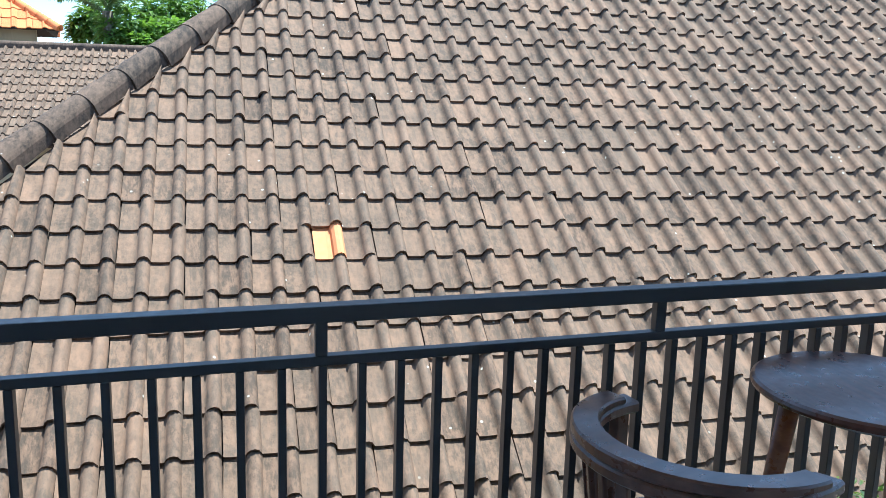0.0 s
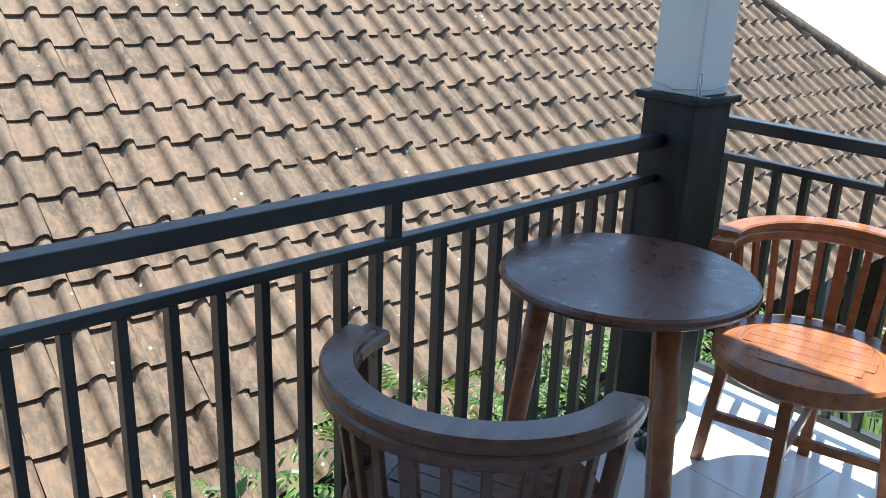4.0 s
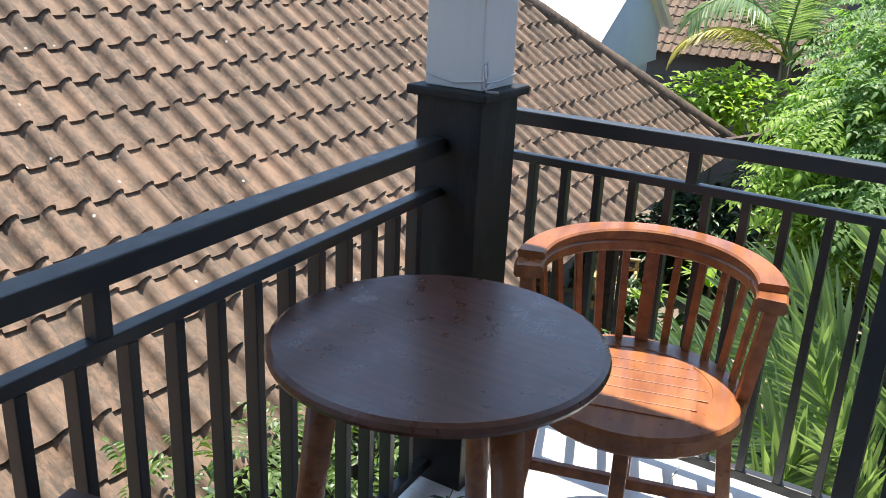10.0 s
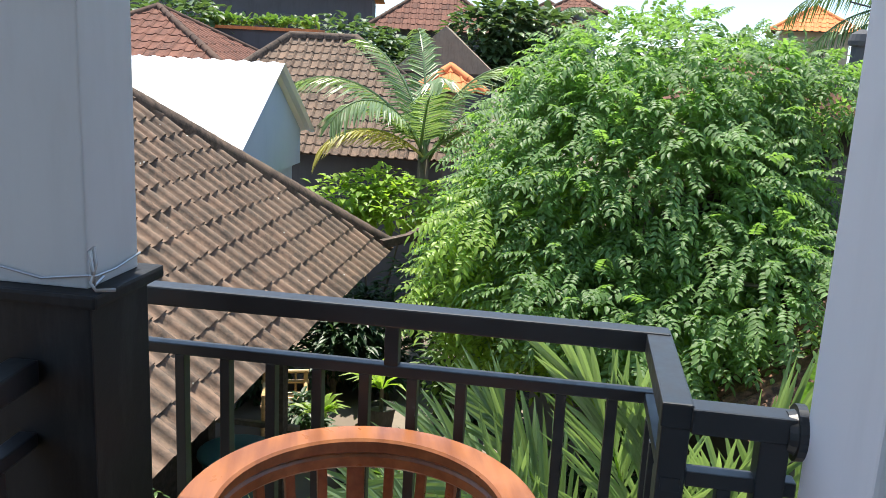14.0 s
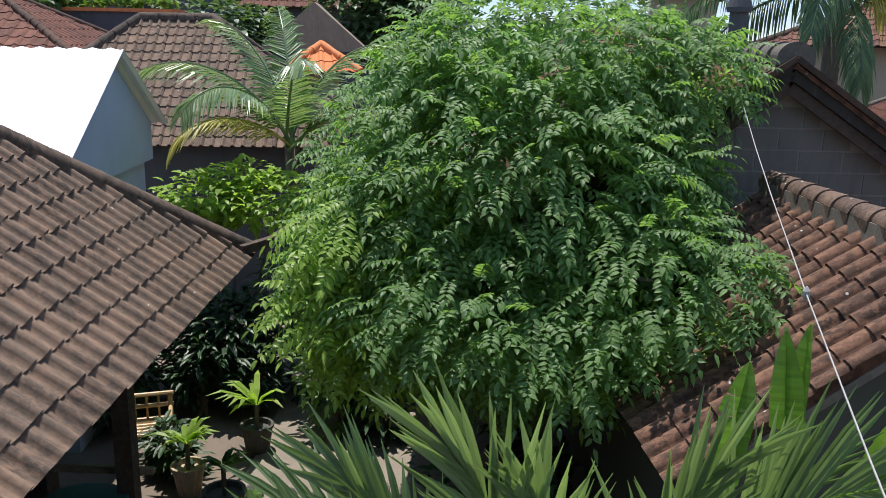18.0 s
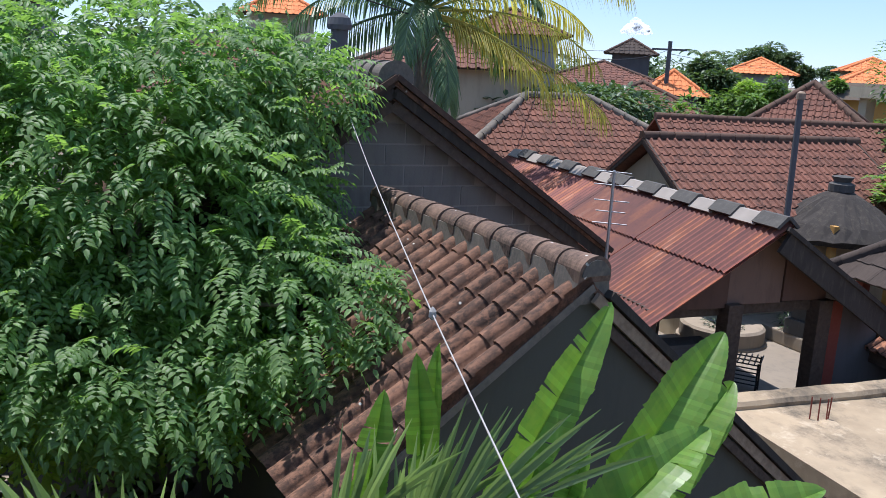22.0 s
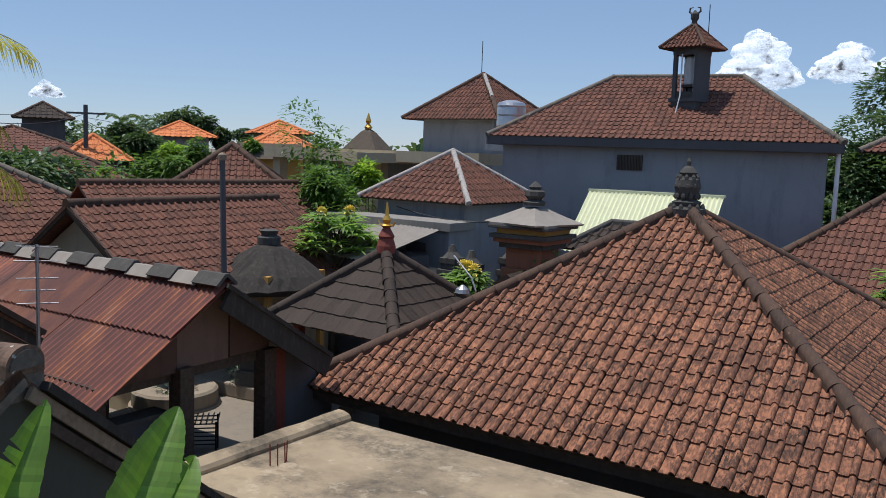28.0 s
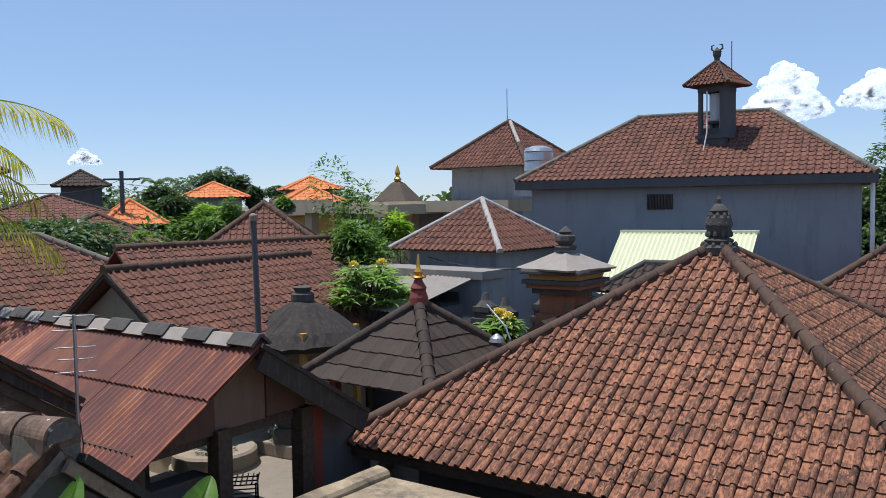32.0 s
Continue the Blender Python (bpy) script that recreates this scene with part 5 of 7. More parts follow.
part("finial", lathe([(0.1, 5.2), (0.07, 5.3), (0.11, 5.38), (0.12, 5.5), (0.05, 5.56), (0.02, 5.6)], 8), STONE, tw)
for s in (-1, 1):
    part("curl", tube([(0.05 * s, 0, 5.5), (0.16 * s, 0, 5.56), (0.15 * s, 0, 5.66), (0.06 * s, 0, 5.68)], [0.03, 0.028, 0.022, 0.01]), STONE, tw)
part("rod", rod((-0.32, -0.2, 4.7), (-0.32, -0.2, 5.75), 0.012), STEEL, tw)
part("cable", tube([(0.05, 0.45, 4.4), (0.0, 0.55, 3.3), (0.1, 0.8, 2.2), (0.06, 1.3, 1.9), (0.08, 1.4, 1.2)], 0.018), PIPE, tw)
h2 = far_house("upper_house", "house with a red pyramid roof and a pale glare patch on one hip", 18.37, -30.2, 2.25, 2.25, -6.9, 2.86, 1.83, TILE_FAR, RIDGE_F, BLUEGREY, "NW", 0.6)
part("terrace", box(-3.0, 7.5, 2.4, 4.6, 1.2, 1.6), CREAM, h2)
for x in (-1.6, 1.6, 4.8, 7.0):
    part("column", box(x, x + 0.4, 3.8, 4.2, GROUND, 1.2), CREAM, h2)
# pale caps paint the glare on this hip near the apex
caps(h2, (-1.25, 1.25, 3.70), (-0.1, 0.1, 4.64), LIME_GLARE, 0.08, 0.25, True, 0.03)
part("antenna", rod((0.1, 0, 4.6), (0.1, 0, 6.0), 0.015), STEEL, h2)
tk = thing("water_tank", "steel water tank on the blue-grey house", "tank", m=pose(14.5, -24.6, 0))
part("body", lathe([(0.46, 2.10), (0.47, 2.14), (0.455, 2.45), (0.47, 2.5), (0.455, 2.8), (0.47, 2.84), (0.455, 3.08), (0.47, 3.12), (0.42, 3.22), (0.18, 3.30), (0.02, 3.31)], 24), TANK, tk, smooth=False)
part("stand", box(-0.6, 0.6, -0.6, 0.6, 1.7, 2.10), BLUEGREY, tk)
far_house("tiled_house", "house with a dark tile roof at the edge of the trees", 1.6, -21.5, 4.6, 3.0, -8, -1.2, 2.35, TILE_FAR, RIDGE_F, DARKGREY, "NE", 0.6)
hz = far_house("upper_house", "grey upper storey with a weathered tile roof", -1.2, -30.0, 5.2, 4.2, -8, 2.0, 2.6, TILE_FAR, RIDGE, DARKGREY, "NE", 0.8)
# pale green sheet roof
hgm = thing("metal_roof_shed", "shed with a pale green corrugated metal roof", "shed", m=pose(9.95, -19.4, 0, 0, 0, -1))
v, f = corrugated(((-3.2, 1.5, -0.56), (3.2, 0, 0), (0, -1.62, 1.34)), 0.11, 0.02)
put("roof_sheet", mesh("roof_sheet", v, [tuple(reversed(q)) for q in f], GREENMETAL), hgm)
part("ridge", box(-3.22, 0.02, -0.24, -0.08, 0.76, 0.82), GREENMETAL, hgm)
part("wall", box(-3.0, -0.2, -1.3, 1.0, GROUND, -0.3), DARKGREY, hgm)
# grey sheet roof
hgs = thing("sheet_roof_shed", "shed with a grey fibre cement sheet roof", "shed", m=pose(13.5, -14.9, 0, 0, 0, -20))
v, f = corrugated(((-1.6, 1.0, -0.62), (3.2, 0, 0), (0.1, -2.0, 0.55)), 0.15, 0.02)
put("roof_sheet", mesh("roof_sheet", v, [tuple(reversed(q)) for q in f], GREYSHEET), hgs)
part("wall", box(-1.4, 1.4, -0.8, 0.8, GROUND, -0.62), DARKGREY, hgs)
# white metal roof behind the neighbour's roof
hm = thing("white_roof_house", "house with a bright white metal sheet gable roof", "house", m=pose(11.53, 4.55, 0, 0, 0, 3))
v, f = corrugated(((-0.65, 6.0, 0.17), (0, -5.7, 0.0), (2.0, 0, 1.17)), 0.21, 0.012)
put("roof_sheet", mesh("roof_sheet", v, f, WHITEMETAL), hm)
v, f = corrugated(((1.35, 6.0, 1.34), (0, -5.7, 0.0), (1.7, 0, -1.05)), 0.21, 0.02)
put("roof_sheet", mesh("roof_sheet", v, f, WHITEMETAL), hm)
part("gable_wall", prism([(-0.3, -0.2), (2.9, -0.2), (2.9, 0.32), (1.35, 1.28), (-0.3, 0.32)], 1, 0.50, 0.60), HAZED_BLUE, hm)
part("wall", box(-0.2, 2.8, 0.6, 5.8, GROUND, 0.3), HAZED_BLUE, hm)

# ---- plants near the balcony ----
def branch_tree(th, foot, top, limbs, r=0.12, seed=1):
    rg = np.random.default_rng(seed)
    foot, top = np.array(foot, float), np.array(top, float)
    mid = (foot + top) / 2 + rg.normal(0, 0.08, 3)
    part("trunk", tube([tuple(foot), tuple(mid), tuple(top)], [r, r * 0.8, r * 0.6], 9), BARK, th, smooth=True)
    for q in limbs:
        q = np.array(q, float)
        a = foot + (top - foot) * rg.uniform(0.6, 1.0)
        c = (a + q) / 2 + (0, 0, 0.25) + rg.normal(0, 0.12, 3)
        part("limb", tube([tuple(a), tuple(c), tuple(q)], [r * 0.5, r * 0.3, r * 0.1], 7), BARK, th, smooth=True)


rg = np.random.default_rng(11)
big = thing("large_tree", "dense green tree with hanging compound leaves in the yard", "tree")
# the last blob is added out of sight behind the crown, to shade the paving
blobs = [((9.75, 0.45, 0.35), (1.5, 1.6, 1.3)), ((9.6, 1.25, -0.2), (1.2, 1.0, 0.8)), ((9.7, -0.55, 0.2), (1.1, 0.75, 1.0)), ((9.8, 0.2, 1.35), (1.1, 1.3, 0.65)), ((9.3, 0.3, -0.85), (0.8, 1.1, 0.5)),
         ((9.1, -0.9, -0.45), (0.7, 0.8, 0.5)), ((9.8, -0.9, 1.3), (0.7, 0.7, 0.45)), ((9.5, 1.5, -0.4), (0.7, 0.75, 0.4)), ((9.2, 0.2, 0.3), (1.2, 1.4, 1.2)), ((8.2, -0.6, -0.1), (0.75, 0.75, 0.5)), ((8.1, 0.2, -0.45), (0.7, 0.8, 0.4)), ((8.4, 0.75, -0.3), (0.8, 0.8, 0.5)), ((10.7, 1.5, 0.2), (0.6, 0.7, 0.4))]
p, d = crown_points(rg, 7800, blobs)
w = d * (0.8, 0.8, 0.35) + rg.normal(0, 0.35, (len(p), 3)) + (-0.25, 0, 0.05)
w /= np.linalg.norm(w, axis=1)[:, None]
v, f = pinnate(p, w, rg, 6, 0.29, 0.066, 0.034)
tagged(put("crown", mesh("crown", v, f, LEAF_TREE), big), kind="stuff")
p, d = crown_points(rg, 620, [((8.9, 1.6, -0.6), (0.6, 0.65, 0.35)), ((8.8, 1.1, -0.75), (0.6, 0.6, 0.35)), ((8.5, -0.4, -0.6), (0.5, 0.7, 0.3)), ((8.9, 1.45, 0.1), (0.6, 0.6, 0.5)), ((8.2, -0.9, -0.55), (0.45, 0.4, 0.25))])
w = d * (0.8, 0.8, 0.3) + rg.normal(0, 0.35, (len(p), 3)) + (-0.4, 0, 0)
w /= np.linalg.norm(w, axis=1)[:, None]
v, f = pinnate(p, w, rg, 6, 0.34, 0.078, 0.036)
tagged(put("young_leaves", mesh("young_leaves", v, f, LEAF_LIGHT), big, None, "bright young leaves"), kind="stuff")
branch_tree(big, (9.9, 0.6, GROUND), (9.7, 0.4, -0.6), [b[0] for b in blobs], 0.14, 3)

hedge = thing("hedge", "bright green ferny hedge below the railing", "hedge")
n = 620
x = rg.uniform(0.3, 4.6, n)
y = rg.uniform(2.02, 2.85, n)
top = -0.30 + 0.17 * np.exp(-((x - 2.6) / 0.9) ** 2) + 0.10 * np.sin(x * 5.1) * np.cos(y * 6) - 0.28 * (y - 2.3) - 0.18 * np.clip(1.3 - x, 0, 1)
z = top - rg.uniform(0, 1, n) ** 2 * 0.9
w = np.c_[rg.normal(0, 0.6, n), rg.normal(-0.2, 0.6, n), rg.uniform(0.2, 1.0, n)]
w /= np.linalg.norm(w, axis=1)[:, None]
v, f = pinnate(np.c_[x, y, z], w, rg, 6, 0.2, 0.045, 0.016)
tagged(put("foliage", mesh("foliage", v, f, LEAF_FERN), hedge), kind="stuff")
# darker leaves low in the hedge paint the shade inside it
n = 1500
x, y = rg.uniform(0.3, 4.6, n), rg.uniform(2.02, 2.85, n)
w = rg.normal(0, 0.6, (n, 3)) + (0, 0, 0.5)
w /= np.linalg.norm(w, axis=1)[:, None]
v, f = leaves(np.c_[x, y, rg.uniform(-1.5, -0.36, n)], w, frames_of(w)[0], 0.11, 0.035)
tagged(put("undergrowth", mesh("undergrowth", v, f, LEAF_DARK_SHADE), hedge), kind="stuff")
bm = bmesh.new()
for k in range(30):
    xx, yy = rg.uniform(0.5, 4.4), rg.uniform(2.1, 2.7)
    tube([(xx, yy, GROUND), (xx + rg.normal(0, 0.1), yy, -1.5), (xx + rg.normal(0, 0.2), yy + rg.normal(0, 0.1), -0.5)], [0.012, 0.01, 0.005], 5, bm)
part("stems", bm, BARK, hedge)


def palm(name, label, heart, fronds, material, seed, trunk=0.07, ground=None, leaf=0.5, wide=0.035, pairs=30, hang=0.4, rib=0.012, odd=None, odd_mat=None):
    """fronds: (azimuth, lift, length, bend) in degrees and metres."""
    rg = np.random.default_rng(seed)
    th = thing(name, label, "palm")
    h = np.array(heart, float)
    if trunk:
        part("trunk", tube([(h[0] + 0.1, h[1], ground if ground is not None else GROUND), (h[0] + 0.05, h[1], (h[2] + GROUND) / 2), tuple(h)], [trunk * 1.3, trunk, trunk * 0.9], 10), BARK, th, smooth=True)
    for k, (az, lift, length, bend) in enumerate(fronds):
        pts, (v, f) = palm_frond(h + rg.normal(0, 0.04, 3), radians(az), radians(lift), length, rg, pairs, leaf * length, wide, radians(bend), hang, rg.normal(0, 0.25))
        mm = odd_mat if odd and k in odd else material
        fr = put("frond", mesh("frond", v, f, mm), th)
        part("rib", tube([tuple(q) for q in pts], [rib * (1.15 - 0.95 * i / len(pts)) for i in range(len(pts))], 5), mm, fr)
    return th


def plume(th, root, mid, tip, face, length, pairs, seed, a0=38, a1=14, wide=0.036, droop=0.12, sides=(-1, 1), material=None):
    """A stiff palm leaf on a bent rib, with long narrow leaflets that point forward along it."""
    rg = np.random.default_rng(seed)
    a, b, c = (np.array(q, float) for q in (root, mid, tip))
    at = lambda t: a * (1 - t) ** 2 + 2 * b * t * (1 - t) + c * t * t
    n = 14
    rib = [at(k / n) for k in range(n + 1)]
    face = np.array(face, float)
    vs, fs, count = [], [], 0
    for k in range(pairs):
        t = 0.25 + 0.75 * (k + 0.5) / pairs
        p, d = at(t), at(min(1, t + 0.02)) - at(t - 0.02)
        d /= np.linalg.norm(d)
        s = np.cross(face, d)
        s /= np.linalg.norm(s)
        nn = np.cross(d, s)
        for sd in sides:
            if rg.random() < 0.08:
                continue
            ang = radians(a0 + (a1 - a0) * t + rg.normal(0, 4))
            w = d * math.cos(ang) + s * sd * math.sin(ang) + nn * rg.normal(0.1, 0.12)
            w /= np.linalg.norm(w)
            e = np.cross(w, nn) * sd
            e /= np.linalg.norm(e)
            L = 1.08 * length * (0.72 + 0.28 * math.sin(math.pi * t)) * rg.uniform(0.75, 1.15)
            dr = droop * L * rg.uniform(0.4, 1.6)
            w2 = wide * rg.uniform(0.75, 1.15)
            down = np.array([0, 0, -1.0])
            rows = []
            for u, ww, dd in ((0.0, 0.35, 0), (0.3, 0.95, 0.06), (0.65, 0.8, 0.4), (1.0, 0.06, 1.0)):
                m = p + w * L * u + down * dr * dd
                rows += [m + e * w2 * 0.5 * ww + nn * w2 * 0.14 * ww, m, m - e * w2 * 0.5 * ww + nn * w2 * 0.14 * ww]
            vs.append(np.array(rows))
            for r in range(3):
                for j in range(2):
                    i = count + r * 3 + j
                    fs.append((i, i + 1, i + 4, i + 3))
            count += 12
    fr = put("frond", mesh("frond", np.concatenate(vs), fs, material or LEAF_PALM), th)
    part("rib", tube([tuple(q) for q in rib], [0.014 - 0.011 * k / n for k in range(n + 1)], 6), LEAF_LIGHT, fr, "pale green rib")


def young_palm(label, heart, plumes, seed):
    th = thing("young_palm", label, "palm")
    h = Vector(heart)
    part("trunk", tube([(h.x + 0.05, h.y, GROUND), (h.x + 0.02, h.y, (h.z + GROUND) / 2), tuple(h)], [0.09, 0.07, 0.06], 10), BARK, th, smooth=True)
    for k, (root, mid, tip, face, length, pairs, a0, a1, sides) in enumerate(plumes):
        plume(th, root, mid, tip, face, length, round(pairs * 1.25), seed + k, a0, a1, 0.032, 0.12, sides)


B2 = (-1, 1)
FACE = (-0.93, -0.05, 0.35)
young_palm("young green palm with upright broad leaflets below the balcony", (5.2, 0.5, -1.5), [
    ((5.18, 0.48, -1.45), (5.15, 0.48, -0.30), (5.05, 0.80, 0.12), FACE, 0.62, 24, 46, 8, B2),
    ((5.2, 0.42, -1.45), (5.2, 0.36, -0.5), (5.1, 0.52, -0.08), FACE, 0.60, 20, 34, 8, B2),
    ((5.22, 0.55, -1.45), (5.25, 1.10, -0.50), (5.2, 1.50, -0.45), FACE, 0.56, 22, 52, 16, B2),
    ((5.18, 0.45, -1.45), (5.0, 0.95, -0.75), (4.95, 1.05, -0.35), FACE, 0.40, 20, 36, 16, B2),
    ((5.2, 0.5, -1.45), (4.9, 0.45, -0.95), (4.75, 0.42, -0.30), FACE, 0.42, 20, 36, 14, B2),
    ((5.2, 0.55, -1.5), (5.0, 1.2, -0.75), (4.9, 1.75, -0.55), (-0.8, 0, 0.6), 0.48, 24, 50, 18, B2),
    ((5.22, 0.5, -1.5), (5.4, 0.9, -0.55), (5.45, 1.25, -0.2), FACE, 0.55, 24, 44, 10, B2),
    ((5.2, 0.45, -1.5), (4.8, 0.75, -1.05), (4.6, 0.85, -0.62), (-0.8, 0, 0.6), 0.45, 22, 44, 14, B2),
    ((5.3, 0.6, -1.5), (5.7, 1.0, -0.7), (5.85, 1.6, -0.55), FACE, 0.5, 24, 48, 16, B2),
    ((5.25, 0.6, -1.5), (5.5, 1.3, -0.85), (5.6, 1.95, -0.8), FACE, 0.42, 22, 46, 22, B2),
    ((5.2, 0.5, -1.5), (4.95, 1.0, -1.1), (4.85, 1.5, -1.0), (-0.7, 0, 0.7), 0.42, 22, 46, 22, B2)], 300)
young_palm("leaning young palm with narrow upright leaflets", (5.25, 0.05, -1.5), [
    ((5.25, 0.05, -1.45), (5.25, -0.02, -0.08), (5.15, -0.84, 0.0), FACE, 0.64, 30, 64, 16, B2),
    ((5.25, 0.08, -1.45), (5.2, 0.18, -0.48), (5.15, -0.14, 0.04), FACE, 0.60, 20, 36, 8, B2),
    ((5.2, 0.0, -1.45), (4.95, -0.25, -0.75), (4.85, -0.45, -0.38), FACE, 0.42, 20, 36, 14, B2),
    ((5.25, 0.0, -1.5), (5.0, -0.45, -0.9), (4.9, -0.95, -0.65), (-0.7, 0, 0.7), 0.42, 22, 44, 20, B2),
    ((5.25, 0.05, -1.5), (5.1, 0.15, -0.7), (4.95, 0.2, -0.25), FACE, 0.52, 22, 40, 10, B2),
    ((5.25, 0.0, -1.5), (5.35, -0.25, -0.45), (5.35, -0.5, -0.1), FACE, 0.55, 24, 46, 10, B2),
    ((5.3, 0.0, -1.5), (5.6, -0.35, -0.8), (5.7, -0.7, -0.45), FACE, 0.42, 20, 40, 18, B2)], 330)
young_palm("low spreading young palm close under the balcony", (4.75, 1.35, -2.0), [
    ((4.75, 1.35, -1.95), (4.7, 1.5, -1.2), (4.6, 1.75, -0.85), (-0.8, 0, 0.6), 0.5, 24, 48, 16, B2),
    ((4.75, 1.3, -1.95), (4.75, 1.15, -1.15), (4.65, 1.0, -0.7), FACE, 0.5, 24, 46, 14, B2),
    ((4.8, 1.4, -1.95), (5.1, 1.9, -1.25), (5.2, 2.3, -1.0), (-0.8, 0, 0.6), 0.5, 24, 48, 16, B2),
    ((4.7, 1.3, -1.95), (4.4, 1.2, -1.35), (4.2, 1.1, -1.0), (-0.7, 0, 0.7), 0.45, 22, 44, 16, B2),
    ((4.75, 1.4, -1.95), (4.5, 1.8, -1.4), (4.3, 2.1, -1.15), (-0.7, 0, 0.7), 0.45, 22, 44, 16, B2)], 360)
palm("areca_palm", "areca palm with arching yellow-green fronds behind the tiled roof", (14.75, 3.3, -0.05), [(100, 62, 2.6, 95), (60, 75, 2.5, 70), (150, 55, 2.4, 110), (-60, 72, 2.4, 80), (-120, 60, 2.3, 110), (200, 68, 2.4, 90), (20, 80, 2.5, 60), (-90, 50, 2.1, 120), (120, 40, 2.0, 110)], LEAF_PALM, 5, 0.1, None, 0.28, 0.05, 46, 0.5, 0.025, (8,), LEAF_YELLOW)
palm("coconut_palm", "tall coconut palm with dark and yellowing fronds", (17.6, -5.5, 2.5), [(120, 60, 3.6, 90), (80, 70, 3.5, 80), (150, 45, 3.6, 100), (30, 75, 3.4, 70), (-20, 62, 3.5, 95), (-92, 32, 4.5, 62), (-80, 22, 4.0, 60), (-98, -12, 4.2, 32), (-85, 68, 3.4, 75), (180, 60, 3.2, 85), (100, 20, 2.9, 80), (-150, 35, 2.7, 90), (-100, 8, 3.6, 55), (-120, -10, 3.0, 60), (100, -5, 3.0, 70), (150, 15, 3.0, 85), (170, -10, 2.8, 70), (-160, 50, 3.3, 90), (130, 75, 3.4, 60), (60, 35, 3.4, 90), (-60, 10, 3.0, 80)], LEAF_COCO, 21, 0.16, None, 0.24, 0.042, 54, 1.05, 0.03, (5, 6, 7, 12, 13), LEAF_YELLOW)


def banana_leaf(th, root, tip, side, width, material, seed, curl=0.15, tears=0.16):
    """A broad blade folded along its rib, split across into ribbons here and there."""
    rg = np.random.default_rng(seed)
    a, b = np.array(root, float), np.array(tip, float)
    s = np.array(side, float)
    ax = (b - a) / np.linalg.norm(b - a)
    s -= ax * (s @ ax)
    s /= np.linalg.norm(s)
    nn = np.cross(ax, s)
    L = np.linalg.norm(b - a)
    n = 44
    rib = [a + (b - a) * (k / n) + nn * curl * L * 0.25 * math.sin(k / n * math.pi) - np.array([0, 0, 1]) * 0.12 * L * max(0, k / n - 0.6) ** 1.5 for k in range(n + 1)]
    half = lambda t: width * 0.5 * max(0.03, min(1.0, (t / 0.16) ** 0.6) * min(1.0, ((1.0 - t) / 0.34) ** 0.62 if t < 1 else 0))
    v, f = [], []
    for sd in (-1, 1):
        cut, lift, short = True, 0.3, 1.0
        for k in range(n):
            if cut:
                lift = 0.85 + rg.normal(0, 0.2)
                short = rg.uniform(0.9, 1.0)
                gap = rg.uniform(0.0, 0.014)
            nxt = rg.random() < tears
            i = len(v)
            for t, r, g in ((k / n, rib[k], gap if cut else 0), ((k + 1) / n, rib[k + 1], -0.006 if nxt else 0)):
                h = half(t) * short * (1 + 0.02 * rg.normal())
                sweep = ax * h * 0.28
                for u in (0.0, 0.35, 0.7, 1.0):
                    v.append(r + s * sd * h * u + sweep * u + nn * h * (lift * u - 0.22 * u * u) + ax * g * u)
            for j in range(3):
                q = (i + j, i + j + 1, i + j + 5, i + j + 4)
                f.append(q if sd > 0 else q[::-1])
            cut = nxt
    lf = put("leaf", mesh("leaf", np.array(v), f, material), th)
    part("rib", tube([tuple(r - nn * 0.006) for r in rib], [0.013 - 0.010 * i / n for i in range(n + 1)], 6), LEAF_LIGHT, lf, "pale leaf rib")


ban = thing("banana_plant", "banana plant with broad glossy torn leaves below the balcony", "banana plant")
for k, (root, tip, side, wd, tears) in enumerate([
        ((5.40, -0.72, -0.32), (5.40, -1.27, 0.69), (0.45, 0.85, 0.35), 0.20, 0.14), ((5.35, -1.28, -0.25), (5.42, -1.90, 0.50), (0.5, 0.8, 0.3), 0.25, 0.04),
        ((5.45, -1.58, -0.35), (5.45, -2.02, 0.24), (0.6, 0.6, 0.3), 0.22, 0.05), ((5.65, -0.60, -0.35), (5.66, -0.535, 0.44), (0.25, 0.95, 0), 0.135, 0.03), ((5.72, -0.66, -0.3), (5.72, -0.66, 0.45), (0.7, 0.7, 0), 0.10, 0.03),
        ((5.62, -0.30, -0.35), (5.6, -0.38, 0.32), (0.3, 0.9, 0), 0.15, 0.1), ((5.2, -1.0, -0.35), (5.25, -1.72, 0.14), (0.75, 0.3, 0.5), 0.24, 0.03),
        ((5.1, -1.2, -0.5), (4.95, -2.1, -0.05), (0.8, -0.2, 0.4), 0.26, 0.06), ((4.95, -0.7, -0.75), (4.6, -1.35, -0.2), (0.7, -0.5, 0.3), 0.26, 0.08),
        ((5.3, -0.7, -0.55), (5.2, -0.85, 0.12), (0.3, 0.9, 0), 0.15, 0.05), ((5.35, -1.0, -0.4), (5.25, -1.12, 0.12), (0.6, 0.7, 0.3), 0.12, 0.02)]):
    banana_leaf(ban, root, tip, side, wd, LEAF_BANANA, 40 + k, 0.15, tears)
banana_leaf(ban, (5.1, -0.72, -0.75), (5.0, -0.92, -0.18), (0.3, 0.9, 0.1), 0.16, DRYLEAF, 61, 0.6, 0.2)
banana_leaf(ban, (5.1, -0.85, -0.7), (5.0, -1.0, -0.05), (0.4, 0.8, 0.2), 0.17, LEAF_YELLOW, 62, 0.4, 0.2)
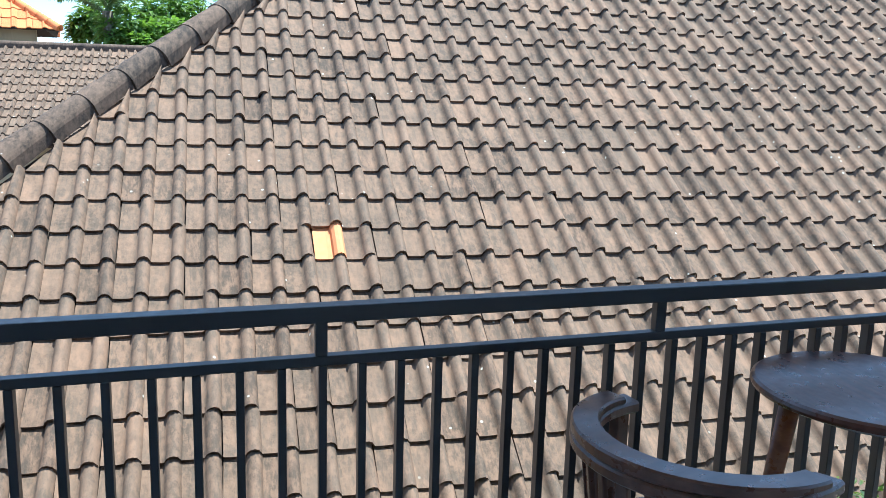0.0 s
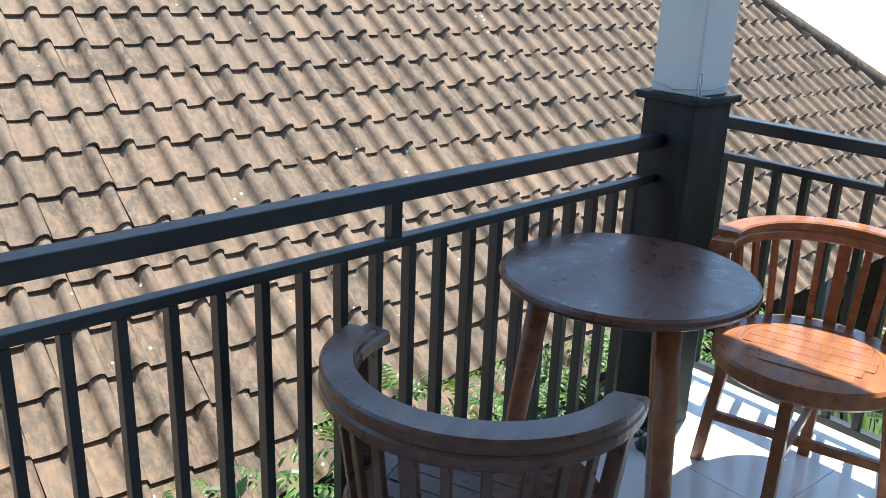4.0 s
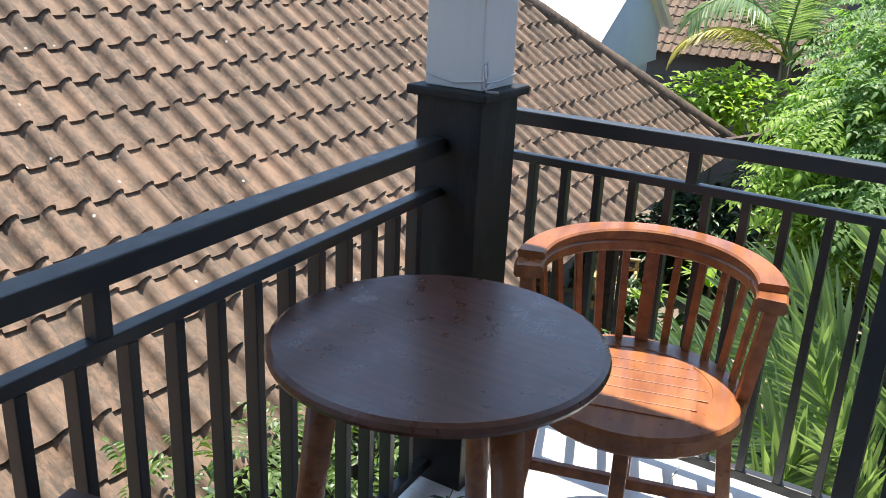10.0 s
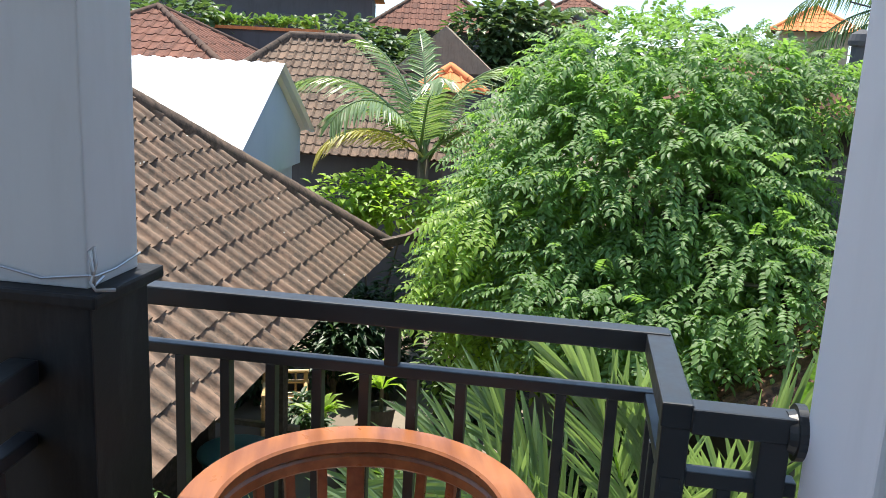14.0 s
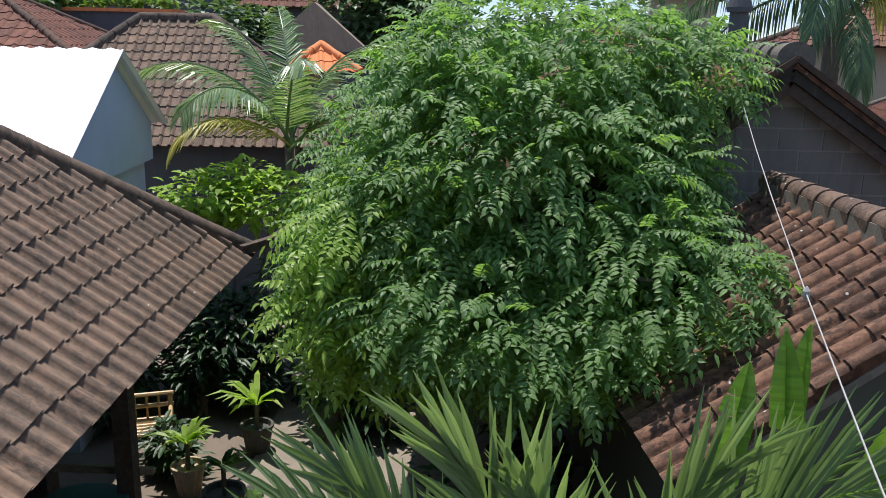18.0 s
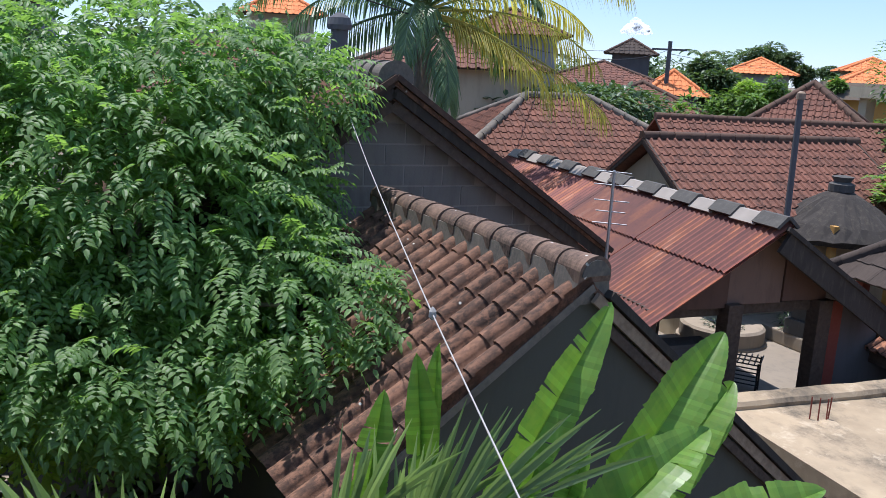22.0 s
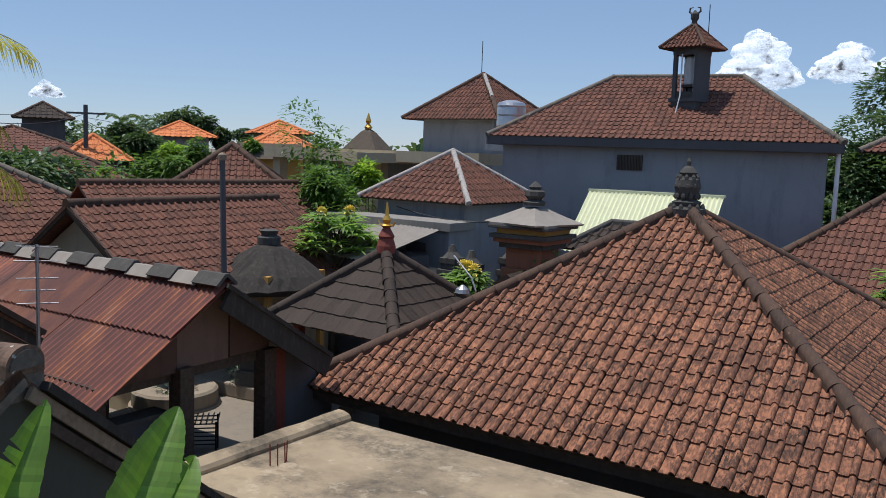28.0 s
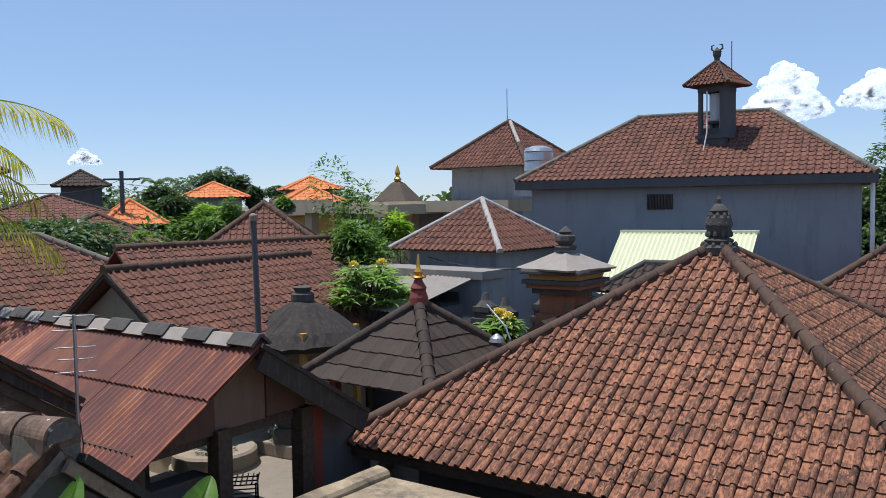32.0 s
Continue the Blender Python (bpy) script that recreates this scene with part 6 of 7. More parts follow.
for k, (x, y, z) in enumerate([(5.42, -0.85, -0.35), (5.35, -1.35, -0.3), (5.6, -0.4, -0.5)]):
    part("stem", tube([(5.3 + 0.1 * k, -0.95 - 0.2 * (k == 1) + 0.4 * (k == 2), GROUND), (5.3 + 0.1 * k, -0.95 - 0.2 * (k == 1) + 0.4 * (k == 2), -1.4), (x, y, z)], [0.10, 0.085, 0.03], 10), LEAF_LIGHT, ban, smooth=True)


def frangipani(label, centre, size, seed, flowers=3):
    rg = np.random.default_rng(seed)
    th = thing("frangipani", label, "tree")
    c = np.array(centre, float)
    part("trunk", tube([(c[0], c[1], GROUND), (c[0] + 0.05, c[1], (GROUND + c[2]) / 2), (c[0], c[1], c[2] - size * 0.6)], [0.09, 0.08, 0.06], 8), BARK, th, smooth=True)
    out = []
    for k in range(54):
        a, e = rg.uniform(0, math.tau), (1.0 + 0.1 * k if k < flowers else rg.uniform(-0.2, 1.2))
        q = c + np.array([math.cos(a) * math.cos(e), math.sin(a) * math.cos(e), math.sin(e) * 0.75]) * size * (1.05 if k < flowers else rg.uniform(0.55, 1.0))
        part("limb", tube([(c[0], c[1], c[2] - size * 0.6), tuple((c + q) / 2 - (0, 0, 0.1)), tuple(q)], [0.035, 0.025, 0.02], 5), BARK, th)
        m = 12
        az = rg.uniform(0, math.tau) + np.arange(m) * 2.4
        w = np.c_[np.cos(az), np.sin(az), rg.uniform(0.1, 0.7, m)]
        w /= np.linalg.norm(w, axis=1)[:, None]
        out.append(leaves(np.repeat(q[None], m, 0), w, frames_of(w)[0], min(0.5, 0.27 + 0.16 * size) * rg.uniform(0.75, 1.2, m), 0.085, 0.15, 0.35))
        if k < flowers:
            m = 40
            q2 = q + (0, 0, 0.10)
            w = rg.normal(0, 1, (m, 3)) + (0, 0, 0.8)
            w /= np.linalg.norm(w, axis=1)[:, None]
            v, f = leaves(q2 + w * 0.05, w, frames_of(w)[0], 0.1, 0.075, 0.2, 0.1)
            tagged(put("blossom", mesh("blossom", v, f, PETAL), th, None, "cluster of yellow flowers"), kind="stuff")
    v, f = merge(out)
    tagged(put("foliage", mesh("foliage", v, f, LEAF_FRANGI), th), kind="stuff")


frangipani("frangipani with pointed leaves and yellow flowers beside the pavilion", (13.5, -14.0, -0.45), 0.95, 71, 2)
frangipani("frangipani with yellow flowers beyond the red pyramid roof", (2.35, -16.3, -0.95), 1.45, 72, 3)
frangipani("small frangipani with yellow flowers behind the black roof", (9.75, -12.6, -0.85), 0.45, 73, 3)

shrub("light_shrub", "sunlit light green shrub behind the tiled roof", (13.3, 3.85, -0.55), (0.8, 1.0, 0.45), 1500, 0.16, 0.085, LEAF_LIGHT, 81)
# these shrubs carry the shade of tree and eaves in their leaf colour
shrub("dark_shrub", "shade-dark shrub behind the yard", (12.9, 3.9, -2.4), (0.8, 0.8, 0.8), 1800, 0.2, 0.08, LEAF_DARK_SHADE, 91)
shrub("dark_shrub", "shade-dark bushy shrub beside the bench", (12.5, 5.2, -2.3), (0.7, 0.6, 0.9), 1500, 0.2, 0.08, LEAF_DARK_SHADE, 92)
shrub("dark_shrub", "shade-dark shrub at the far end of the yard", (13.0, 2.2, -2.3), (0.8, 1.3, 0.9), 1800, 0.2, 0.08, LEAF_DARK_SHADE, 93)
shrub("dark_shrub", "shade-dark shrub under the large tree", (10.6, 0.2, -2.3), (0.8, 1.0, 0.7), 700, 0.18, 0.07, LEAF_DARK_SHADE, 82)
shrub("dark_shrub", "shade-dark shrub beside the lean-to wall", (8.6, 0.2, -2.4), (1.0, 0.9, 0.8), 700, 0.16, 0.07, LEAF_DARK_SHADE, 83)
shrub("dark_shrub", "shade-dark undergrowth below the palms", (6.4, 0.4, -2.3), (1.3, 1.4, 0.8), 900, 0.2, 0.07, LEAF_DARK_SHADE, 84)
shrub("green_shrub", "feathery green shrub between the houses", (15.9, -17.0, 0.0), (1.2, 1.2, 1.0), 2400, 0.2, 0.075, LEAF_HEDGE, 85)
shrub("tall_shrub", "tall airy green tree between the houses", (17.6, -18.6, 1.2), (0.9, 0.9, 1.4), 1300, 0.22, 0.07, LEAF_HEDGE, 86, "tree")
shrub("green_shrub", "round green tree behind the long roof", (27.5, -15.5, 0.2), (3.6, 3.2, 1.2), 5000, 0.32, 0.18, LEAF_FAR, 87, "tree")
shrub("green_shrub", "green shrub between the tiled houses", (25.0, -18.3, 0.1), (1.3, 1.3, 1.0), 700, 0.28, 0.12, LEAF_HEDGE, 88)
shrub("green_shrub", "green shrub beside the shrine", (8.4, -13.8, -0.7), (0.6, 0.6, 0.5), 350, 0.14, 0.07, LEAF_HEDGE, 89)
shrub("green_shrub", "low shrub in front of the black roof", (11.6, -6.6, -0.9), (0.4, 0.4, 0.5), 160, 0.16, 0.07, LEAF_LIGHT, 90)
for k, (x, y, z, r) in enumerate([(41.4, -33, 0.9, 1.6), (38.0, -33, -0.2, 1.8), (36.0, -32, -0.5, 1.3), (33.6, -34, 0.2, 1.1), (40.0, -36, 0.2, 1.6), (29.0, -27, -0.4, 1.0)]):
    shrub("green_shrub", "leafy green shrub among the distant houses", (x, y, z), (r, r, r * 0.75), 1500, 0.4, 0.2, (LEAF_FAR, LEAF_HEDGE)[k % 2], 160 + k)
for k, (x, y, z, r, h) in enumerate([(2.6, -54, 3.6, 4.0, 3.4), (6.0, -50, 1.2, 3.6, 3.0), (-3, -52, 4.0, 4.5, 2.6), (9.0, -47, -0.3, 3.0, 2.2)]):
    shrub("distant_tree", "large spreading green tree behind the houses", (x, y, z), (r, r, h), 7000, 0.42, 0.22, LEAF_FAR, 100 + k, "tree")
for k, (x, y, z, r, h) in enumerate([(54, -47, 2.6, 4.5, 1.9), (50, -38, 1.2, 4.0, 1.4), (60, -40, 1.4, 5, 1.6), (45, -50, 1.2, 4, 1.2), (58, -30, 1.5, 5, 1.3), (48, -26, 1.0, 4, 1.2), (34, -14, 1.2, 3.0, 1.6), (38, -45, 0.6, 4, 1.2), (30, 3, 2.0, 2.0, 1.5), (33, 9, 1.0, 3, 1.8), (28, 15, 1.5, 3, 1.6), (36, -2, 1.0, 4, 1.6), (46, 8, 2.2, 4, 1.6)]):
    shrub("distant_tree", "dark green tree among distant roofs", (x, y, z), (r, r, h), 2400, 0.45, 0.26, LEAF_FAR, 120 + k, "tree")

for k, (x, y, z, r, h) in enumerate([(50.73, -44.75, 3.29, 1.5, 1.1), (50.48, -46.44, 3.63, 1.4, 1.2), (49.04, -46.47, 3.15, 1.1, 1.1), (42.17, -33.34, 2.33, 1.3, 1.0), (40.05, -32.73, 1.83, 1.2, 1.1), (44.1, -42.9, 2.51, 0.7, 0.9), (53.27, -54.86, 2.83, 1.3, 0.6)]):
    shrub("distant_tree", "dark round-headed tree behind the orange roofs", (x, y, z - 0.3), (r * 0.75, r * 0.75, h * 0.75), 1500, 0.3, 0.15, LEAF_FAR, 180 + k, "tree")
for k, (x, y, z, r) in enumerate([(26.98, -23.28, 1.13, 0.6), (28.84, -24.23, 1.33, 0.6), (24.47, -20.12, 0.8, 0.45), (16.9, -18.81, 0.5, 0.55), (16.23, -19.28, 0.79, 0.5), (16.05, -16.95, 0.67, 0.5), (29.4, -29.26, 1.52, 0.45)]):
    shrub("green_shrub", "light green shrub between the roofs", (x, y, z), (r, r, r * 0.8), 1000, 0.24, 0.09, (LEAF_HEDGE, LEAF_LIGHT)[k % 3 == 1], 200 + k)
# far belt of woods
rg = np.random.default_rng(77)
n = 9000
a = rg.uniform(0, math.tau, n)
dist = rg.uniform(80, 220, n)
h = 0.5 + 2.4 * rg.random(n) + 2.2 * np.maximum(0, np.sin(a * 23) * np.sin(a * 7.3 + 1)) + (dist - 80) * 0.006
base = np.c_[np.cos(a) * dist, np.sin(a) * dist, GROUND + h * rg.uniform(0.3, 1.0, n) * 1.25]
w = rg.normal(0, 1, (n, 3)) + (0, 0, 0.5)
w /= np.linalg.norm(w, axis=1)[:, None]
v, f = leaves(base, w, frames_of(w)[0], 2.6, 1.6, 0.2, 0.3)
tagged(put("far_woods", mesh("far_woods", v, f, LEAF_FAR)), "distant belt of dark green woods along the horizon", "woods", kind="stuff")

# ---- pavilions and shrines ----
th = thing("thatched_pavilion", "small pavilion with a black palm thatch roof and clay cap", "pavilion", m=pose(13.6, -12.0, 0, 0, 0, -5))
bm = bmesh.new()
rings = []
for j, (r, z, sq) in enumerate(((1.06, -1.10, 0.5), (1.14, -1.01, 0.5), (0.95, -0.80, 0.45), (0.62, -0.54, 0.35), (0.34, -0.34, 0.2), (0.18, -0.25, 0.0))):
    ring = []
    for k in range(40):
        a = k * math.tau / 40
        q = r * (1 + sq * 0.32 * (abs(math.sin(2 * (a + 0.25))) - 0.5))
        rag = 0.03 * math.sin(k * 2.7 + j) + random.uniform(-0.015, 0.015)
        ring.append(bm.verts.new((q * math.cos(a), q * math.sin(a), z + (rag if j < 4 else 0))))
    rings.append(ring)
for r0, r1 in zip(rings, rings[1:]):
    for k in range(40):
        bm.faces.new((r0[k], r0[(k + 1) % 40], r1[(k + 1) % 40], r1[k]))
bm.faces.new(rings[-1])
bm.faces.new(list(reversed(rings[0])))
part("thatch", bm, THATCH, th)
part("cap", lathe([(0.22, -0.26), (0.22, -0.13), (0.14, -0.09), (0.19, 0.0), (0.11, 0.02)], 14), STONE, th)
for x in (-0.7, 0.7):
    for y in (-0.7, 0.7):
        part("post", bar((x, y, GROUND), (x, y, -0.75), 0.11), OCHRE, th)
sh = thing("family_shrine", "brick shrine with carved tiers and a grey pyramid roof", "shrine", m=pose(9.07, -14.1, 0, 0, 0, -5))
for hw, z0, z1, mm in ((0.42, GROUND, -0.5, BRICKRED), (0.36, -0.5, -0.12, BRICKRED), (0.46, -0.12, -0.02, STONE), (0.54, -0.02, 0.06, BRICKRED), (0.6, 0.06, 0.14, STONE), (0.5, 0.14, 0.24, OCHRE), (0.62, 0.24, 0.30, STONE)):
    part("tier", box(-hw, hw, -hw, hw, z0, z1, 0.012), mm, sh)
rf = part("roof", box(-0.6, 0.6, -0.6, 0.6, 0.30, 0.345, 0.005), GREYSHEET, sh)
part("roof_cone", lathe([(0.90, 0.31), (0.93, 0.345), (0.60, 0.46), (0.2, 0.62)], 4), GREYSHEET, sh, m=pose(0, 0, 0, 0, 0, 30))
part("finial", lathe([(0.2, 0.66), (0.22, 0.72), (0.13, 0.76), (0.2, 0.84), (0.19, 0.92), (0.1, 0.96), (0.13, 1.0), (0.02, 1.1)], 8), STONE, sh)
for k, (x, y, z, s) in enumerate([(10.6, -14.6, -1.1, 0.26), (11.2, -14.9, -1.05, 0.26), (9.9, -15.0, -0.95, 0.26)]):
    t = thing("stone_shrine", "small dark carved stone shrine", "shrine", m=pose(x, y, 0, 0, 0, -5))
    for j in range(5):
        hw = s * (0.8 if j % 2 else 1.0) * (1 - j * 0.06)
        part("tier", box(-hw, hw, -hw, hw, GROUND if j == 0 else z + (j - 1) * 0.12, z + j * 0.12, 0.01), STONE, t)
    part("cap", lathe([(s * 0.8, z + 0.48), (s * 0.4, z + 0.6), (0.05, z + 0.75)], 8), STONE, t)
lamp = thing("yard_lamp", "outdoor lamp on a thin curved pipe", "lamp")
part("pipe", tube([(8.35, -10.5, -1.0), (8.4, -10.5, -0.42), (8.5, -10.55, -0.25), (8.8, -10.8, -0.12), (9.1, -11.1, -0.02)], 0.014), GALV, lamp)
part("shade", lathe([(0.02, -0.40), (0.1, -0.46), (0.12, -0.52)], 12, at=(8.75, -10.75, 0)), GALV, lamp)
wl = thing("compound_wall", "dark carved compound wall with small dark tile coping", "wall")
part("wall", box(8.9, 9.15, -18.0, -13.0, GROUND, -0.75), DARKGREY, wl, m=pose(0, 0, 0))
part("coping", prism([(8.75, -0.75), (9.3, -0.75), (9.3, -0.68), (9.02, -0.5), (8.75, -0.68)], 1, -18.1, -12.9), TILE_DARK, wl)
gh = thing("gate_roof", "small dark tiled gate roof with upturned ends", "gate", m=pose(8.1, -17.2, 0, 0, 0, -5))
hip_roof(gh, 1.3, 0.8, -0.35, 0.55, TILE_DARK, STONE, "N", 0, None, COARSE, 0.07, 0.25, True)
for x in (-0.8, 0.8):
    part("pier", box(x - 0.2, x + 0.2, -0.3, 0.3, GROUND, -0.3), DARKGREY, gh)
gh2 = copy_thing(gh, pose(4.3, -20.8, -0.15, 0, 0, -5))

# ---- distant houses ----
def simple_house(label, x, y, hx, hy, rot, ze, rise, tile, wallm, faces="NWSE", windows=0):
    h = far_house("distant_house", label, x, y, hx, hy, rot, ze, rise, tile, RIDGE_F if tile is not TILE_NEW else TILE_NEW, wallm, faces, 0.5, 0.1, course=0.4, pitch=0.32)
    for k in range(windows):
        wx = -hx + 1.2 + k * (2 * hx - 2.4) / max(1, windows - 1)
        w = part("window", box(wx - 0.5, wx + 0.5, hy - 0.52, hy - 0.44, ze - 1.6, ze - 0.5), GLASS, h)
        part("frame", box(wx - 0.58, wx + 0.58, hy - 0.53, hy - 0.47, ze - 1.68, ze - 1.6), PALEWOOD, w)
    return h


simple_house("distant house with a bright orange tile hip roof", 46.0, -40.8, 2.9, 2.2, -42, 2.05, 1.0, TILE_NEW, BLUEGREY, "NWSE", 2)
simple_house("distant house with a bright orange tile roof and ochre gable", 37.5, -40.5, 2.6, 2.0, -42, 1.6, 1.0, TILE_NEW, OCHRE)
simple_house("distant house with an orange tile roof behind another", 42.0, -46.0, 2.2, 2.0, -42, 2.5, 0.9, TILE_NEW, CREAM)
simple_house("distant house with an orange tile roof among trees", 38.5, -28.0, 1.6, 1.6, -30, 0.7, 1.2, TILE_NEW, DARKGREY)
simple_house("distant house with a wide red-brown roof", 31.0, -20.5, 3.6, 3.0, -35, 0.0, 1.3, TILE_FAR, DARKGREY)
simple_house("distant house with a broad brown roof and upper storey", 44.0, -27.5, 5.0, 4.0, -35, 0.9, 1.3, TILE_FAR, DARKGREY)
simple_house("distant two-storey house with a small grey roof", 51.2, -34.5, 1.7, 1.7, -35, 2.9, 1.0, TILE_DARK, DARKGREY, "NWSE", 2)
simple_house("distant house with a steep red-brown roof above the palm", 38.0, -18.3, 2.4, 2.4, -25, 3.0, 1.2, TILE_FAR, BLUEGREY)
simple_house("house with a low red-brown roof below the coconut palm", 30.0, -11.5, 3.5, 3.0, -20, 1.5, 1.2, TILE_FAR, CREAM)
h = thing("thatched_hall", "hall with a steep brown thatch roof and finial", "hall", m=pose(25.7, -33.0, 0, 0, 0, -40))
part("thatch", lathe([(2.0, 0.75), (2.05, 0.9), (1.25, 1.6), (0.35, 2.45), (0.05, 2.6)], 4), THATCH_BROWN, h)
part("wall", box(-1.2, 1.2, -1.2, 1.2, GROUND, 0.85), BLUEGREY, h)
part("finial", lathe([(0.1, 2.5), (0.2, 2.65), (0.08, 2.8), (0.14, 2.95), (0.02, 3.3)], 8), GOLD, h)
h = thing("ochre_shop", "ochre painted shop with a blue awning", "shop", m=pose(29.5, -30.5, 0, 0, 0, -42))
part("wall", box(-1.3, 1.3, -1.2, 1.2, GROUND, 1.1), OCHRE, h)
part("thatch", prism([(-1.6, 1.05), (1.6, 1.05), (0.6, 1.75), (-0.6, 1.75)], 1, -1.4, 1.4), THATCH_BROWN, h)
part("awning", box(-1.3, 0.6, 1.2, 1.9, 0.5, 0.58), TARP, h)
h = thing("concrete_terrace", "unfinished cream concrete terrace with thick columns", "house", m=pose(22.3, -27.3, 0, 0, 0, -30))
part("slab", box(-3.2, 3.0, -1.5, 1.5, 1.15, 1.5), CREAM, h)
for x in (-2.6, 0.0, 2.4):
    part("column", box(x - 0.25, x + 0.25, 0.7, 1.2, GROUND, 1.15), CREAM, h)
part("wall", box(-3.0, 2.8, -1.4, -1.2, GROUND, 1.15), BLUEGREY, h)
# seen past the big tree
simple_house("house with a brown pyramid roof behind the white roof", 24.4, 12.6, 2.9, 2.9, 4, 1.0, 1.5, TILE_FAR, DARKGREY)
hl = far_house("tiled_house", "house with a red-brown hip roof behind the areca palm", 19.5, 6.4, 3.3, 2.6, 94, -0.35, 2.15, TILE_A, HIP_A, DARKGREY, "NWSE", 0.5, 0.1)
simple_house("house with a steep brown roof and pale verge", 41.0, 7.6, 3.0, 3.0, 8, 2.6, 2.2, TILE_FAR, DARKGREY)
simple_house("distant house with a brown pyramid roof", 52.0, 3.2, 2.2, 2.2, 0, 3.5, 1.4, TILE_FAR, DARKGREY)
simple_house("distant house with a dark upper pavilion roof", 52.0, 1.6, 1.7, 1.7, 0, 4.3, 1.0, TILE_FAR, BLUEGREY)
simple_house("distant house with an orange pyramid roof beyond the tree", 45.7, -9.6, 2.0, 2.0, -10, 3.5, 1.2, TILE_NEW, CREAM)
simple_house("house with a low red roof beyond the tree", 24.0, -3.0, 3.2, 3.2, -5, 0.7, 1.3, TILE_FAR, CREAM)
h = thing("pale_thatched_hall", "small hall with a pale thatched gable roof", "hall", m=pose(27.6, 5.0, 0.2, 0, 0, 5))
part("thatch", prism([(-1.5, 0.9), (1.5, 0.9), (0.0, 2.2)], 0, -1.3, 1.3), THATCH_PALE, h)
part("wall", box(-1.2, 1.2, -1.1, 1.1, GROUND, 0.95), DARKGREY, h)
simple_house("small house with a fresh orange roof", 23.8, 4.3, 0.9, 0.9, 10, 0.7, 0.6, TILE_NEW, CREAM)
h = thing("tall_building", "tall dark grey concrete building with an orange roof", "building", m=pose(44.0, 18.0, 0, 0, 0, 12))
part("wall", box(-3, 3, -6.5, 6.5, GROUND, 4.2), DARKGREY, h)
for k in range(5):
    w = part("window", box(-3.05, -2.95, -5.4 + k * 2.4, -4.2 + k * 2.4, 1.0, 3.2), GLASS, h)
    part("sill", box(-3.15, -3.0, -5.5 + k * 2.4, -4.1 + k * 2.4, 0.9, 1.0), CREAM, w)
part("roof", prism([(-7, 4.2), (7, 4.2), (5, 5.6), (-5, 5.6)], 0, -3.4, 3.4), TILE_NEW, h)
h = thing("planted_terrace", "terrace wall topped with pot plants", "terrace", m=pose(29.0, 11.4, 0, 0, 0, 5))
part("wall", box(-0.4, 0.4, -1.9, 1.9, GROUND, 2.1), DARKGREY, h)
part("coping", box(-0.5, 0.5, -2.0, 2.0, 2.1, 2.2), TILE_NEW, h)
rg = np.random.default_rng(9)
n = 300
w = rg.normal(0, 1, (n, 3)) + (0, 0, 1)
w /= np.linalg.norm(w, axis=1)[:, None]
v, f = leaves(np.c_[rg.uniform(-0.3, 0.3, n), rg.uniform(-1.9, 1.9, n), rg.uniform(2.2, 2.5, n)], w, frames_of(w)[0], 0.3, 0.14)
tagged(put("foliage", mesh("foliage", v, f, LEAF_HEDGE), h), kind="stuff")
# beyond the left end of the neighbour's roof
hx = thing("low_house", "house with a low grey-brown tile roof beyond the hip", "house", m=pose(-4.0, 15.0, -0.2))
gable_roof(hx, -6.0, 4.6, -2.6, 0.0, 2.6, 0.75, 2.12, TILE_A, HIP_A, None, "S", 0, None, COARSE, 0.07, 0.33, True, pitch=0.13)
part("wall", box(-5.8, 4.4, -2.1, 2.1, GROUND, 0.9), CREAM, hx)
simple_house("house with a bright orange tile roof and cream wall", -5.7, 23.5, 2.2, 2.2, 10, 2.5, 1.5, TILE_NEW, CREAM)
for k, (x, y, z, r) in enumerate([(-1.27, 21.53, 2.8, 0.8), (-0.61, 22.57, 3.16, 0.9), (-1.58, 19.49, 2.35, 0.6), (-0.84, 20.55, 2.45, 0.6), (-2.82, 23.37, 2.77, 0.6)]):
    shrub("green_shrub", "sunlit green tree behind the low roof", (x, y, z), (r, r, r * 0.8), 1400, 0.22, 0.09, LEAF_HEDGE, 220 + k, "tree")
palm("distant_palm", "palm among the distant roofs", (-1.84, 19.47, 2.82), [(k * 40, 50, 1.2, 90) for k in range(9)], LEAF_COCO, 31, 0.12, None, 0.24, 0.06, 26, 0.6, 0.03)
palm("distant_palm", "slim palm among the distant roofs", (50.0, -39.5, 3.0), [(k * 51, 45, 1.6, 100) for k in range(7)], LEAF_COCO, 32, 0.1, None, 0.24, 0.08, 20, 0.6, 0.03)
palm("distant_palm", "palm beyond the brown roofs", (40.0, 2.6, 3.0), [(k * 45, 50, 2.6, 90) for k in range(8)], LEAF_COCO, 33, 0.12, None, 0.24, 0.08, 24, 0.6, 0.03)

# ---- poles, wires ----
po = thing("utility_pole", "plain grey metal pole on the back of the shed roof", "pole")
part("pole", rod((11.345, -8.44, -1.14), (11.43, -8.46, 1.387), 0.043, 0.040, 12), DARKGREY, po)
part("cap", lathe([(0.06, 1.36), (0.06, 1.44), (0.02, 1.47)], 10, at=(11.43, -8.46, 0)), PALEWOOD, po)
po2 = thing("utility_pole", "dark utility pole with cross arms among distant roofs", "pole")
part("pole", rod((38, -27.2, GROUND), (38, -27.2, 3.3), 0.13, 0.1, 10), DARKGREY, po2)
part("cross_arm", bar((37.4, -27.8, 2.9), (38.6, -26.6, 2.9), 0.09), DARKGREY, po2)
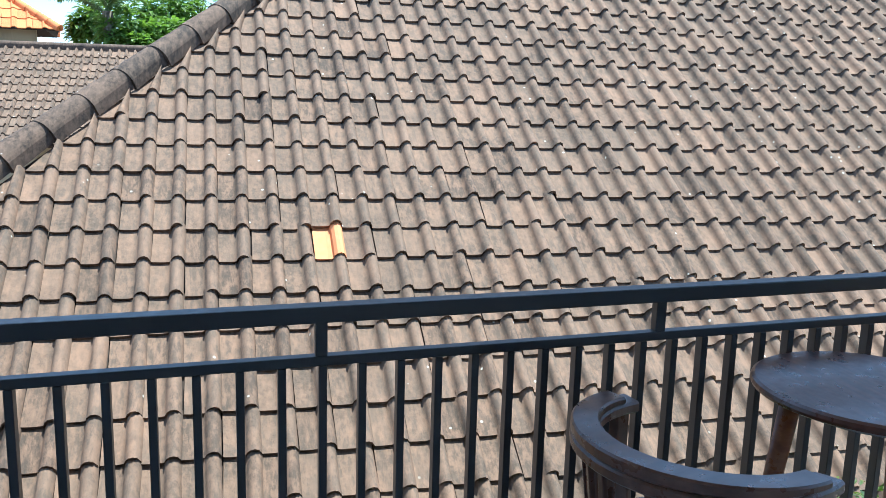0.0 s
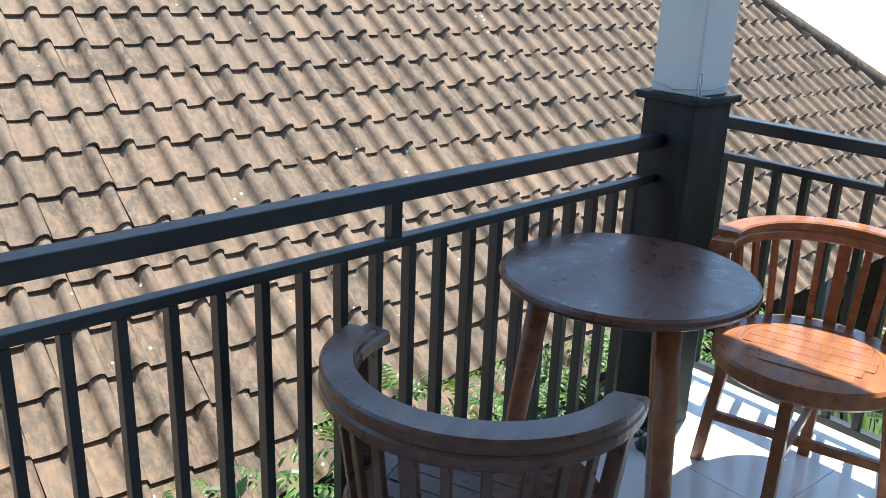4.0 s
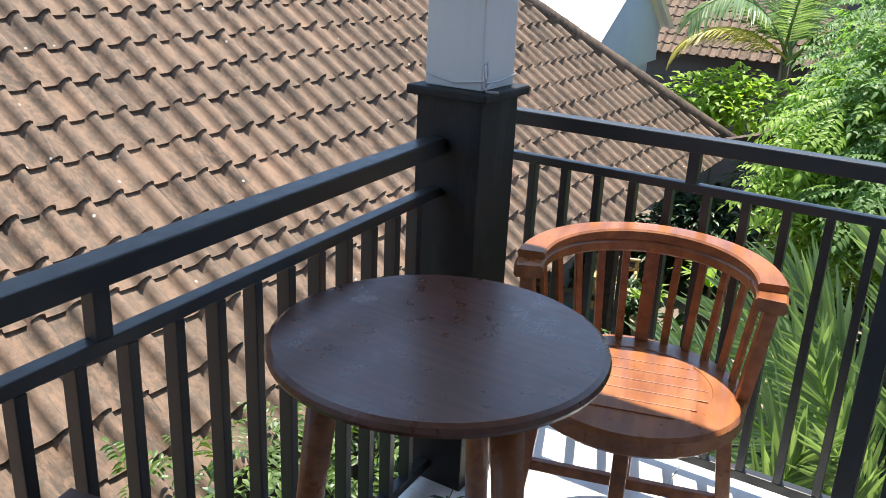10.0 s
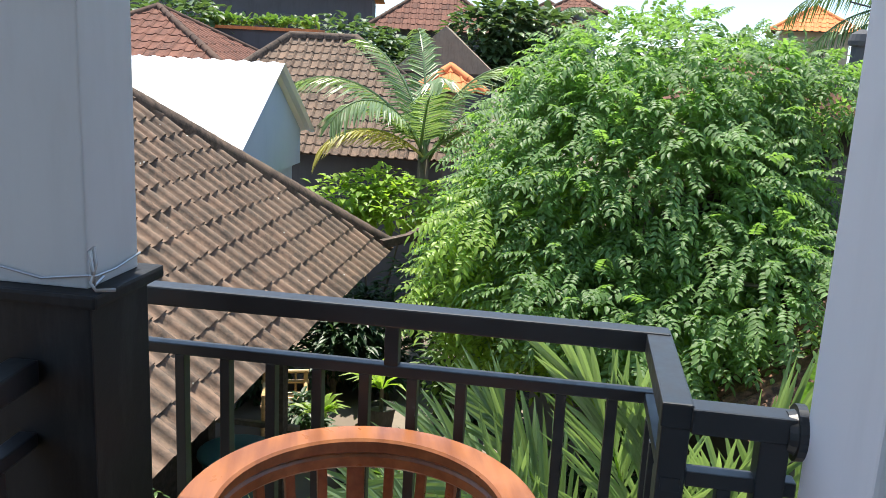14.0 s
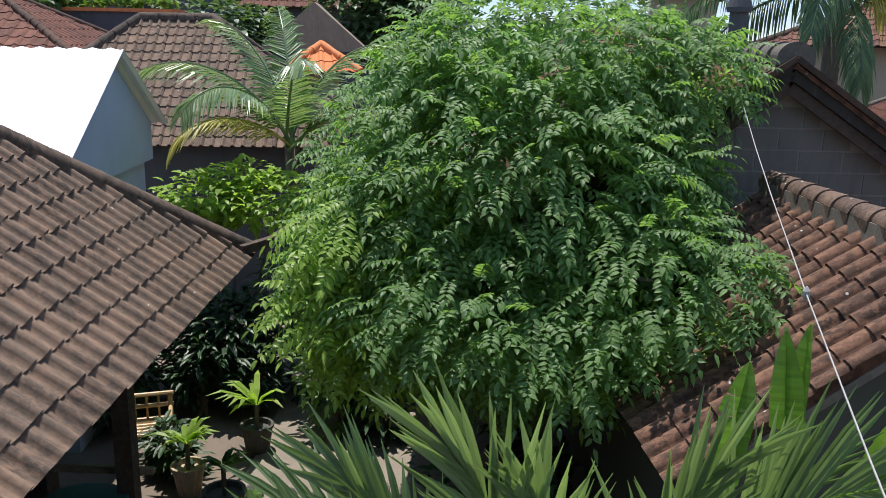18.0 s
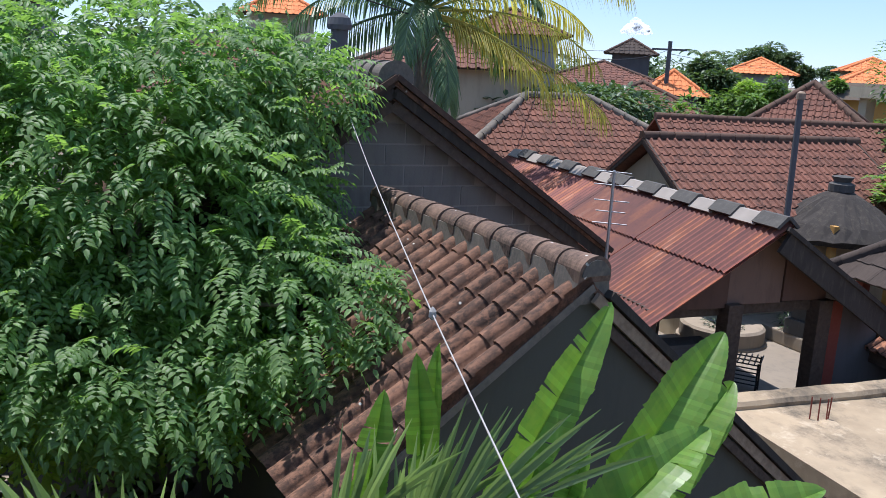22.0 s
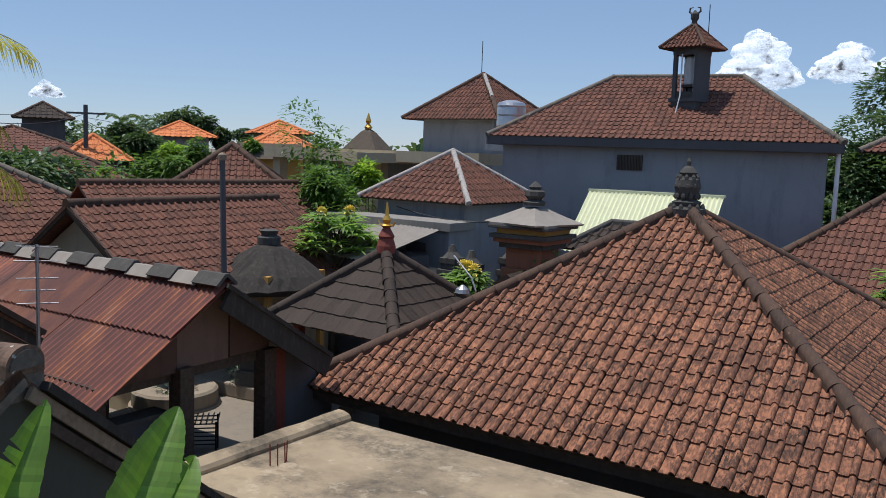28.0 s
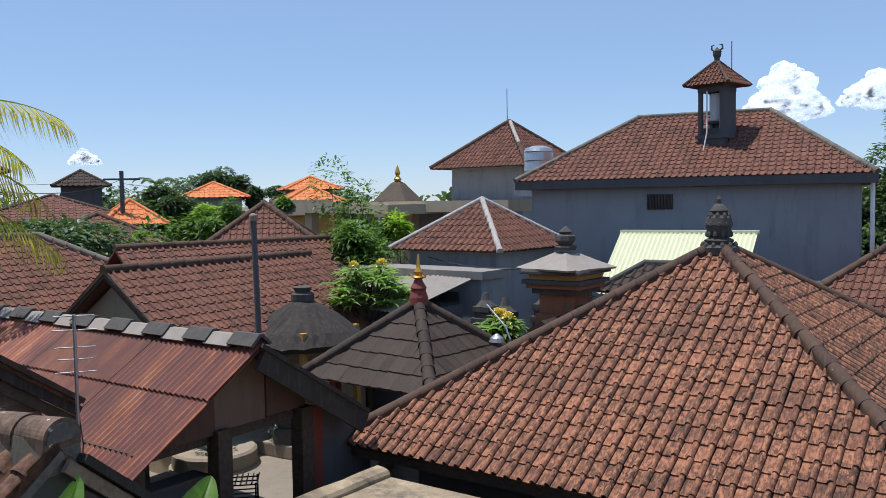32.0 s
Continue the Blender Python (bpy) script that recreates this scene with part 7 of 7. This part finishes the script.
for k, (a, b, sag) in enumerate([((38, -27.2, 2.9), (14, -2.5, 2.5), 0.7), ((38, -27.2, 2.7), (52, -60, 4), 0.8), ((38.2, -27.0, 2.9), (70, -30, 5), 0.8), ((13.9, -17.0, 0.25), (11.0, -16.2, 0.1), 0.1)]):
    a, b = np.array(a), np.array(b)
    wr = thing("overhead_cable", "thin dark overhead cable", "cable")
    part("cable", tube([tuple(a + (b - a) * t - np.array([0, 0, sag * 4 * t * (1 - t)])) for t in np.linspace(0, 1, 14)], 0.012, 5), BLACKCABLE, wr)
tw2 = thing("twine", "white knotted twine stretched from the gable to the balcony", "twine")
part("twine", tube([(10.1, -1.588, 1.268), (9.0, -1.345, 1.059), (8.0, -1.123, 0.887), (7.0, -0.902, 0.734), (5.7, -0.614, 0.564), (4.5, -0.349, 0.434), (3.5, -0.128, 0.345), (2.6, 0.071, 0.285)], 0.0031, 6), TWINE, tw2)
part("knot", lathe([(0.004, -0.025), (0.017, -0.01), (0.016, 0.012), (0.004, 0.03)], 8, at=(5.7, -0.614, 0.564)), TWINE, tw2)

# ---- in the yard ----
bf = thing("bamboo_bench", "sunlit pale bamboo seat with a low back in the yard", "bench", m=pose(11.25, 4.32, GROUND, 0, 0, -72))
for x in (-0.26, 0.26):
    for y in (-0.22, 0.2):
        part("leg", rod((x, y, 0.0), (x, y, 0.40 if y < 0 else 0.70), 0.028, None, 8), BAMBOO, bf)
    part("arm", rod((x, -0.24, 0.52), (x, 0.2, 0.54), 0.024, None, 8), BAMBOO, bf)
    part("arm_post", rod((x, -0.22, 0.38), (x, -0.22, 0.53), 0.02, None, 8), BAMBOO, bf)
for z in (0.69, 0.55):
    part("rail", rod((-0.30, 0.2, z), (0.30, 0.2, z), 0.026, None, 8), BAMBOO, bf)
for x in (-0.13, 0.0, 0.13):
    part("spindle", rod((x, 0.2, 0.40), (x, 0.2, 0.69), 0.014, None, 8), BAMBOO, bf)
for k in range(6):
    part("slat", rod((-0.29, -0.22 + k * 0.085, 0.38), (0.29, -0.22 + k * 0.085, 0.38), 0.026, None, 8), BAMBOO, bf)
bk = thing("plastic_bucket", "teal plastic bucket standing in the shade", "bucket", m=pose(8.35, 3.76, 0.45))
part("bucket", lathe([(0.22, GROUND), (0.24, GROUND + 0.05), (0.33, GROUND + 0.62), (0.355, GROUND + 0.63), (0.35, GROUND + 0.66), (0.31, GROUND + 0.64), (0.22, GROUND + 0.08)], 24), GREENPAINT, bk)
part("rim", lathe([(0.345, GROUND + 0.625), (0.365, GROUND + 0.632), (0.365, GROUND + 0.655), (0.345, GROUND + 0.66)], 24), GREENPAINT, bk)
part("handle", tube([(0.35 * math.cos(k * math.pi / 8), 0.12 - 0.12 * abs(math.cos(k * math.pi / 8)), GROUND + 0.63 + 0.02 * math.sin(k * math.pi / 8)) for k in range(9)], 0.008), GALV, bk, "thin wire handle")
stnd = thing("wooden_stand", "dark wooden shelf below the neighbour's eave", "shelf")
part("board", box(8.70, 8.74, 4.2, 4.34, -2.75, -1.95), DARKWOOD, stnd)
part("rail", bar((8.72, 3.3, -1.98), (8.72, 4.34, -1.98), 0.05), PALEWOOD, stnd)
for k, (x, y, r, hh, n, ln, mm) in enumerate([(10.5, 3.62, 0.17, 0.3, 22, 0.55, LEAF_LIGHT), (11.4, 3.1, 0.18, 0.35, 18, 0.75, LEAF_LIGHT), (9.3, 2.6, 0.14, 0.25, 26, 0.4, LEAF_HEDGE), (10.0, 3.1, 0.2, 0.3, 18, 0.4, LEAF_HEDGE)]):
    pt = thing("potted_plant", "potted plant with long pointed leaves in the yard", "plant", m=pose(x, y, 0))
    part("pot", lathe([(r * 0.7, GROUND), (r, GROUND + hh), (r * 1.08, GROUND + hh), (r * 1.08, GROUND + hh + 0.03), (r * 0.9, GROUND + hh + 0.03), (r * 0.85, GROUND + hh - 0.03)], 18), (CONCRETE, STONE)[k % 2], pt)
    az = rg.uniform(0, math.tau, n)
    w = np.c_[np.cos(az), np.sin(az), rg.uniform(0.5, 1.9, n)]
    w /= np.linalg.norm(w, axis=1)[:, None]
    v, f = leaves(np.tile((0, 0, GROUND + hh + 0.25), (n, 1)), w, frames_of(w)[0], ln * rg.uniform(0.7, 1.1, n), 0.08, 0.2, 0.45)
    put("foliage", mesh("foliage", v, f, mm), pt)
    part("stem", rod((0, 0, GROUND + hh - 0.05), (0, 0, GROUND + hh + 0.27), 0.025, None, 8), BARK, pt)
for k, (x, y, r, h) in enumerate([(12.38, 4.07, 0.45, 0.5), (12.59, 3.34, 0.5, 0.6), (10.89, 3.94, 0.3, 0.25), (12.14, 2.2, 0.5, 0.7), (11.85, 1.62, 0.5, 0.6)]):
    shrub("dark_shrub", "leafy dark shrub beside the yard path", (x, y, GROUND + h), (r, r, h), 420, 0.2, 0.06, (LEAF_DARK_SHADE, LEAF_HEDGE)[k == 3], 240 + k)
fl2 = thing("red_flower", "red flower spike among the palms", "flower")
w = rg.normal(0, 1, (24, 3)) + (0, 0, 0.5)
w /= np.linalg.norm(w, axis=1)[:, None]
v, f = leaves(np.tile((7.3, 1.75, -1.75), (24, 1)) + w * 0.03, w, frames_of(w)[0], 0.09, 0.04)
put("petals", mesh("petals", v, f, REDPETAL), fl2)
part("stem", tube([(7.4, 1.7, GROUND), (7.35, 1.72, -2.4), (7.3, 1.75, -1.78)], 0.012, 5), BARK, fl2)
for k in range(14):
    a = k * 0.45
    st = tagged(part("garden_stone", lathe([(0.09, 0), (0.12, 0.05), (0.08, 0.12), (0.02, 0.15)], 7), STONE, None, m=pose(9.0 + 0.35 * k * 0.3 + 0.1 * math.sin(k * 7), 2.6 + 0.4 * math.sin(a * 2.3), GROUND + 0.03)), "grey stone edging a bed in the yard", "stone", "yard stones")
YARD = -2.75
tagged(part("yard_paving", prism([(10.9, -7.6), (13.9, -7.6), (13.9, -12.2), (11.6, -12.2), (10.9, -10.4)], 2, GROUND, YARD), PAVING, None), "sunlit pale concrete yard behind the open shed", "paving", kind="structure")
well = thing("round_planter", "round pale concrete planter bed in the sunlit yard", "planter", m=pose(13.45, -9.50, 0))
part("rim", lathe([(0.70, YARD), (0.70, YARD + 0.26), (0.66, YARD + 0.30), (0.02, YARD + 0.31)], 32), YARDSTONE, well)
part("curb", lathe([(0.75, YARD), (0.745, YARD + 0.03), (0.70, YARD + 0.035)], 32), YARDSTONE, well)
bed = tagged(part("raised_bed", box(12.12, 13.85, -12.0, -10.30, YARD, YARD + 0.24, 0.03), YARDSTONE, None), "raised pale concrete bed in the yard", "garden bed", kind="structure")
shrub("small_shrub", "small dark shrub in the raised bed", (12.95, -10.55, -2.40), (0.22, 0.22, 0.14), 160, 0.13, 0.03, LEAF_DARK_SHADE, 141, stem=False)
shrub("small_shrub", "small dark sprigs on the planter", (13.2, -9.2, -2.40), (0.25, 0.25, 0.12), 120, 0.12, 0.025, LEAF_DARK_SHADE, 142, stem=False)
yst = thing("stone_shrine", "dark carved stone shrine at the edge of the yard", "shrine", m=pose(12.62, -10.62, 0, 0, 0, 12))
for hw, z0, z1 in ((0.30, YARD + 0.24, YARD + 0.5), (0.24, YARD + 0.5, YARD + 0.78), (0.34, YARD + 0.78, YARD + 0.9), (0.26, YARD + 0.9, YARD + 1.2), (0.36, YARD + 1.2, YARD + 1.28)):
    part("tier", box(-hw, hw, -hw, hw, z0, z1, 0.015), STONE, yst)
part("cap", lathe([(0.3, YARD + 1.28), (0.22, YARD + 1.4), (0.06, YARD + 1.55)], 8), STONE, yst)
gt = thing("iron_rack", "dark slatted iron rack standing in the yard", "rack", m=pose(11.42, -8.02, YARD, 0, 0, 40) @ Matrix.Scale(0.8, 4))
for k in range(8):
    part("bar", rod((-0.30, -0.24, 0.06 + k * 0.075), (0.30, -0.24, 0.06 + k * 0.075), 0.013, None, 6), STEEL, gt)
    part("bar", rod((-0.33 + k * 0.094, -0.30, 0.62), (-0.33 + k * 0.094, 0.30, 0.62), 0.013, None, 6), STEEL, gt)
for x in (-0.30, 0.30):
    for y in (-0.24, 0.24):
        part("upright", rod((x, y, 0), (x, y, 0.62), 0.018, None, 6), STEEL, gt)
sp = thing("dry_sprig", "dark rag and dark sprig at the foot of the pillar", "debris")
part("rag", lathe([(0.028, 0.0), (0.034, 0.012), (0.022, 0.028), (0.006, 0.035)], 9), STEEL, sp, m=pose(2.53, 1.62, 0))
v, f = leaves(np.tile((2.50, 1.62, 0.05), (9, 1)), (lambda q: q / np.linalg.norm(q, axis=1)[:, None])(rg.normal(0, 1, (9, 3)) + (0, 0, 0.8)), np.tile((1.0, 0, 0), (9, 1)), 0.06, 0.015)
put("sprig", mesh("sprig", v, f, LEAF_DARK_SHADE), sp)

# ---- clouds ----
CLOUD, t, b = mat("cloud")
b.inputs["Base Color"].default_value = (0.9, 0.93, 0.96, 1)
b.inputs["Roughness"].default_value = 1.0
b.inputs["Specular IOR Level"].default_value = 0.0
# a weak glow is added to lift the clouds' dark undersides
b.inputs["Emission Color"].default_value, b.inputs["Emission Strength"].default_value = (0.86, 0.93, 1, 1), 0.35
wisp = ramp(t, noisy(t, wcoords(t, (0.05, 0.05, 0.08)), 1.0, 7, 0.65), (0.40, (0.02,) * 3), (0.60, (0.75,) * 3)).outputs[0]
t.links.new(wisp, b.inputs["Alpha"])


def cloud(centre, size, seed, n=26):
    rg = np.random.default_rng(seed)
    bm = bmesh.new()
    for k in range(n * 3):
        u = rg.uniform(-1, 1)
        c = Vector(centre) + Vector((u * size[0] * 0.7, u * size[1] * 0.7, abs(rg.normal(0, 0.45)) * size[2] * (1 - abs(u))))
        r = size[2] * rg.uniform(0.12, 0.36) * (1.15 - 0.7 * abs(u))
        made = bmesh.ops.create_icosphere(bm, subdivisions=2, radius=r, matrix=Matrix.Translation(c) @ Matrix.Diagonal((1.3, 1.3, 0.8, 1)))
        for q in made["verts"]:
            dd = (q.co - c).normalized()
            q.co += dd * r * 0.4 * noise.noise(q.co * (2.2 / r))
    tagged(part("cloud", bm, CLOUD, None, smooth=True), "small white fair-weather cloud near the horizon", "cloud", kind="structure")
cloud((222.59, -1270.55, 115.44), (74, 11, 58), 3, 60)
cloud((108.11, -1285.11, 124.59), (62, 6, 42), 4, 44)
cloud((57.22, -1293.27, 135.69), (30, 2, 18), 5, 18)
cloud((16.66, -1294.34, 126.66), (34, 2, 16), 7, 18)
cloud((1050, -765, 62), (18, 22, 22), 6, 24)
